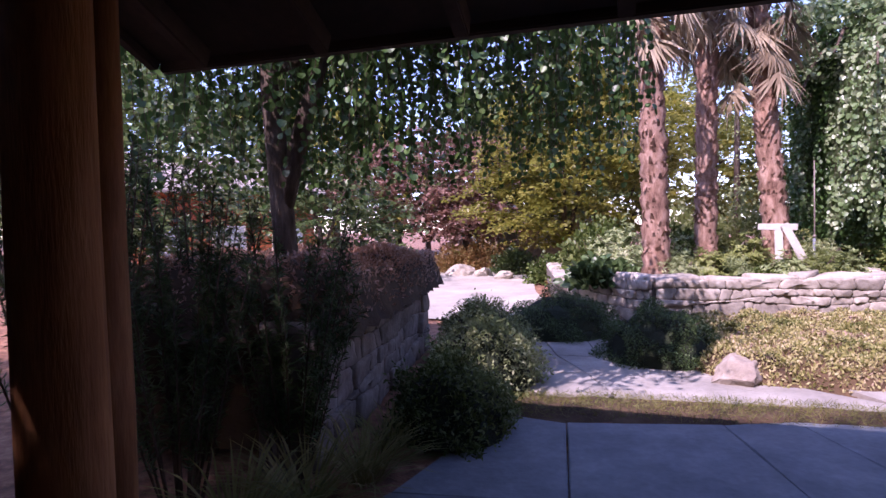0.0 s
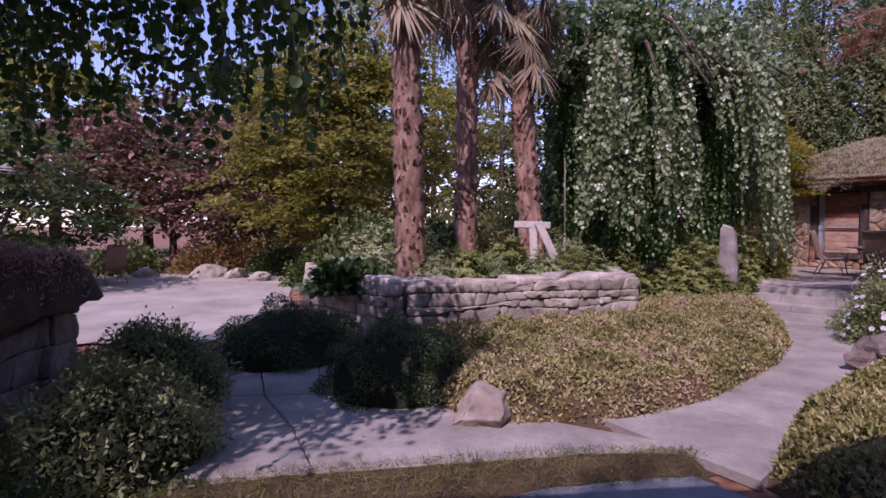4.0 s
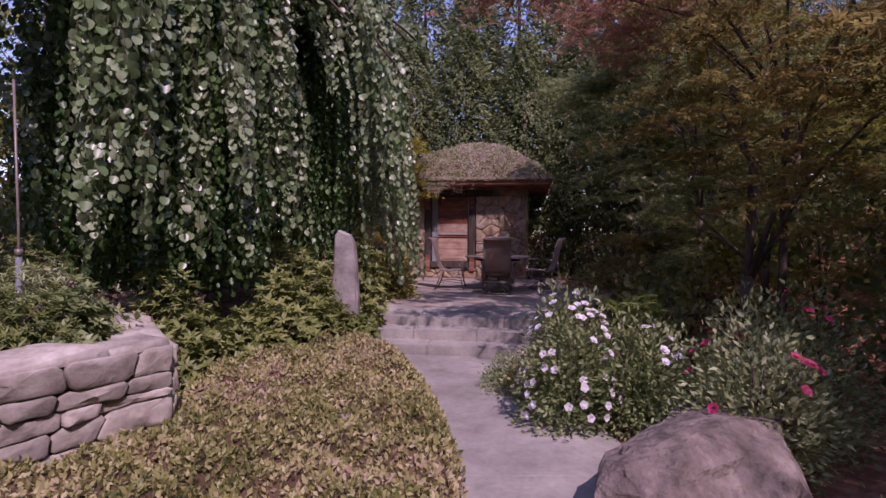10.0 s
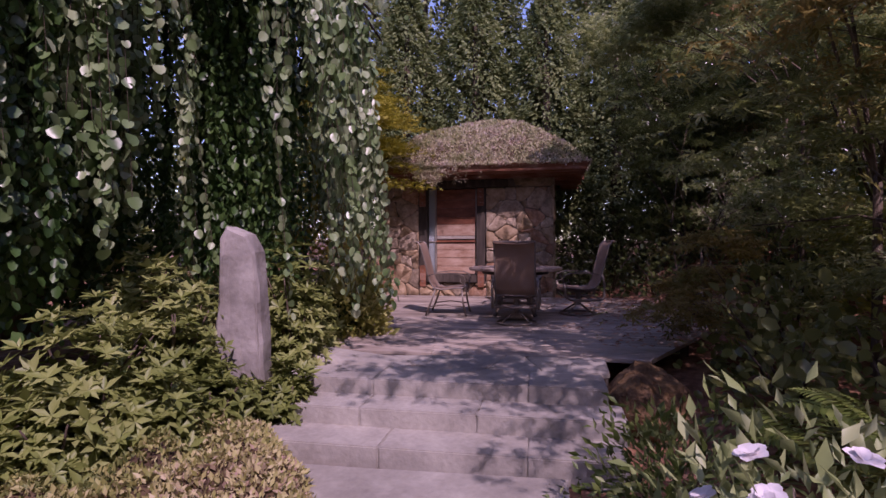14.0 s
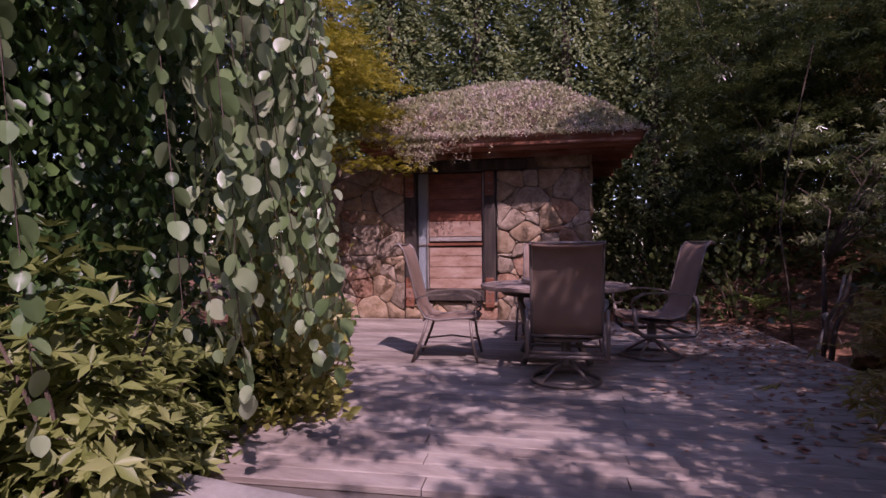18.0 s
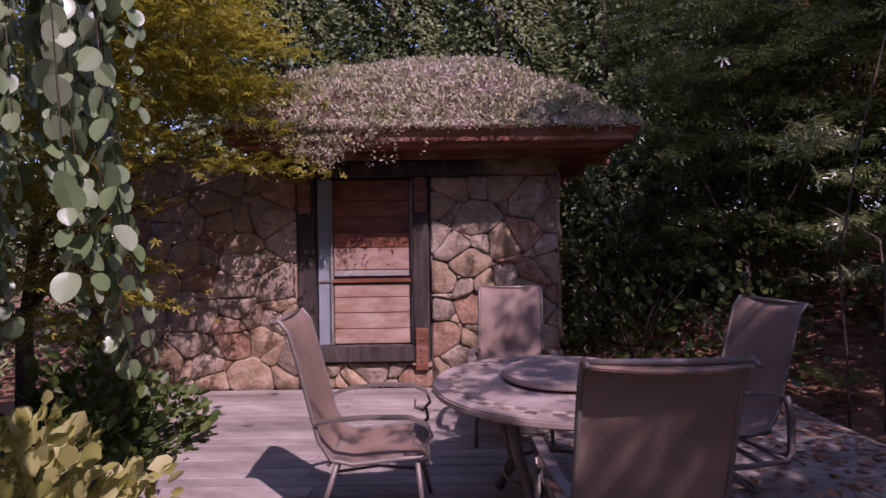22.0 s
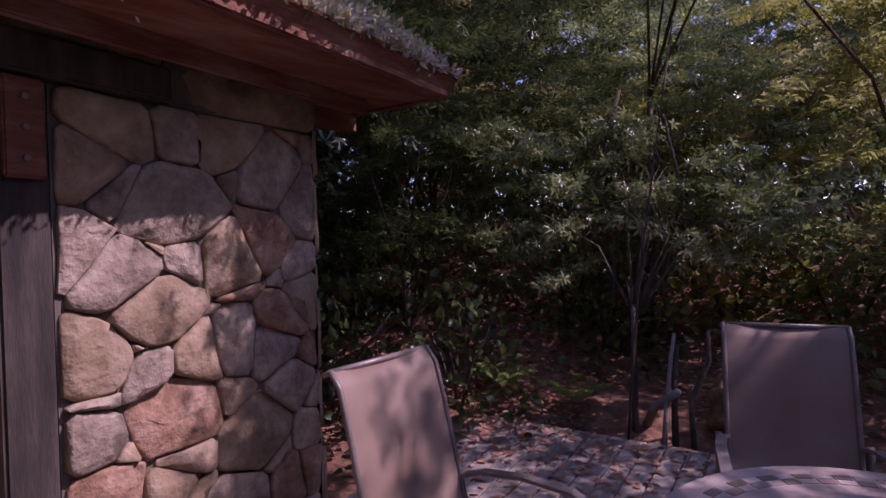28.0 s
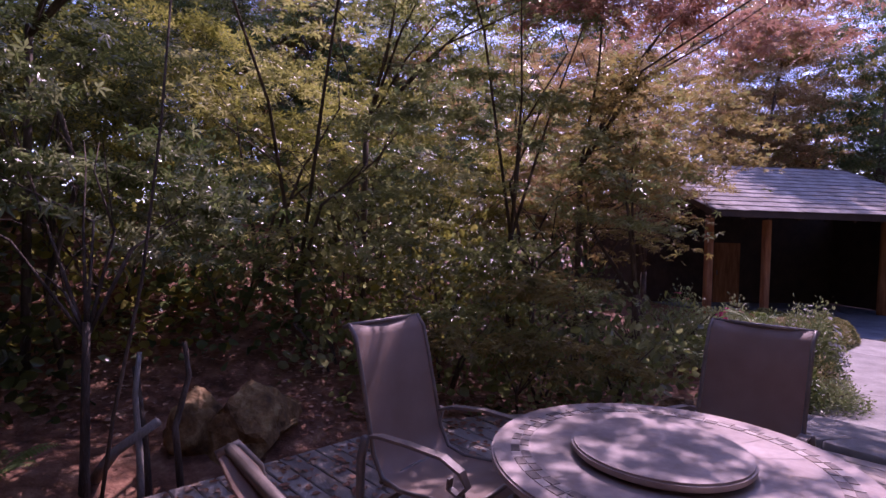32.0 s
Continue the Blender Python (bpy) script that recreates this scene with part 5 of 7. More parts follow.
def stems(name, lines, r, material, parent):
    """Hanging twigs as thin three-sided rods, joined."""
    V, F, base = [], [], 0
    for ln in lines:
        p = ln[:: max(1, len(ln) // 8)]
        k = len(p)
        for j in range(3):
            a = 2 * math.pi * j / 3
            V.append(p + np.array((math.cos(a) * r, math.sin(a) * r, 0)))
        i = np.arange(k - 1)
        for j in range(3):
            b, c = base + j * k, base + ((j + 1) % 3) * k
            F.append(np.stack([b + i, c + i, c + i + 1, b + i + 1], 1))
        base += 3 * k
    return tagged(bulk(name, np.concatenate(V), np.concatenate(F), material, parent), kind="stuff")


CURTAIN = [(5.2, 9.9), (5.7, 8.7), (6.3, 7.4), (7.1, 6.95), (8.0, 7.2), (8.9, 7.8), (9.75, 8.1), (10.1, 7.45), (10.75, 7.4), (11.4, 7.9), (12.2, 8.45), (12.8, 8.95), (13.3, 9.14), (13.68, 9.3), (13.95, 9.7)]


def along(poly, k):
    d = [math.dist(a, b) for a, b in zip(poly, poly[1:])]
    s = k * sum(d)
    for a, b, l in zip(poly, poly[1:], d):
        if s <= l:
            return lerp2(a, b, s / l)
        s -= l
    return poly[-1]


def weeping_tree():
    g = np.random.default_rng(41)
    t = tagged(new("weeping_tree"), "great weeping tree whose leafy strands hang like a curtain", "tree")
    tr = (9.2, 11.2)
    tube("trunk", [(tr[0], tr[1], 0.45), (tr[0] + 0.1, tr[1] - 0.1, 1.8), (tr[0] - 0.1, tr[1] - 0.2, 3.6), (tr[0], tr[1] - 0.1, 5.6)], [0.34, 0.26, 0.22, 0.12], M_bark, t, 12)
    for i in range(17):
        q = along(CURTAIN, (i + 0.5) / 17)
        h = 4.8 + g.uniform(-0.3, 0.9)
        s = Vector((tr[0], tr[1] - 0.15, 3.4 + 1.6 * g.random()))
        e = Vector((q[0], q[1], h - 0.6))
        m = s.lerp(e, 0.55) + Vector((0, 0, 1.5))
        tube("limb", [s, s.lerp(m, 0.6) + Vector((0, 0, 0.25)), m, m.lerp(e, 0.6) + Vector((0, 0, 0.2)), e], [0.1, 0.08, 0.06, 0.035, 0.015], M_bark, t, 7)
    tops, bottoms = [], []
    for c in range(72):
        k0 = (c + g.uniform(0.0, 1.0)) / 72
        q0 = along(CURTAIN, k0)
        gap = g.random() < (0.6 if 8.2 < q0[0] < 9.9 else 0.16)
        depth = abs(g.normal(0, 0.35)) + (0.0 if g.random() < 0.55 else g.uniform(0.4, 1.5))
        depth += 0.32 * (1 + math.sin(k0 * 52 + 1.0)) + 0.2 * (1 + math.sin(k0 * 23)) if q0[0] < 9.7 else 0
        if 9.9 < q0[0] < 11.0:
            depth = min(depth, 0.2)
        low = 0.95 + abs(g.normal(0, 0.4)) + (g.choice((0.1, 0.45, 0.9)) if q0[0] < 9.6 else -0.25 if q0[0] < 11.1 else 0.6 if q0[0] < 12.2 else 0.15)
        top0 = 6.7 - 1.1 * g.random() + 0.3 * depth
        if gap:
            low = g.uniform(2.2, 3.6)
        if g.random() < 0.3:
            top0 = low + g.uniform(1.6, 3.2)
        wide = g.uniform(0.003, 0.011)
        for s in range(int(g.uniform(12, 27) if q0[0] < 9.7 else g.uniform(4, 11))):
            k = np.clip(k0 + g.normal(0, wide), 0, 1)
            q = along(CURTAIN, k)
            cc = np.array(tr) - np.array(q)
            cc /= np.linalg.norm(cc)
            x, y = np.array(q) + cc * (depth + abs(g.normal(0, 0.14))) + g.normal(0, 0.03, 2)
            off = abs(k - k0) / wide
            bot = low + 0.28 * off * off * g.random() + abs(g.normal(0, 0.3))
            if g.random() < 0.3:
                bot += g.uniform(0.3, 2.2)
            tops.append((x, y, max(top0 + g.normal(0, 0.2) - 0.2 * off, bot + 0.4)))
            bottoms.append(max(bot, 0.62 if x > 9.9 else 0.85))
    tops2, bottoms2 = [], []
    # the open hollow beside the standing stone: only a few strands reach low
    h = random.Random(12)
    bottoms = [max(b, h.uniform(2.2, 3.2)) if 9.2 < p[0] < 10.3 and h.random() < 0.8 else b for p, b in zip(tops, bottoms)]
    tops = [(p[0], p[1], max(p[2], b + 0.4)) for p, b in zip(tops, bottoms)]
    # the branches stop short of the deck's open middle
    kept = [(p, b) for p, b in zip(tops, bottoms) if not (p[0] > 11.2 and p[1] < 8.35)]
    tops, bottoms = [p for p, b in kept], [b for p, b in kept]
    for i in range(820):
        q = along(CURTAIN, g.random())
        cc = np.array(tr) - np.array(q)
        cc /= np.linalg.norm(cc)
        x, y = np.array(q) + cc * (g.uniform(2.5, 3.4) if 8.2 < q[0] < 10.9 else g.uniform(1.1, 2.3)) + g.normal(0, 0.1, 2)
        tops2.append((x, y, g.uniform(5.0, 6.4)))
        bottoms2.append(g.uniform(0.8, 1.6))
    for i in range(400):
        tops2.append((g.uniform(8.2, 11.6), g.uniform(11.6, 12.8), g.uniform(4.6, 6.3)))
        bottoms2.append(g.uniform(0.6, 1.1))
    # inner strands take the darker leaf, so the hollow's shade is painted in
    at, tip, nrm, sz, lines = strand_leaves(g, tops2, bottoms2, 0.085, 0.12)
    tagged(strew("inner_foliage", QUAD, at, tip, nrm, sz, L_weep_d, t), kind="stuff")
    at, tip, nrm, sz, lines = strand_leaves(g, tops, bottoms, 0.068, 0.122, tr)
    near = (at[:, 0] > 9.7) & (at[:, 2] < 3.2)
    pick = np.where(near)[0][:: max(1, near.sum() // 260)][:260]
    rest = np.ones(len(at), bool)
    rest[pick] = False
    close = rest & (at[:, 0] > 9.4)
    far = rest & ~close
    tagged(strew("hanging_foliage", ROUND, at[far], tip[far], nrm[far], sz[far], L_weep, t), kind="stuff")
    tagged(strew("near_foliage", HEART, at[close], tip[close], nrm[close], sz[close], L_weep, t), kind="stuff")
    one = mesh_object("leaf", HEART[0], [tuple(f) for f in HEART[1]], L_weep, t)
    R = frames(tip[pick], nrm[pick])
    for j, i in enumerate(pick):
        lf = one if j == 0 else new("leaf", one.data)
        lf.parent = t
        m = Matrix([[*(R[j][r] * sz[i]), at[i][r]] for r in range(3)] + [[0, 0, 0, 1]])
        lf.matrix_world = m
    stems("twig_growth", lines, 0.0028, M_bark, t)
    # the rounded top; the dark inside is inner_foliage, its shade in the leaf colour
    p = crown_points(g, [(8.6, 10.4, 5.8, 3.4, 2.6, 1.1), (11.2, 10.0, 5.6, 2.0, 1.7, 0.9), (6.9, 9.9, 5.6, 1.8, 1.7, 0.9), (8.6, 8.9, 6.4, 2.6, 0.9, 0.6)], 14000, 0.4, 0.6)
    tagged(strew("crown", ROUND, p, random_dirs(len(p), -0.5, 8), random_dirs(len(p), 0.6, 9), g.uniform(0.07, 0.12, len(p)), L_weep, t), kind="stuff")


weeping_tree()


def porch_tree():
    g = np.random.default_rng(43)
    t = tagged(new("weeping_porch_tree"), "weeping tree with two stems hanging over the lodge porch", "tree")
    tube("trunk", [(-3.25, 3.3, -0.1), (-3.22, 3.28, 1.2), (-3.28, 3.3, 2.1), (-3.35, 3.3, 3.0), (-3.3, 3.2, 4.4)], [0.13, 0.11, 0.1, 0.085, 0.05], M_bark, t, 10)
    tube("limb", [(-3.25, 3.29, 1.9), (-3.08, 3.3, 2.6), (-2.85, 3.25, 3.3), (-2.3, 3.2, 4.3)], [0.085, 0.08, 0.06, 0.03], M_bark, t, 9)
    for i in range(14):
        a = g.uniform(0, 7)
        e = Vector((-2.6 + math.cos(a) * g.uniform(0.8, 2.4), 3.9 + math.sin(a) * g.uniform(0.6, 2.0), g.uniform(3.2, 4.1)))
        s = Vector((-3.3, 3.25, g.uniform(3.0, 4.2)))
        tube("limb", [s, s.lerp(e, 0.5) + Vector((0, 0, 0.6)), e], [0.045, 0.03, 0.01], M_bark, t, 6)
    tops, bottoms = [], []
    for i in range(760):
        x, y = g.uniform(-5.6, 0.4), g.uniform(2.2, 6.2)
        if ((x + 2.5) / 2.75) ** 2 + ((y - 4.0) / 2.15) ** 2 > 1 or (x < -3.6 and y < 4.6 and g.random() < 0.65):
            continue
        bot = 2.25 + abs(g.normal(0, 0.45)) - 0.85 * np.clip((-2.2 - x) / 2.5, 0, 1) * g.random() + 0.3 * math.sin(x * 3.1 + y * 2)
        tops.append((x, y, g.uniform(3.9, 4.8)))
        bottoms.append(bot)
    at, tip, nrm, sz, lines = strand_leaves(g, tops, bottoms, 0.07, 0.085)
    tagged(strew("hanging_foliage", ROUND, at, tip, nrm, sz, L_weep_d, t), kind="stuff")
    stems("twig_growth", lines, 0.0028, M_bark, t)
    # the second, small crown part is unseen, added to dapple the court
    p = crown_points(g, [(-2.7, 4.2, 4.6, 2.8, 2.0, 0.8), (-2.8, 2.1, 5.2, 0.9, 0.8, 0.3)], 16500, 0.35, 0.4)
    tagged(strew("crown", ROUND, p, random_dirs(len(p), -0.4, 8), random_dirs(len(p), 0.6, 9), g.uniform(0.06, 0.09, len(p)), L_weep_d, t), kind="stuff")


porch_tree()

# ---- beds ----
BED_C = [(1.15, 4.15), (1.55, 3.68), (2.5, 3.38), (3.5, 3.44), (4.75, 3.82), (5.4, 4.05), (6.4, 4.55), (7.2, 5.08), (7.88, 5.6), (8.38, 6.05), (8.95, 6.65), (9.3, 7.3), (9.2, 7.9), (7.4, 8.1), (6.3, 7.4), (5.6, 6.75), (1.95, 6.95), (1.25, 6.3), (0.95, 5.2)]
bed("groundcover_bed", BED_C, 0.27, L_cover, 125000, L_cover, 0.047, leaf_oval(0.5), 0.0, 51, 0.3, 0.085, 9, None, 0.3, "low bronze-green heather groundcover beside the path", "groundcover", stand=0.8)
BED_R = [(2.1, 1.5), (2.55, 2.25), (3.3, 2.62), (4.4, 2.92), (5.5, 3.05), (6.15, 2.75), (6.6, 2.0), (6.4, 0.6), (3.2, -0.4), (2.3, 0.4)]
bed("groundcover_bed", BED_R, 0.36, L_cover, 90000, L_cover, 0.047, leaf_oval(0.5), 0.0, 52, 0.3, 0.085, 9, None, 0.3, "low olive heather groundcover beside the path", "groundcover", stand=0.8)
bed("raised_planting", [(1.95, 7.32), (5.5, 7.05), (6.1, 8.2), (6.3, 9.6), (5.6, 10.6), (3, 10.6), (1.4, 9.6), (1.35, 8.8)], 0.12, L_shrub, 26000, L_shrub, 0.085, OVAL, 0.66, 53, 0.25, 0.09, 5, None, 0.6, "mixed leafy plants behind the retaining wall", "plants")
bed("grass_strip", [(-1.35, 3.2), (-0.45, 3.06), (0.5, 2.82), (1.35, 2.6), (2.1, 2.4), (2.45, 2.72), (1.76, 3.08), (0.7, 3.38), (-0.3, 3.64), (-1.15, 3.78)], 0.05, L_grass, 16000, L_grass, 0.06, BLADE, 0.0, 54, 0.15, 0.015, 9, None, 0.1, "narrow strip of turf between the slabs", "grass")
bed("clipped_hedge", [(-4.6, 2.4), (-2.6, 2.25), (-1.7, 6.45), (-3.2, 7.0), (-5, 6.5)], 0.46, L_azalea, 30000, L_azalea, 0.05, OVAL, 0.95, 55, 0.16, 0.08, 5, None, 0.5, "bronze azalea hedge on top of the stone wall", "hedge")
box_part("hedge_core", (1.4, 4.0, 0.9), (-3.45, 4.5, 0.5), M_soil, None, -12, 0)
tagged(bpy.data.objects["hedge_core"], "packed soil behind the stone wall", "soil bank", "", "structure")

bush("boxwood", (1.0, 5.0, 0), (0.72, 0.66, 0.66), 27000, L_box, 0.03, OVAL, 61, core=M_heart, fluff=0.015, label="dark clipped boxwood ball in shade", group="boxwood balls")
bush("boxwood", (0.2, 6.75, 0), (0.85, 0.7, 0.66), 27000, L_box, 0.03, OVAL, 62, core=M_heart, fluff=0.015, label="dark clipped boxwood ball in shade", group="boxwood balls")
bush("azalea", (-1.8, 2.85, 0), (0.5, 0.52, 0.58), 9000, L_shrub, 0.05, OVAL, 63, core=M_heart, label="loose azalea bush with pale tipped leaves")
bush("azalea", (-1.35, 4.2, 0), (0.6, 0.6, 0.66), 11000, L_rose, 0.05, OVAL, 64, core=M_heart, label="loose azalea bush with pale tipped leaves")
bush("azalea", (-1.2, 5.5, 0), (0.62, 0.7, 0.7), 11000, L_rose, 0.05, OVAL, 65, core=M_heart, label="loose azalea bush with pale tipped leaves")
bush("dark_hosta", (1.4, 8.3, 0.64), (0.6, 0.5, 0.4), 900, L_box, 0.17, QUAD, 66, label="dark broad-leaved plant on the raised bed's corner")
for i, (x, y, z, r, h, s) in enumerate(((6.9, 7.95, 0.0, 0.42, 0.75, 12), (7.5, 7.95, 0.0, 0.42, 0.7, 13), (6.9, 8.3, 0.0, 0.6, 1.2, 14), (8.05, 7.8, 0.0, 0.42, 0.68, 1), (8.3, 8.0, 0.1, 0.6, 1.0, 2), (8.6, 7.7, 0.0, 0.42, 0.66, 3), (9.1, 7.75, 0.0, 0.38, 0.6, 4), (9.2, 8.75, 0.2, 0.5, 1.4, 5), (10.15, 8.55, 0.15, 0.55, 1.1, 6), (10.9, 8.75, 0.2, 0.6, 0.9, 7), (9.05, 8.15, 0.1, 0.42, 1.15, 10), (10.2, 8.0, 0.1, 0.38, 1.4, 8), (9.6, 7.5, 0.0, 0.22, 0.5, 11), (10.75, 8.3, 0.2, 0.35, 0.5, 9))):
    bush("rhododendron", (x, y, z), (r, r, h), 2800, L_lime, 0.098, leaf_oval(0.38), 70 + s, whorl=7, label="lime-green rhododendron bush under the weeping tree", group="rhododendrons")
for i, (x, y, r, h) in enumerate(((2.5, 7.6, 0.35, 0.35), (3.1, 7.7, 0.35, 0.35), (3.6, 7.75, 0.3, 0.3), (4.4, 7.45, 0.3, 0.3), (5.0, 7.5, 0.4, 0.4), (5.5, 7.6, 0.35, 0.35), (5.6, 8.3, 0.5, 0.5), (4.6, 8.9, 0.5, 0.7), (3.1, 9.3, 0.6, 0.9), (1.9, 8.9, 0.5, 0.6), (6.0, 9.3, 0.5, 0.8), (2.5, 10.2, 0.7, 1.0))):
    bush("bed_plant", (x, y, 0.62), (r * 1.15, r * 1.15, h * (1.6 if h < 0.6 else 1.15)), 2600 if i % 2 else 3600, (L_rose, L_lime, L_rose)[i % 3], 0.1 if i % 2 else 0.075, leaf_oval(0.42 if i % 2 else 0.2), 600 + i, whorl=6, label="leafy perennial plant in the raised bed", group="raised bed plants")
bush("hydrangea", (11.72, 8.38, 0.25), (0.42, 0.4, 1.15), 2300, L_hydrangea, 0.09, leaf_oval(0.55), 81, label="pale cream-green hydrangea bush at the deck's edge")
bush("hydrangea", (12.75, 9.45, 0.2), (0.55, 0.5, 0.9), 1500, L_hydrangea, 0.1, QUAD, 84, label="yellow-green hydrangea bush at the deck's edge")
bush("deck_edge_shrub", (11.5, 8.9, 0.2), (0.6, 0.6, 0.7), 1800, L_shrub, 0.09, QUAD, 82, label="leafy shrub beside the deck in shade")
bush("deck_edge_shrub", (13.9, 10.3, 0.2), (0.8, 0.5, 0.9), 2200, L_shrub, 0.09, QUAD, 83, label="leafy shrub beside the deck in shade")

for i, (x, y, h) in enumerate(((-3.55, 1.75, 2.0), (-2.95, 2.05, 1.8), (-4.2, 2.1, 2.3), (-3.75, 2.6, 2.2), (-4.9, 2.6, 2.2), (-5.3, 1.6, 2.2))):
    g = np.random.default_rng(500 + i)
    t = tagged(new("yew_plum"), "dark narrow-leaved evergreen shrub in the porch's shade", "shrub", "evergreen shrubs by the porch")
    P, T = [], []
    for k in range(26):
        a, r = g.uniform(0, 7), g.uniform(0.1, 0.55)
        e = Vector((x + math.cos(a) * r, y + math.sin(a) * r, h * g.uniform(0.5, 1.05)))
        s = Vector((x + math.cos(a) * r * 0.2, y + math.sin(a) * r * 0.2, -0.05))
        tube("stem", [s, s.lerp(e, 0.5) + Vector((0, 0, 0.1)), e], [0.009, 0.007, 0.003], M_bark, t, 4)
        m = 190
        u = g.uniform(0.2, 1, m)
        P.append(np.array(s)[None] + (np.array(e) - np.array(s))[None] * u[:, None] + np.stack([u * 0, u * 0, 0.4 * u * (1 - u)], 1))
        T.append(random_dirs(m, 0.5, int(g.integers(1e6))))
    P, T = np.concatenate(P), np.concatenate(T)
    tagged(strew("needles", leaf_oval(0.13), P, T, random_dirs(len(P), 0.5, 5), g.uniform(0.05, 0.095, len(P)), L_box, t), kind="stuff")


def grass_tuft(at, seed, n=160, size=0.5):
    g = np.random.default_rng(seed)
    t = tagged(new("grass_tuft"), "arching tuft of dry ornamental grass", "grass", "grass tufts by the porch")
    t.matrix_world = pose(*at)
    a = g.uniform(0, 2 * math.pi, n)
    tip = np.stack([np.cos(a), np.sin(a), g.uniform(0.5, 2.2, n)], 1)
    p = np.stack([np.cos(a) * 0.05, np.sin(a) * 0.05, a * 0], 1) + g.normal(0, 0.03, (n, 3)) * np.array((1, 1, 0))
    nrm = np.stack([-np.cos(a), -np.sin(a), 0.6 + a * 0], 1)
    V = np.array([(-0.011, 0, 0), (0.011, 0, 0), (0.012, 0.4, -0.02), (-0.012, 0.4, -0.02), (0.009, 0.75, -0.14), (-0.009, 0.75, -0.14), (0, 1, -0.36), (0, 1, -0.36)], float)
    tagged(strew("grass_growth", (V, np.array([(0, 1, 2, 3), (3, 2, 4, 5), (5, 4, 6, 7)])), p, tip, nrm, g.uniform(0.6, 1.2, n) * size, L_grass, t), kind="stuff")


for i, (x, y, s) in enumerate(((-2.75, 1.55, 0.55), (-2.45, 1.95, 0.5), (-3.05, 1.25, 0.55), (-2.3, 2.5, 0.4))):
    grass_tuft((x, y, 0), 520 + i, 170, s)

# roses, ferns and the shrubs right of the path
def rose_bush(at, size, flowers, petal, seed, label):
    b = bush("rose_bush", at, size, 5200, L_rose, 0.06, OVAL, seed, label=label, category="rose bush")
    g = np.random.default_rng(seed)
    V, F = ROUND
    heads = [random_dirs(1, 0.4, seed * 7 + i)[0] for i in range(max(2, flowers // 5))]
    heads = [np.array((-abs(h[0]), h[1], h[2])) if k % 3 else h for k, h in enumerate(heads)]
    for i in range(flowers):
        d = heads[i % len(heads)] + g.normal(0, 0.18, 3)
        d[2] = abs(d[2]) + 0.1
        d /= np.linalg.norm(d)
        c = d * np.array(size) * 1.06 + g.normal(0, 0.02, 3)
        k = 7
        a = np.arange(k) * 2 * math.pi / 5 + i
        tilt = np.where(np.arange(k) < 5, 0.25, 0.9)
        side = np.cross(d, (0.3, 0.2, 1.0))
        side /= np.linalg.norm(side)
        side2 = np.cross(d, side)
        tips = np.cos(a)[:, None] * side + np.sin(a)[:, None] * side2 + tilt[:, None] * d
        strew("blossom", (V, F), np.repeat(c[None], k, 0), tips, np.repeat(d[None], k, 0), np.where(np.arange(k) < 5, 0.043, 0.03) if petal is L_pink else np.where(np.arange(k) < 5, 0.037, 0.027), petal, b)
    return b


rose_bush((7.72, 4.12, 0), (0.5, 0.42, 1.1), 80, L_petal, 91, "rose bush full of white blossoms beside the path")
rose_bush((7.95, 3.55, 0), (0.5, 0.42, 0.85), 34, L_petal, 92, "rose bush full of white blossoms beside the path")
rose_bush((7.55, 2.75, 0), (0.6, 0.55, 0.95), 22, L_pink, 93, "rose bush with a few pink blossoms")
rose_bush((8.4, 2.5, 0), (0.8, 0.7, 1.1), 5, L_pink, 94, "rose bush with a few pink blossoms")
bush("low_shrub", (8.3, 4.45, 0), (0.5, 0.45, 0.5), 2600, L_cover, 0.05, OVAL, 95, label="low grey-green shrub at the path's edge")
bush("low_shrub", (8.55, 4.85, 0), (0.5, 0.4, 0.32), 3400, L_rose, 0.04, OVAL, 97, label="low pale variegated shrub at the path's edge")
bush("low_shrub", (9.1, 4.5, 0), (0.55, 0.5, 0.75), 2600, L_shrub, 0.06, OVAL, 96, label="leafy shrub beside the steps")


def fern(at, seed, n=11, size=0.6):
    g = np.random.default_rng(seed)
    f = tagged(new("fern"), "green sword fern with arching fronds", "fern", "ferns")
    f.matrix_world = pose(*at)
    for i in range(n):
        az = 2 * math.pi * i / n + g.normal(0, 0.2)
        L = size * g.uniform(0.8, 1.15)
        k = 22
        u = np.linspace(0.05, 1, k)
        r = L * u * 0.8
        z = L * (1.2 * u - 0.75 * u * u)
        c = np.stack([np.cos(az) * r, np.sin(az) * r, z], 1)
        side = np.array((-math.sin(az), math.cos(az), 0))
        ln = L * 0.2 * np.sin(np.clip(u * 3.0, 0, math.pi) * 0.93 + 0.2)
        at2 = np.concatenate([c, c])
        tip = np.concatenate([np.repeat(side[None], k, 0), np.repeat(-side[None], k, 0)]) + np.array((math.cos(az) * 0.35, math.sin(az) * 0.35, -0.1))
        fr = strew("frond", leaf_oval(0.3), at2, tip, np.repeat([[0, 0, 1.0]], 2 * k, 0), np.concatenate([ln, ln]), L_fern, f)
    return f


for i, (x, y, z, s) in enumerate(((8.45, 3.8, 0.8, 0.45), (8.9, 3.72, 0.68, 0.45), (9.5, 3.8, 0.3, 0.7), (16.75, 4.95, 0.5, 0.4), (17.3, 5.3, 0.6, 0.4))):
    fern((x, y, z), 100 + i, 11, s)

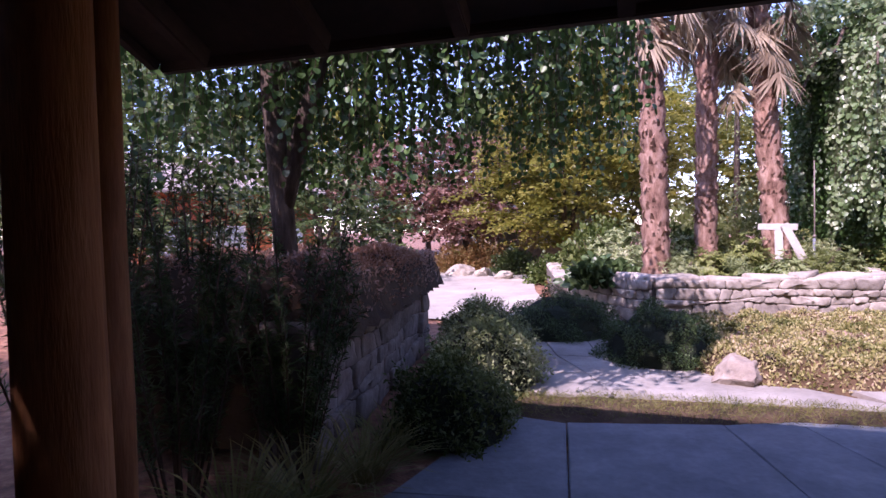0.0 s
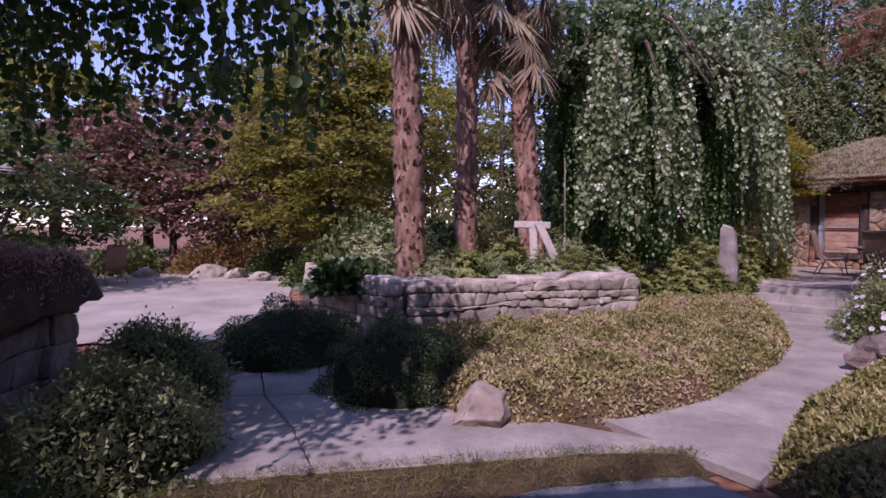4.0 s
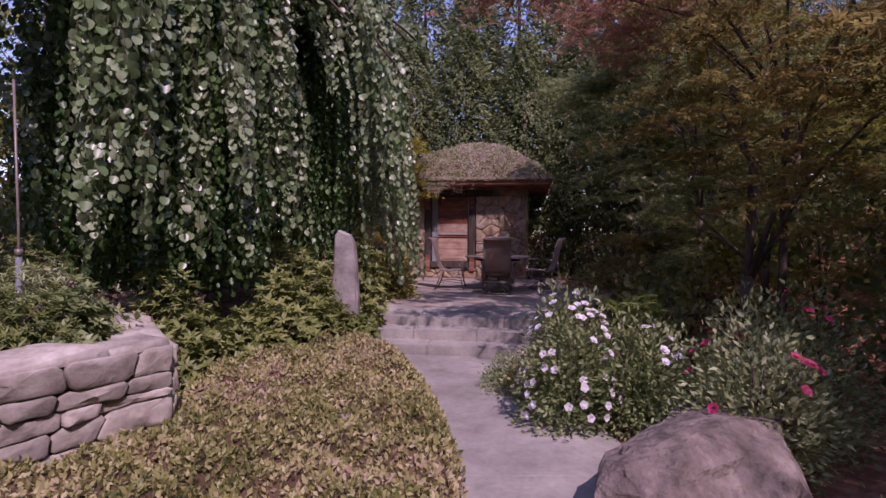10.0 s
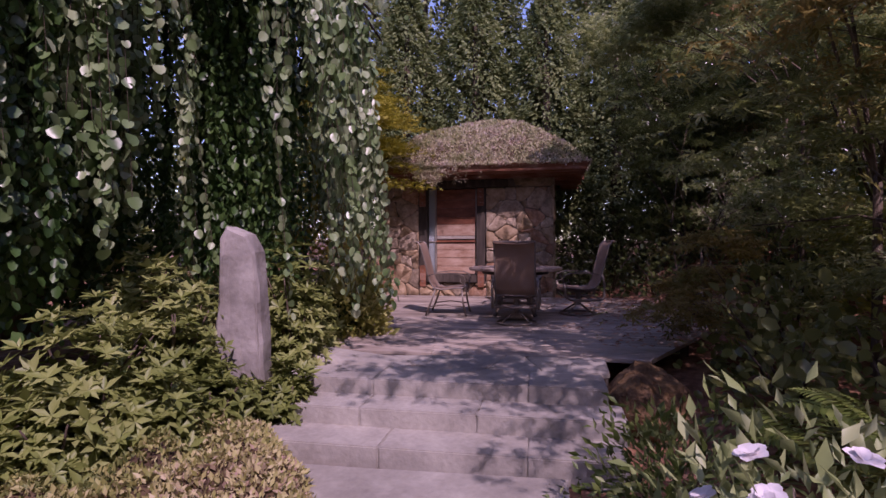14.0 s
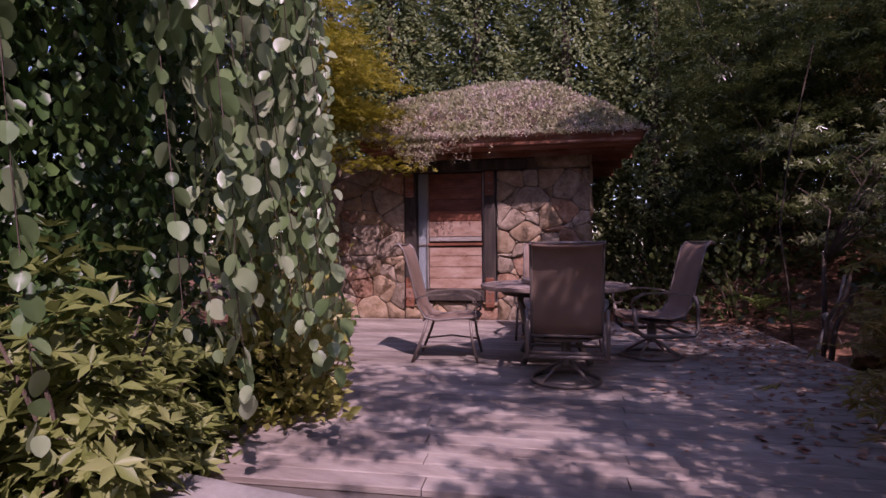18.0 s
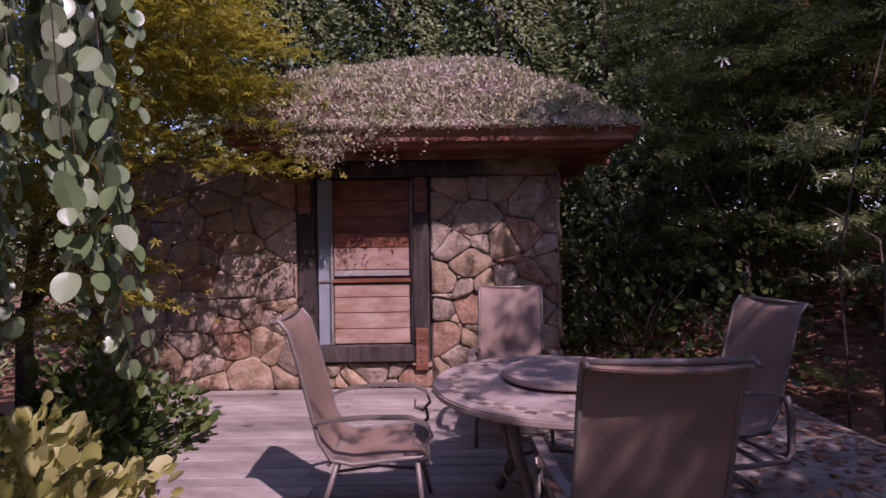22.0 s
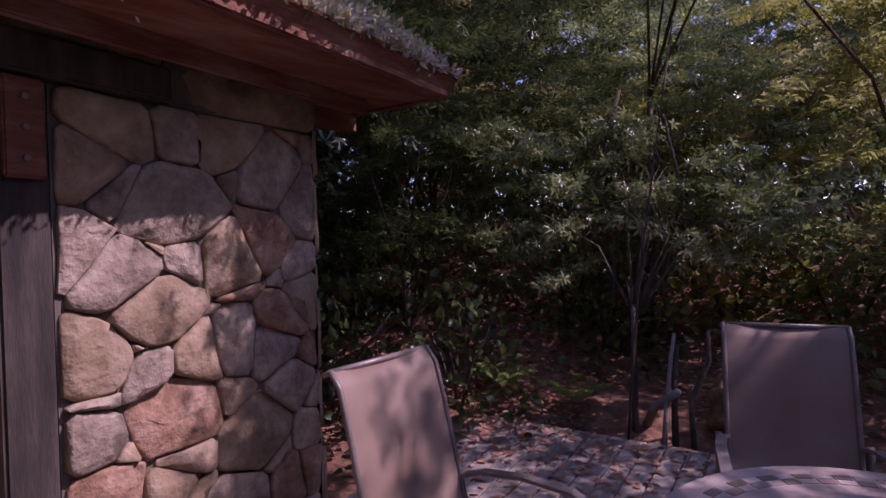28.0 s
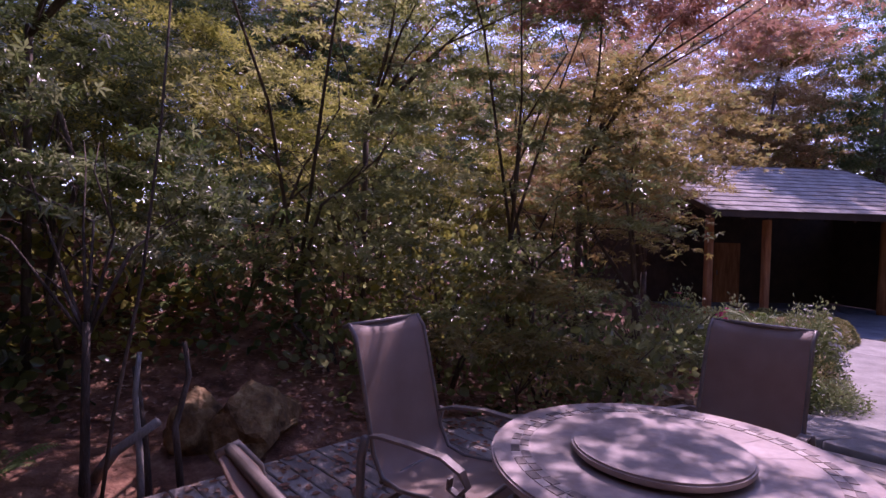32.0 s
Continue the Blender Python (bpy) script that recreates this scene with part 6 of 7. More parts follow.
# rocks
rock("boulder", (7.05, 3.05, 0.12), (1.35, 0.55, 0.46), M_boulder_d, 6, -24, 0.5, cuts=16, deep=0.45, label="large angular grey-brown boulder beside the path", category="boulder")
rock("rock", (1.38, 3.93, 0.06), (0.42, 0.28, 0.3), M_boulder, 8, 20, 0.3, cuts=14, deep=0.5, label="pale squat rock at the bed's edge", category="rock")
def standing_stone():
    g = random.Random(4)
    outline = [(-0.2, 0), (-0.21, 0.5), (-0.19, 1.0), (-0.175, 1.5), (-0.13, 1.6), (0.03, 1.54), (0.1, 1.40), (0.15, 1.0), (0.2, 0.5), (0.22, 0)]
    bm = bmesh.new()
    rings = []
    for y, k in ((-0.13, 0.9), (-0.10, 1.0), (0.10, 1.0), (0.13, 0.9)):
        rings.append([bm.verts.new((x * k, y + g.uniform(-0.012, 0.012), max(0, z * (0.985 if k < 1 else 1.0)) - 0.35)) for x, z in outline])
    n = len(outline)
    for a, b in zip(rings, rings[1:]):
        for i in range(n):
            bm.faces.new((a[i], a[(i + 1) % n], b[(i + 1) % n], b[i]))
    bm.faces.new(rings[0][::-1])
    bm.faces.new(rings[-1])
    bmesh.ops.triangulate(bm, faces=bm.faces[:])
    bmesh.ops.subdivide_edges(bm, edges=bm.edges[:], cuts=2, use_grid_fill=True)
    for v in bm.verts:
        v.co += Vector((0, 1, 0)) * 0.03 * noise.fractal(v.co * 3.1, 1.0, 2.0, 4) + Vector((1, 0, 0)) * 0.02 * noise.noise(v.co * 4)
    bmesh.ops.recalc_face_normals(bm, faces=bm.faces[:])
    ob = part("standing_stone", bm, M_pale_rock)
    ob.matrix_basis = pose(9.47, 7.84, 0.42, 0, 2, -62)
    return tagged(ob, "upright pale standing stone slab beside the steps", "standing stone")


standing_stone()
rock("rock", (6.3, 5.45, 0.2), (0.2, 0.13, 0.15), M_boulder, 9, 30, 0.3, cuts=12, deep=0.5, label="small pale rock among the groundcover", category="rock")
rock("mossy_rock", (15.24, 4.34, 0.52), (0.42, 0.34, 0.37), M_moss, 14, 0, 0.5, cuts=14, deep=0.5, label="yellow mossy rock beside the deck", category="rock")
rock("mossy_rock", (15.68, 4.3, 0.55), (0.2, 0.18, 0.26), M_moss, 15, 0, 0.5, label="small mossy rock beside the deck", category="rock")
rock("deck_rock", (11.16, 4.94, 0.16), (0.56, 0.44, 0.5), M_rust_rock, 16, 0, 0.5, cuts=12, deep=0.55, label="rusty mossy rock beside the landing", category="rock")

# ---- trees ----
tree("yellow_maple", (14.5, 11.9, 0.2), 0.08, [(14.8, 10.4, 3.7, 0.95, 0.9, 0.8), (15.3, 11.3, 4.3, 1.3, 1.2, 1.1), (14.4, 10.9, 2.9, 0.8, 0.7, 0.55), (15.0, 9.8, 2.62, 0.4, 0.4, 0.07), (15.0, 10.1, 3.15, 0.45, 0.4, 0.3), (14.1, 11.0, 1.9, 0.7, 0.6, 0.7)], 14000, L_yellow, 0.075, PALMATE, 201, 0.2, None, 0.3, label="golden Japanese maple leaning over the hut's roof")
tree("path_maple", (9.6, 2.7, 0), 0.075, [(9.4, 3.1, 3.8, 1.6, 0.8, 0.8), (8.4, 2.0, 4.0, 1.8, 1.3, 1.5), (10.6, 3.0, 3.4, 1.4, 1.0, 1.2), (9.5, 1.6, 2.4, 1.6, 1.4, 1.6)], 6800, L_path, 0.1, PALMATE, 202, 0.24, None, 0.35, label="reddish Japanese maple spreading over the path")
# Crown added where its dapples land on the deck; some leaves show
tree("canopy_maple", (10.4, 2.3, 0), 0.05, [(8.9, 3.9, 5.0, 1.3, 1.0, 0.35), (10.0, 4.4, 5.2, 1.1, 0.9, 0.35), (9.8, 3.2, 5.2, 0.9, 0.8, 0.4), (8.0, 3.2, 5.2, 0.9, 0.7, 0.5), (9.7, 5.2, 4.9, 1.0, 0.8, 0.4), (11.7, 4.7, 5.1, 0.8, 0.7, 0.3), (10.2, 3.6, 5.4, 0.9, 0.7, 0.3), (10.8, 4.0, 5.0, 0.8, 0.5, 0.3)], 2700, L_ember, 0.125, PALMATE, 216, 0.27, None, 0.1, fork=3.2, limbs=6, label="thin maple whose leaves dapple the deck")
# Added to shade the deck's far edge; its crown is mostly above view
tree("canopy_maple", (13.6, 1.8, 0.3), 0.045, [(13.6, 3.2, 5.0, 1.1, 0.9, 0.4), (12.3, 2.8, 5.0, 1.2, 0.8, 0.4), (13.0, 4.1, 5.3, 0.7, 0.6, 0.3), (11.4, 3.1, 5.0, 0.8, 0.7, 0.4)], 1500, L_dark, 0.125, PALMATE, 217, 0.27, None, 0.1, fork=3.2, limbs=6, label="thin maple added to shade the leafy edge of the deck")
tree("orange_maple", (12.2, 3.2, 0.1), 0.042, [(12.0, 3.9, 4.7, 1.0, 0.6, 0.6), (12.9, 4.7, 5.3, 1.1, 0.7, 0.6), (13.6, 4.2, 6.2, 1.3, 0.9, 0.7), (11.0, 2.9, 5.6, 1.2, 0.9, 0.7)], 4200, L_ember, 0.095, PALMATE, 213, 0.24, None, 0.35, fork=2.0, label="orange-tinted maple arching over the path")
tree("amber_maple", (12.9, 4.45, 0.1), 0.018, [(12.9, 4.7, 1.0, 0.55, 0.36, 0.16), (12.2, 4.75, 0.8, 0.5, 0.36, 0.16), (13.6, 4.5, 1.1, 0.5, 0.34, 0.18), (12.5, 4.4, 1.5, 0.6, 0.4, 0.2)], 1100, L_path, 0.1, PALMATE, 221, 0.14, None, 0.2, fork=0.5, label="low amber-tinted maple spreading over the deck's edge")
tree("dark_maple", (11.3, 2.4, 0), 0.06, [(11.2, 3.2, 2.4, 1.5, 1.3, 1.7), (12.6, 3.0, 2.6, 1.6, 1.4, 1.9), (11.9, 2.6, 4.4, 2.2, 1.7, 1.5), (12.4, 3.9, 1.4, 1.2, 0.7, 0.9)], 4200, L_dark, 0.105, PALMATE, 203, 0.24, None, 0.35, label="dark green maple beside the deck")
tree("dark_maple", (14.6, 2.6, 0.3), 0.05, [(13.4, 3.2, 2.4, 1.2, 0.9, 1.5), (15.9, 2.5, 1.7, 1.3, 0.9, 0.9), (14.4, 4.1, 5.0, 1.6, 1.0, 0.8), (15.9, 4.5, 5.0, 1.4, 1.0, 0.8), (17.0, 5.2, 5.2, 1.2, 0.9, 0.8)], 2700, L_dark, 0.105, PALMATE, 204, 0.24, None, 0.35, label="dark green maple beside the deck")
tree("dark_maple", (18.9, 5.2, 0.4), 0.05, [(18.6, 5.6, 2.8, 1.3, 1.3, 2.0), (19.4, 4.4, 3.4, 1.8, 1.6, 2.4), (18.4, 4.0, 4.8, 1.9, 1.7, 1.6), (17.9, 6.2, 4.6, 0.9, 0.9, 1.2)], 9000, L_deep, 0.115, STAR, 205, 0.24, None, 0.35, label="maple in the shade behind the hut, shade put into its leaves")
tree("dark_maple", (20.6, 3.4, 0.6), 0.07, [(20.4, 4.2, 3.6, 1.7, 1.6, 2.4), (21.0, 2.6, 4.6, 1.8, 1.7, 2.2), (20.2, 5.8, 5.2, 1.5, 1.5, 1.9), (19.2, 3.2, 6.4, 1.9, 1.6, 1.3)], 9000, L_deep, 0.13, STAR, 219, 0.26, None, 0.35, fork=1.8, label="maple in the shade behind the hut, shade put into its leaves")
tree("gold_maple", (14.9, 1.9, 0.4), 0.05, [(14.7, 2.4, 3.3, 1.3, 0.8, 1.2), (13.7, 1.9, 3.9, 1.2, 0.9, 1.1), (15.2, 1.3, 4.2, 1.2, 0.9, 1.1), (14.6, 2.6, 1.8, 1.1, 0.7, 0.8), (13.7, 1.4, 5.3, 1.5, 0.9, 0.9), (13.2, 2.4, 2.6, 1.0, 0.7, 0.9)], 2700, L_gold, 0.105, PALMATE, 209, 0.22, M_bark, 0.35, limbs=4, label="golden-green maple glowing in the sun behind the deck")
tree("dark_maple", (16.9, 2.3, 0.7), 0.045, [(16.7, 2.4, 3.0, 1.4, 1.1, 1.4), (16.4, 0.7, 4.4, 1.6, 1.2, 1.3), (17.8, 2.2, 4.0, 1.4, 1.2, 1.4)], 4600, L_deep, 0.11, STAR, 206, 0.22, None, 0.35, label="maple on the wooded bank with shade put into its leaves")
tree("olive_maple", (13.2, 0.4, 0.3), 0.055, [(13.0, 0.4, 3.0, 1.9, 1.5, 1.4), (14.8, -0.2, 3.4, 1.8, 1.4, 1.4), (11.4, 0.6, 4.0, 1.7, 1.4, 1.5), (16.6, -0.4, 4.0, 1.7, 1.4, 1.5)], 3600, L_olive, 0.11, STAR, 207, 0.24, None, 0.35, label="sunlit olive maple behind the deck")
# Added crown above view that shades the right part of the hut wall
tree("dark_maple", (16.9, 3.3, 0.6), 0.035, [(14.65, 5.4, 4.8, 0.9, 0.36, 0.25), (14.2, 4.7, 5.3, 0.9, 0.5, 0.3), (15.3, 5.1, 5.0, 0.8, 0.6, 0.3), (14.95, 5.95, 4.5, 0.45, 0.35, 0.22), (15.25, 6.25, 4.9, 0.35, 0.35, 0.22)], 4000, L_dark, 0.09, PALMATE, 211, 0.22, None, 0.2, fork=3.0, limbs=5, label="slim maple added with its crown above view to shade the hut wall")
tree("sunlit_maple", (16.3, 4.75, 0.3), 0.028, [(16.2, 4.05, 2.5, 0.8, 0.6, 0.7), (16.8, 4.25, 1.9, 0.9, 0.6, 0.7), (16.9, 3.7, 2.9, 1.0, 0.7, 0.8), (15.7, 3.6, 2.1, 0.7, 0.5, 0.6), (17.6, 4.6, 2.4, 0.8, 0.7, 0.9)], 2300, L_gloss, 0.105, PALMATE, 218, 0.18, None, 0.3, fork=1.1, limbs=9, up=0.7, label="small maple with glossy leaves catching the sun")
tree("red_maple", (4.6, -1.9, 0), 0.09, [(4.5, -1.4, 4.4, 1.8, 1.5, 1.5), (2.8, -2.7, 6.3, 1.8, 1.4, 1.3), (5.8, -1.8, 3.4, 1.5, 1.4, 1.5), (5.4, -1.8, 6.4, 1.8, 1.5, 1.3)], 9000, L_red, 0.12, STAR, 212, 0.25, None, 0.35, label="reddish maple beside the lodge roof")
tree("red_maple", (8.3, 0.2, 0), 0.1, [(8.2, 0.2, 3.4, 1.9, 1.5, 1.7), (9.8, -0.3, 4.8, 2.0, 1.6, 1.5), (7.0, 0.0, 3.4, 1.4, 1.3, 1.3)], 4600, L_red, 0.12, STAR, 208, 0.25, None, 0.35, label="reddish maple between the lodge and the deck")
UNDER = ((12.3, 4.0, 0.2, 0.7, 0.9), (13.3, 3.7, 0.2, 0.8, 1.1), (14.3, 3.4, 0.3, 0.7, 1.0), (17.6, 5.6, 0.3, 0.8, 1.1), (18.2, 6.6, 0.3, 0.9, 1.3), (17.2, 3.6, 0.6, 0.8, 1.0), (10.2, 3.4, 0.1, 0.8, 1.1), (11.1, 3.9, 0.1, 0.6, 0.8),
         (12.8, 2.6, 0.5, 1.0, 1.6), (14.0, 2.2, 0.7, 1.0, 1.7), (15.3, 2.6, 0.8, 1.0, 1.5), (16.4, 2.6, 0.9, 1.0, 1.6), (18.0, 3.4, 0.9, 1.1, 1.7), (19.2, 5.0, 0.8, 1.2, 1.9), (19.6, 6.8, 0.5, 1.2, 2.0), (13.2, 0.9, 1.2, 1.2, 1.8), (15.4, 0.8, 1.5, 1.3, 1.8), (17.6, 1.2, 1.6, 1.3, 1.9), (11.2, 1.8, 0.4, 1.1, 1.9), (9.6, 1.0, 0.1, 1.2, 1.8), (19.8, 2.6, 1.6, 1.4, 2.0), (11.8, 0.0, 1.0, 1.4, 2.0))
for i, (x, y, z, r, h) in enumerate(UNDER):
    # shrubs beyond x 16.5 get L_deep, with its shade in the leaves
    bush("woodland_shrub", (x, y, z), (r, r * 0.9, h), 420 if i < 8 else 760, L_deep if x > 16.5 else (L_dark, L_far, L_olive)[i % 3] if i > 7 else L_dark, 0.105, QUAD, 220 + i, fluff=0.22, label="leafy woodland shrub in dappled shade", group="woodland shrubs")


def fallen_leaves(name, n, spot, label, seed):
    g = np.random.default_rng(seed)
    p = spot(g, n)
    t = strew(name, QUAD, p, np.concatenate([random_dirs(len(p), 0, seed)[:, :2], np.zeros((len(p), 1))], 1), random_dirs(len(p), 3.0, seed + 1), g.uniform(0.03, 0.07, len(p)), L_litter)
    return tagged(t, label, "fallen leaves", "", "stuff")


def ground_level(x, y):
    bank = np.clip((x - 11) / 4, 0, 1) * np.clip((4.6 - y) / 5, 0, 1)
    bank = np.maximum(bank, np.clip((x - 16.2) / 6, 0, 1) * np.clip((7.5 - y) / 3, 0, 1))
    return -0.06 + bank * 2.2 + 0.25 * np.clip((x - 10.5) / 2, 0, 1)


def bank_spots(g, n):
    x, y = g.uniform(11.5, 21, n), g.uniform(1.5, 7.3, n)
    k = ((x - 16.8) * -0.3 + (y - 7.45) * 0.954 < -1.95) | (x > 17.6)
    x, y = x[k], y[k]
    return np.stack([x, y, ground_level(x, y) + 0.03 + g.uniform(0, 0.03, len(x))], 1)


def deck_spots(g, n):
    s, m = -1.9 + np.abs(g.normal(0, 0.75, n)), 0.1 + 4.9 * g.random(n) ** 1.5
    p = np.array([tuple(hut(a, b, DECK + 0.008)) for a, b in zip(s, m)])
    return p


fallen_leaves("bank_litter", 17000, bank_spots, "red-brown dry leaves covering the wooded bank", 701)
fallen_leaves("deck_litter", 1500, deck_spots, "dry leaves blown over the deck's edge", 702)
for i, (pts, r, mat) in enumerate((([(16.2, 5.05, 0.2), (16.12, 5.1, 0.9), (15.98, 5.2, 1.7), (15.9, 5.1, 2.6), (15.85, 4.9, 3.6)], 0.012, M_bark), ([(15.98, 4.9, 0.2), (16.0, 4.8, 0.55), (16.04, 4.65, 0.9), (16.02, 4.61, 1.17)], 0.024, M_birch), ([(15.95, 4.75, 0.2), (15.98, 4.7, 0.6), (16.02, 4.6, 0.85), (16.05, 4.5, 1.05)], 0.03, M_bark), ([(15.75, 4.85, 0.2), (15.8, 4.8, 0.7), (15.72, 4.65, 1.0), (15.75, 4.6, 1.22)], 0.024, M_bark), ([(16.3, 4.6, 0.3), (16.15, 4.7, 0.55), (15.9, 4.8, 0.75)], 0.04, M_birch), ([(17.3, 3.7, 0.6), (17.15, 3.65, 1.6), (17.4, 3.6, 2.6), (17.15, 3.5, 3.6)], 0.03, M_bark), ([(16.6, 3.4, 0.6), (16.75, 3.4, 1.5), (16.55, 3.3, 2.4), (16.8, 3.2, 3.3)], 0.028, M_bark))):
    tagged(tube("sapling_trunk", pts, [r * (1 - 0.12 * k) for k in range(len(pts))], mat, None, 8), "slender crooked sapling trunk on the leafy bank", "tree trunk", "sapling trunks")


def conifer(at, h, r, n, seed, leaf=None, kind="", spray=0.2):
    g = np.random.default_rng(seed)
    t = tagged(new("conifer"), "tall green conifer with drooping flat sprays", "conifer", "conifers behind the hut", kind)
    tube("trunk", [(at[0], at[1], at[2] - 0.1), (at[0], at[1], at[2] + h * 0.5), (at[0], at[1], at[2] + h)], [0.2, 0.13, 0.03], M_bark, t, 7)
    u = g.random(n) ** 0.8
    a = g.uniform(0, 2 * math.pi, n)
    arm = np.floor(a * 4 + u * 30)
    rr = r * (1 - u ** 1.6 * 0.9) * (0.45 + 0.55 * g.random(n) ** 0.5) * (1 + 0.18 * np.sin(arm * 2.3))
    z = at[2] + 0.2 + h * u - 0.18 * rr + 0.1 * np.sin(arm)
    p = np.stack([at[0] + np.cos(a) * rr, at[1] + np.sin(a) * rr, z], 1)
    tip = np.stack([np.cos(a), np.sin(a), -0.45 + g.normal(0, 0.25, n)], 1) + g.normal(0, 0.35, (n, 3))
    face_out = np.stack([np.cos(a) * 0.7, np.sin(a) * 0.7, 0 * a + 0.9], 1) + g.normal(0, 0.35, (n, 3))
    tagged(strew("sprays", leaf_oval(0.5), p, tip, face_out, g.uniform(0.5, 1.2, n) * spray, leaf or L_conifer, t), kind="stuff")


for i, (x, y, h) in enumerate(((19.6, 14.4, 10.5), (20.7, 12.6, 11), (21.3, 11.0, 10.5), (21.9, 9.4, 11.5), (22.4, 7.8, 10.5), (18.2, 15.6, 10), (23.0, 6.0, 11.5), (16.6, 16.2, 10), (23.6, 12.0, 13), (24.4, 8.6, 13), (22.2, 15.0, 13))):
    conifer((x, y, 0), h, 2.9, 9000, 300 + i)
for i, (x, y, h) in enumerate(((20.0, 10.6, 8.5), (20.4, 8.7, 8.0), (19.3, 12.4, 8.5), (20.9, 7.0, 8.5), (21.6, 5.2, 9.0))):
    conifer((x, y, 0), h, 2.0, 17000, 340 + i, spray=0.13)

for i, (x, y, h, lf) in enumerate(((19.5, 1.5, 5.5, 0), (21.5, 3.6, 7, 1), (17.6, -0.6, 4.5, 2), (15.2, -1.6, 4.5, 2), (12.6, -2.2, 4.5, 1), (10.4, -2.0, 4.0, 2), (20.5, -1.5, 6, 1), (7.4, -2.4, 4.5, 3), (9.5, -4.5, 7, 1), (5.0, -5.5, 8, 3), (12.5, -6.0, 9, 1), (16.0, -5.5, 9, 1), (20.0, -4.5, 9, 0), (1.5, -8.5, 9, 2), (23.5, 0.5, 9, 1))):
    zb = 1.6 if x > 15 else 0.6
    tree("woodland_maple", (x, y, zb - 1.2), 0.065, [(x, y, zb + h * 0.28, 1.7, 1.5, h * 0.3), (x + 0.9, y + 0.5, zb + h * 0.5, 1.7, 1.5, h * 0.25), (x - 0.8, y + 0.2, zb + h * 0.62, 1.9, 1.6, h * 0.24)], 4200, (L_dark, L_far, L_olive, L_red)[lf], 0.15, STAR, 260 + i, 0.3, None, 0.35, fork=h * 0.2, label="leafy maple in the woods beside the deck", category="tree")

for i, (x, y, h) in enumerate(((-6.6, -6.2, 14), (-10.0, -3.4, 13), (-15, -4, 17), (-13, -8, 17), (-11, -11.5, 18), (-7.5, -13, 18), (-3, -12, 15), (0.5, -11, 14), (4, -11.5, 13), (8.5, -10.5, 12), (11, -9.5, 16), (15.2, -9.5, 16), (13, -11, 13), (17.5, -10.5, 13), (22, -8.5, 13), (26, -4.5, 13), (28, 1, 14), (27.5, 5.5, 14), (24.2, 3.4, 11), (24.6, -1.6, 11))):
    tree("tall_maple", (x, y, 0), 0.2, [(x, y, h * 0.3, 2.6, 2.4, h * 0.24), (x + 1.2, y + 0.6, h * 0.55, 2.6, 2.4, h * 0.25), (x - 1.2, y - 0.4, h * 0.6, 2.6, 2.4, h * 0.25), (x, y, h * 0.82, 2.2, 2.0, h * 0.17)], 9000, (L_red, L_far, L_olive)[i % 3], 0.24, STAR, 280 + i, 0.5, fork=h * 0.25, label="tall leafy maple closing the view behind the lodge")

# trees beyond the court
tree("olive_maple", (3.2, 17.0, 0), 0.16, [(3.0, 16.6, 3.6, 2.4, 2.0, 1.5), (1.7, 17.2, 4.6, 1.7, 1.6, 1.4), (3.6, 17.0, 6.2, 1.9, 1.7, 1.5), (5.4, 16.8, 5.0, 2.0, 1.7, 1.9), (2.4, 17.0, 5.8, 1.5, 1.5, 1.2), (2.8, 16.4, 2.1, 2.1, 1.4, 1.2), (4.6, 17.4, 7.4, 2.1, 1.9, 1.7), (0.9, 18.0, 2.8, 1.4, 1.2, 1.2)], 25000, L_olive, 0.15, QUAD, 231, 0.4, label="broad olive-green maple beyond the court")
tree("red_maple", (-1.5, 23, 0), 0.16, [(-1.5, 22.6, 4.2, 3.0, 2.2, 2.3), (1.2, 24, 4.2, 2.4, 1.8, 2.4), (-4.6, 24, 3.8, 2.4, 1.8, 2.2), (0.0, 21.5, 2.2, 2.0, 1.4, 1.2)], 13000, L_dusk, 0.2, QUAD, 232, 0.45, label="dusky red maple beyond the court")
tree("green_tree", (6.2, 19.6, 0), 0.14, [(6.0, 19.4, 2.4, 1.6, 1.4, 1.6), (7.0, 20.0, 4.6, 1.7, 1.5, 1.6), (8.4, 20.4, 5.8, 1.6, 1.5, 1.6)], 7000, L_olive, 0.16, QUAD, 236, 0.4, label="olive-green tree beyond the raised bed")
tree("green_tree", (0.6, 27, 0), 0.2, [(0.4, 26.8, 4.0, 3.0, 2.2, 2.6), (3.6, 27.4, 3.6, 2.6, 2.0, 2.6), (7.0, 27.6, 4.6, 2.6, 2.2, 3.2), (2.0, 27.6, 7.2, 3.0, 2.4, 2.2)], 9000, L_far, 0.3, QUAD, 235, 0.5, label="broad green tree before the far building")
tree("green_tree", (-5.0, 15.5, 0), 0.14, [(-5.0, 15.4, 2.6, 1.9, 1.6, 2.0), (-6.8, 16.4, 3.6, 1.8, 1.6, 1.9), (-3.8, 17.5, 2.0, 1.5, 1.4, 1.3)], 7500, L_far, 0.16, QUAD, 233, 0.4, label="light green garden tree beyond the court")
tree("green_tree", (-7.5, 8.5, 0), 0.14, [(-7.4, 8.6, 3.0, 2.2, 1.8, 2.2), (-6.4, 6.6, 3.2, 1.6, 1.6, 1.7)], 8000, L_far, 0.12, QUAD, 234, 0.35, label="light green garden tree behind the azalea hedge")
conifer((8.6, 32, 0), 21, 3.6, 11000, 241, L_conifer)
conifer((12.5, 30, 0), 19, 3.6, 10000, 242, L_conifer)
conifer((15.5, 27, 0), 18, 3.6, 10000, 243, L_conifer)
g_far = np.random.default_rng(77)
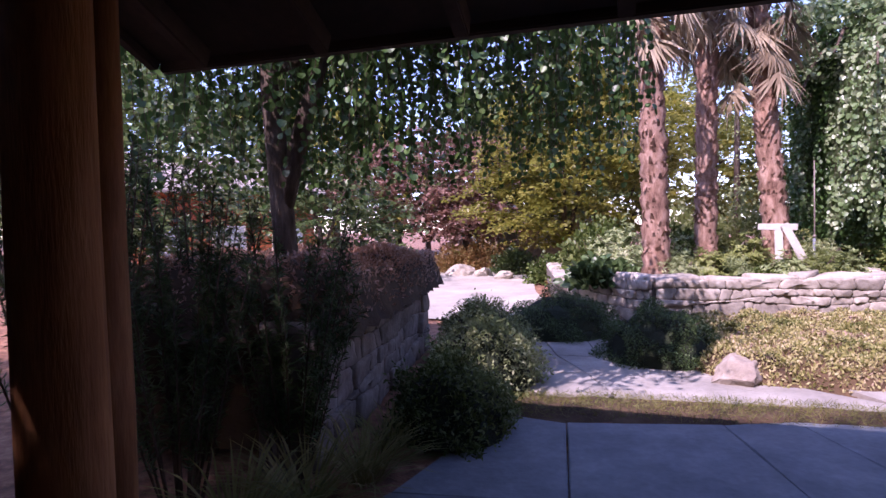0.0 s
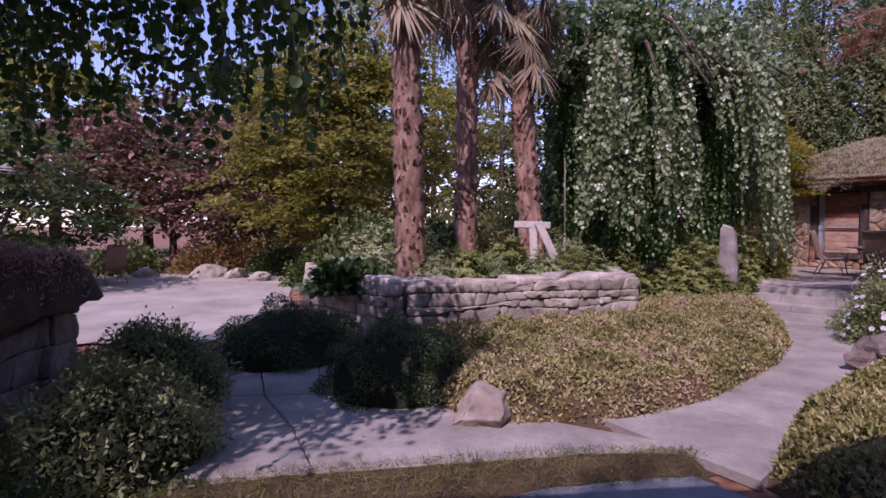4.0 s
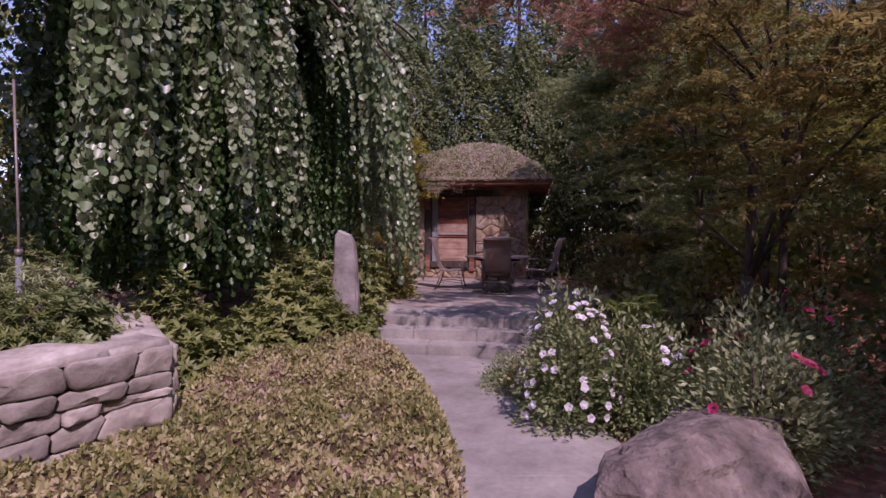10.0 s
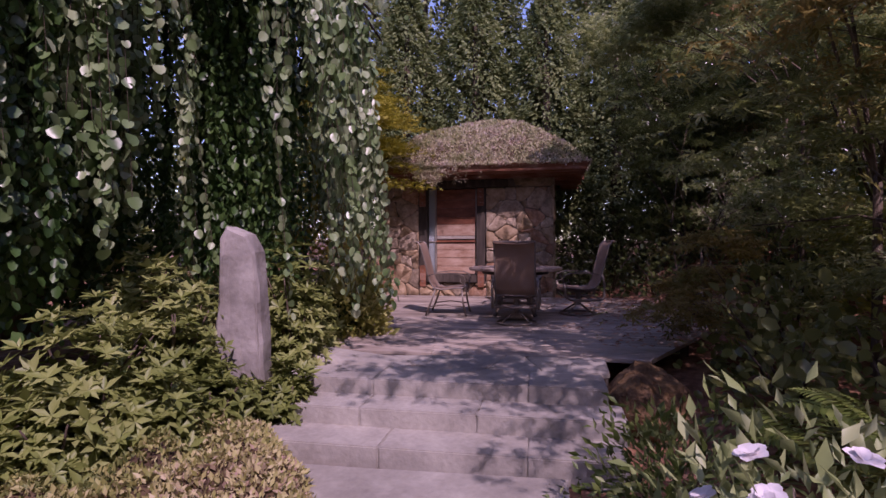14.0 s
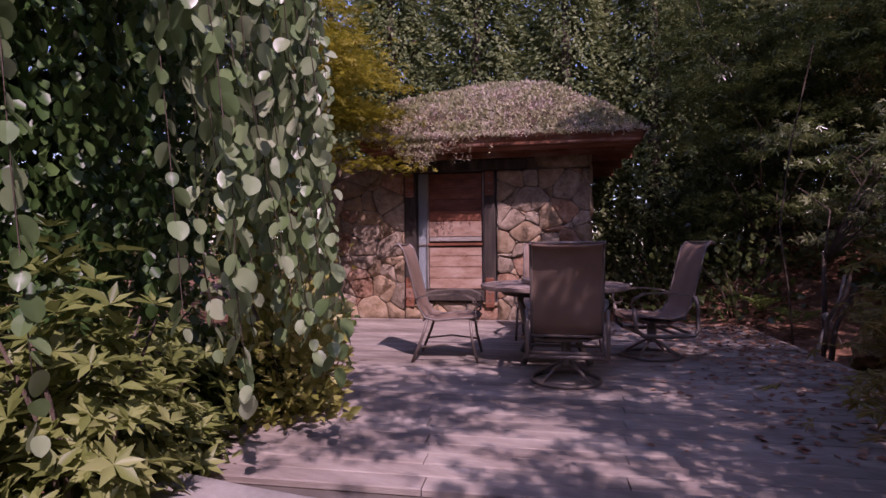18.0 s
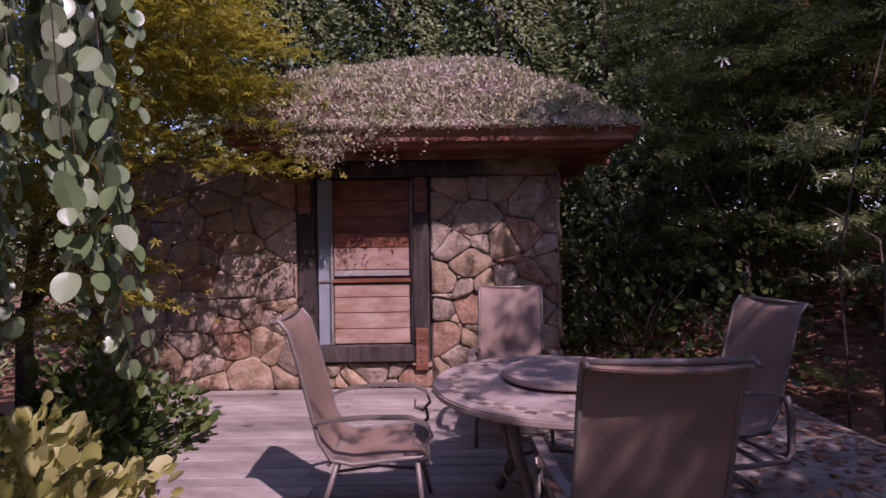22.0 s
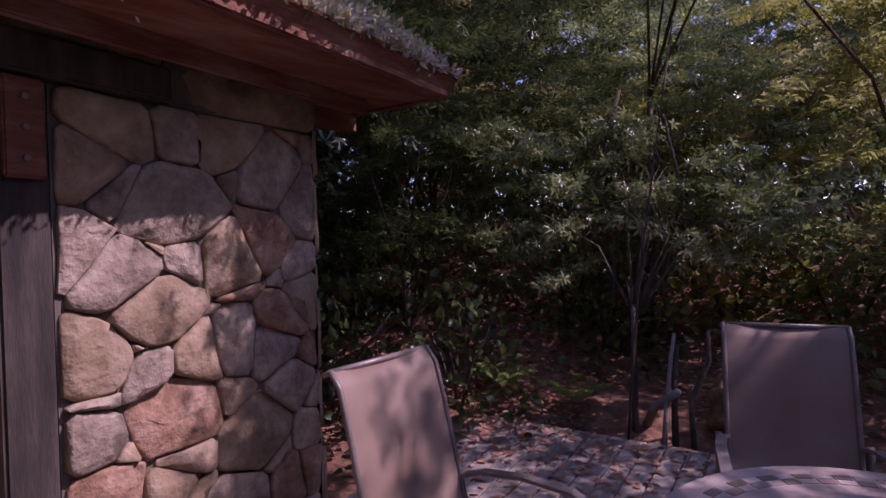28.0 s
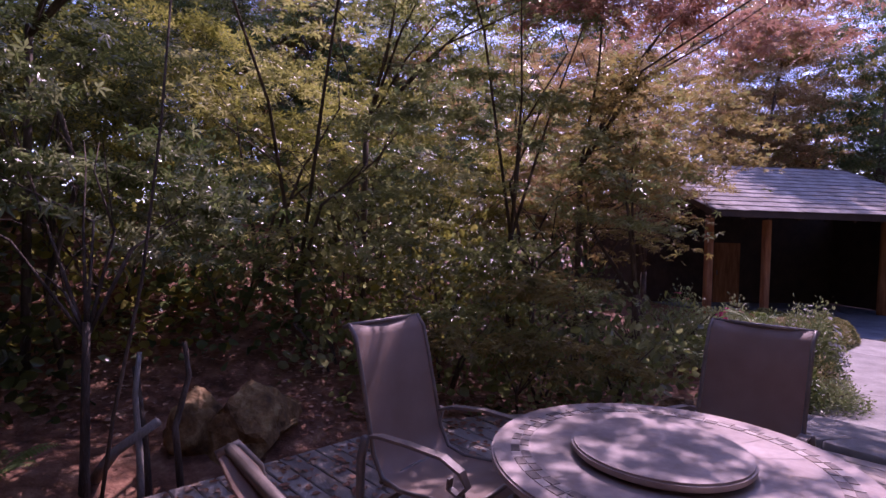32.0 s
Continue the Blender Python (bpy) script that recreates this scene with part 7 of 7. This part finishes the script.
for i in range(46):
    a = 2 * math.pi * i / 46 + g_far.normal(0, 0.05)
    R = g_far.uniform(30, 40)
    x, y = 7 + R * math.cos(a), 6 + R * math.sin(a)
    h = g_far.uniform(12.5, 17) if abs(math.sin((a - 1.75) / 2)) > 0.28 else g_far.uniform(11, 14)
    tree("far_tree", (x, y, 0), 0.3, [(x, y, h * 0.55, 3.6, 3.6, h * 0.45), (x + 2.5, y + 1, h * 0.4, 2.6, 2.6, h * 0.35), (x - 1.5, y - 2.5, h * 0.42, 2.8, 2.8, h * 0.38)], 4200, L_far if i % 3 else L_olive, 0.5, leaf_oval(0.75), 400 + i, 0.8, limbs=3, fork=h * 0.3, label="far garden tree closing the view")
for i, (x, y, s) in enumerate(((5.8, 13.6, 1.2), (7.6, 13.8, 1.4), (10.5, 13.5, 1.5), (13.0, 13.2, 1.5), (2.4, 11.8, 0.9), (3.4, 13.4, 1.0), (4.4, 11.6, 0.9))):
    bush("back_shrub", (x, y, 0.3), (s, s, s * 1.5), 3000, L_shrub if i > 3 else L_dark, 0.12, QUAD, 250 + i, label="large shrub behind the weeping tree", group="back shrubs")


def far_house(at, rz, w, d, h, wall, roofmat, label, rows=1, cols=4):
    f = thing("house", at, rz, label=label, category="house")
    box_part("wall", (w, d, h), (0, 0, h / 2), wall, f, 0, 0)
    pitch = math.degrees(math.atan2(h * 0.45, d / 2 + 0.4))
    ln = math.hypot(h * 0.45, d / 2 + 0.5)
    for s in (-1, 1):
        rf = box_part("roof", (w + 0.8, ln, 0.12), (0, s * (d / 4 + 0.12), h + h * 0.22), roofmat, f, 0, 0.01, -s * pitch)
        box_part("gutter", (w + 0.8, 0.1, 0.14), (0, s * ln / 2, -0.06), M_plank, rf, 0, 0.01)
    for r in range(rows):
        for c in range(cols):
            x = (c + 0.5) * w / cols - w / 2
            win = box_part("window", (w / cols * 0.55, 0.08, 1.1), (x, -d / 2 - 0.02, 0.9 + r * 1.9 + 0.55), M_plank, f, 0, 0.01)
            box_part("pane", (w / cols * 0.48, 0.03, 0.98), (0, -0.04, 0), M_glass, win, 0, 0)
    return f


far_house((-11.5, 21.5, 0), 28, 9, 5, 3.4, M_cedar, M_shingle, "reddish timber house with white gutters behind the trees")
far_house((4.6, 31.5, 0), -6, 9, 5, 2.2, M_hutgrey, M_shingle, "low grey-roofed building beyond the court")
for x, y, rz in ((-3.6, 16.4, -60), (-2.9, 17.6, 30)):
    ch = copy_thing(leg_chair, pose(x, y, -0.02, 0, 0, rz))
    tagged(ch, "metal garden chair on the pale gravel court", "chair", "chairs on the court")
for i, (x, y, s) in enumerate(((-0.4, 18.9, 0.5), (0.4, 18.3, 0.35), (-2.2, 19.8, 0.4), (1.0, 17.0, 0.3))):
    rock("court_rock", (x, y, 0.05), (s * 1.3, s, s * 0.7), M_wallstone, 40 + i, i * 50, 0.4, sub=3, label="pale rock at the edge of the court", category="rock", group="court rocks")
for i, (x, y, s) in enumerate(((-0.5, 20.5, 1.0), (1.8, 19.2, 0.9), (-2.8, 21, 1.1), (0.6, 20.8, 1.2), (-5.5, 20.5, 1.3), (2.2, 15.2, 0.8), (2.6, 14.0, 0.7))):
    bush("court_shrub", (x, y, 0), (s, s, s), 1800, (L_red, L_far, L_shrub)[i % 3], 0.12, QUAD, 720 + i, label="rounded shrub at the edge of the court", group="court shrubs")
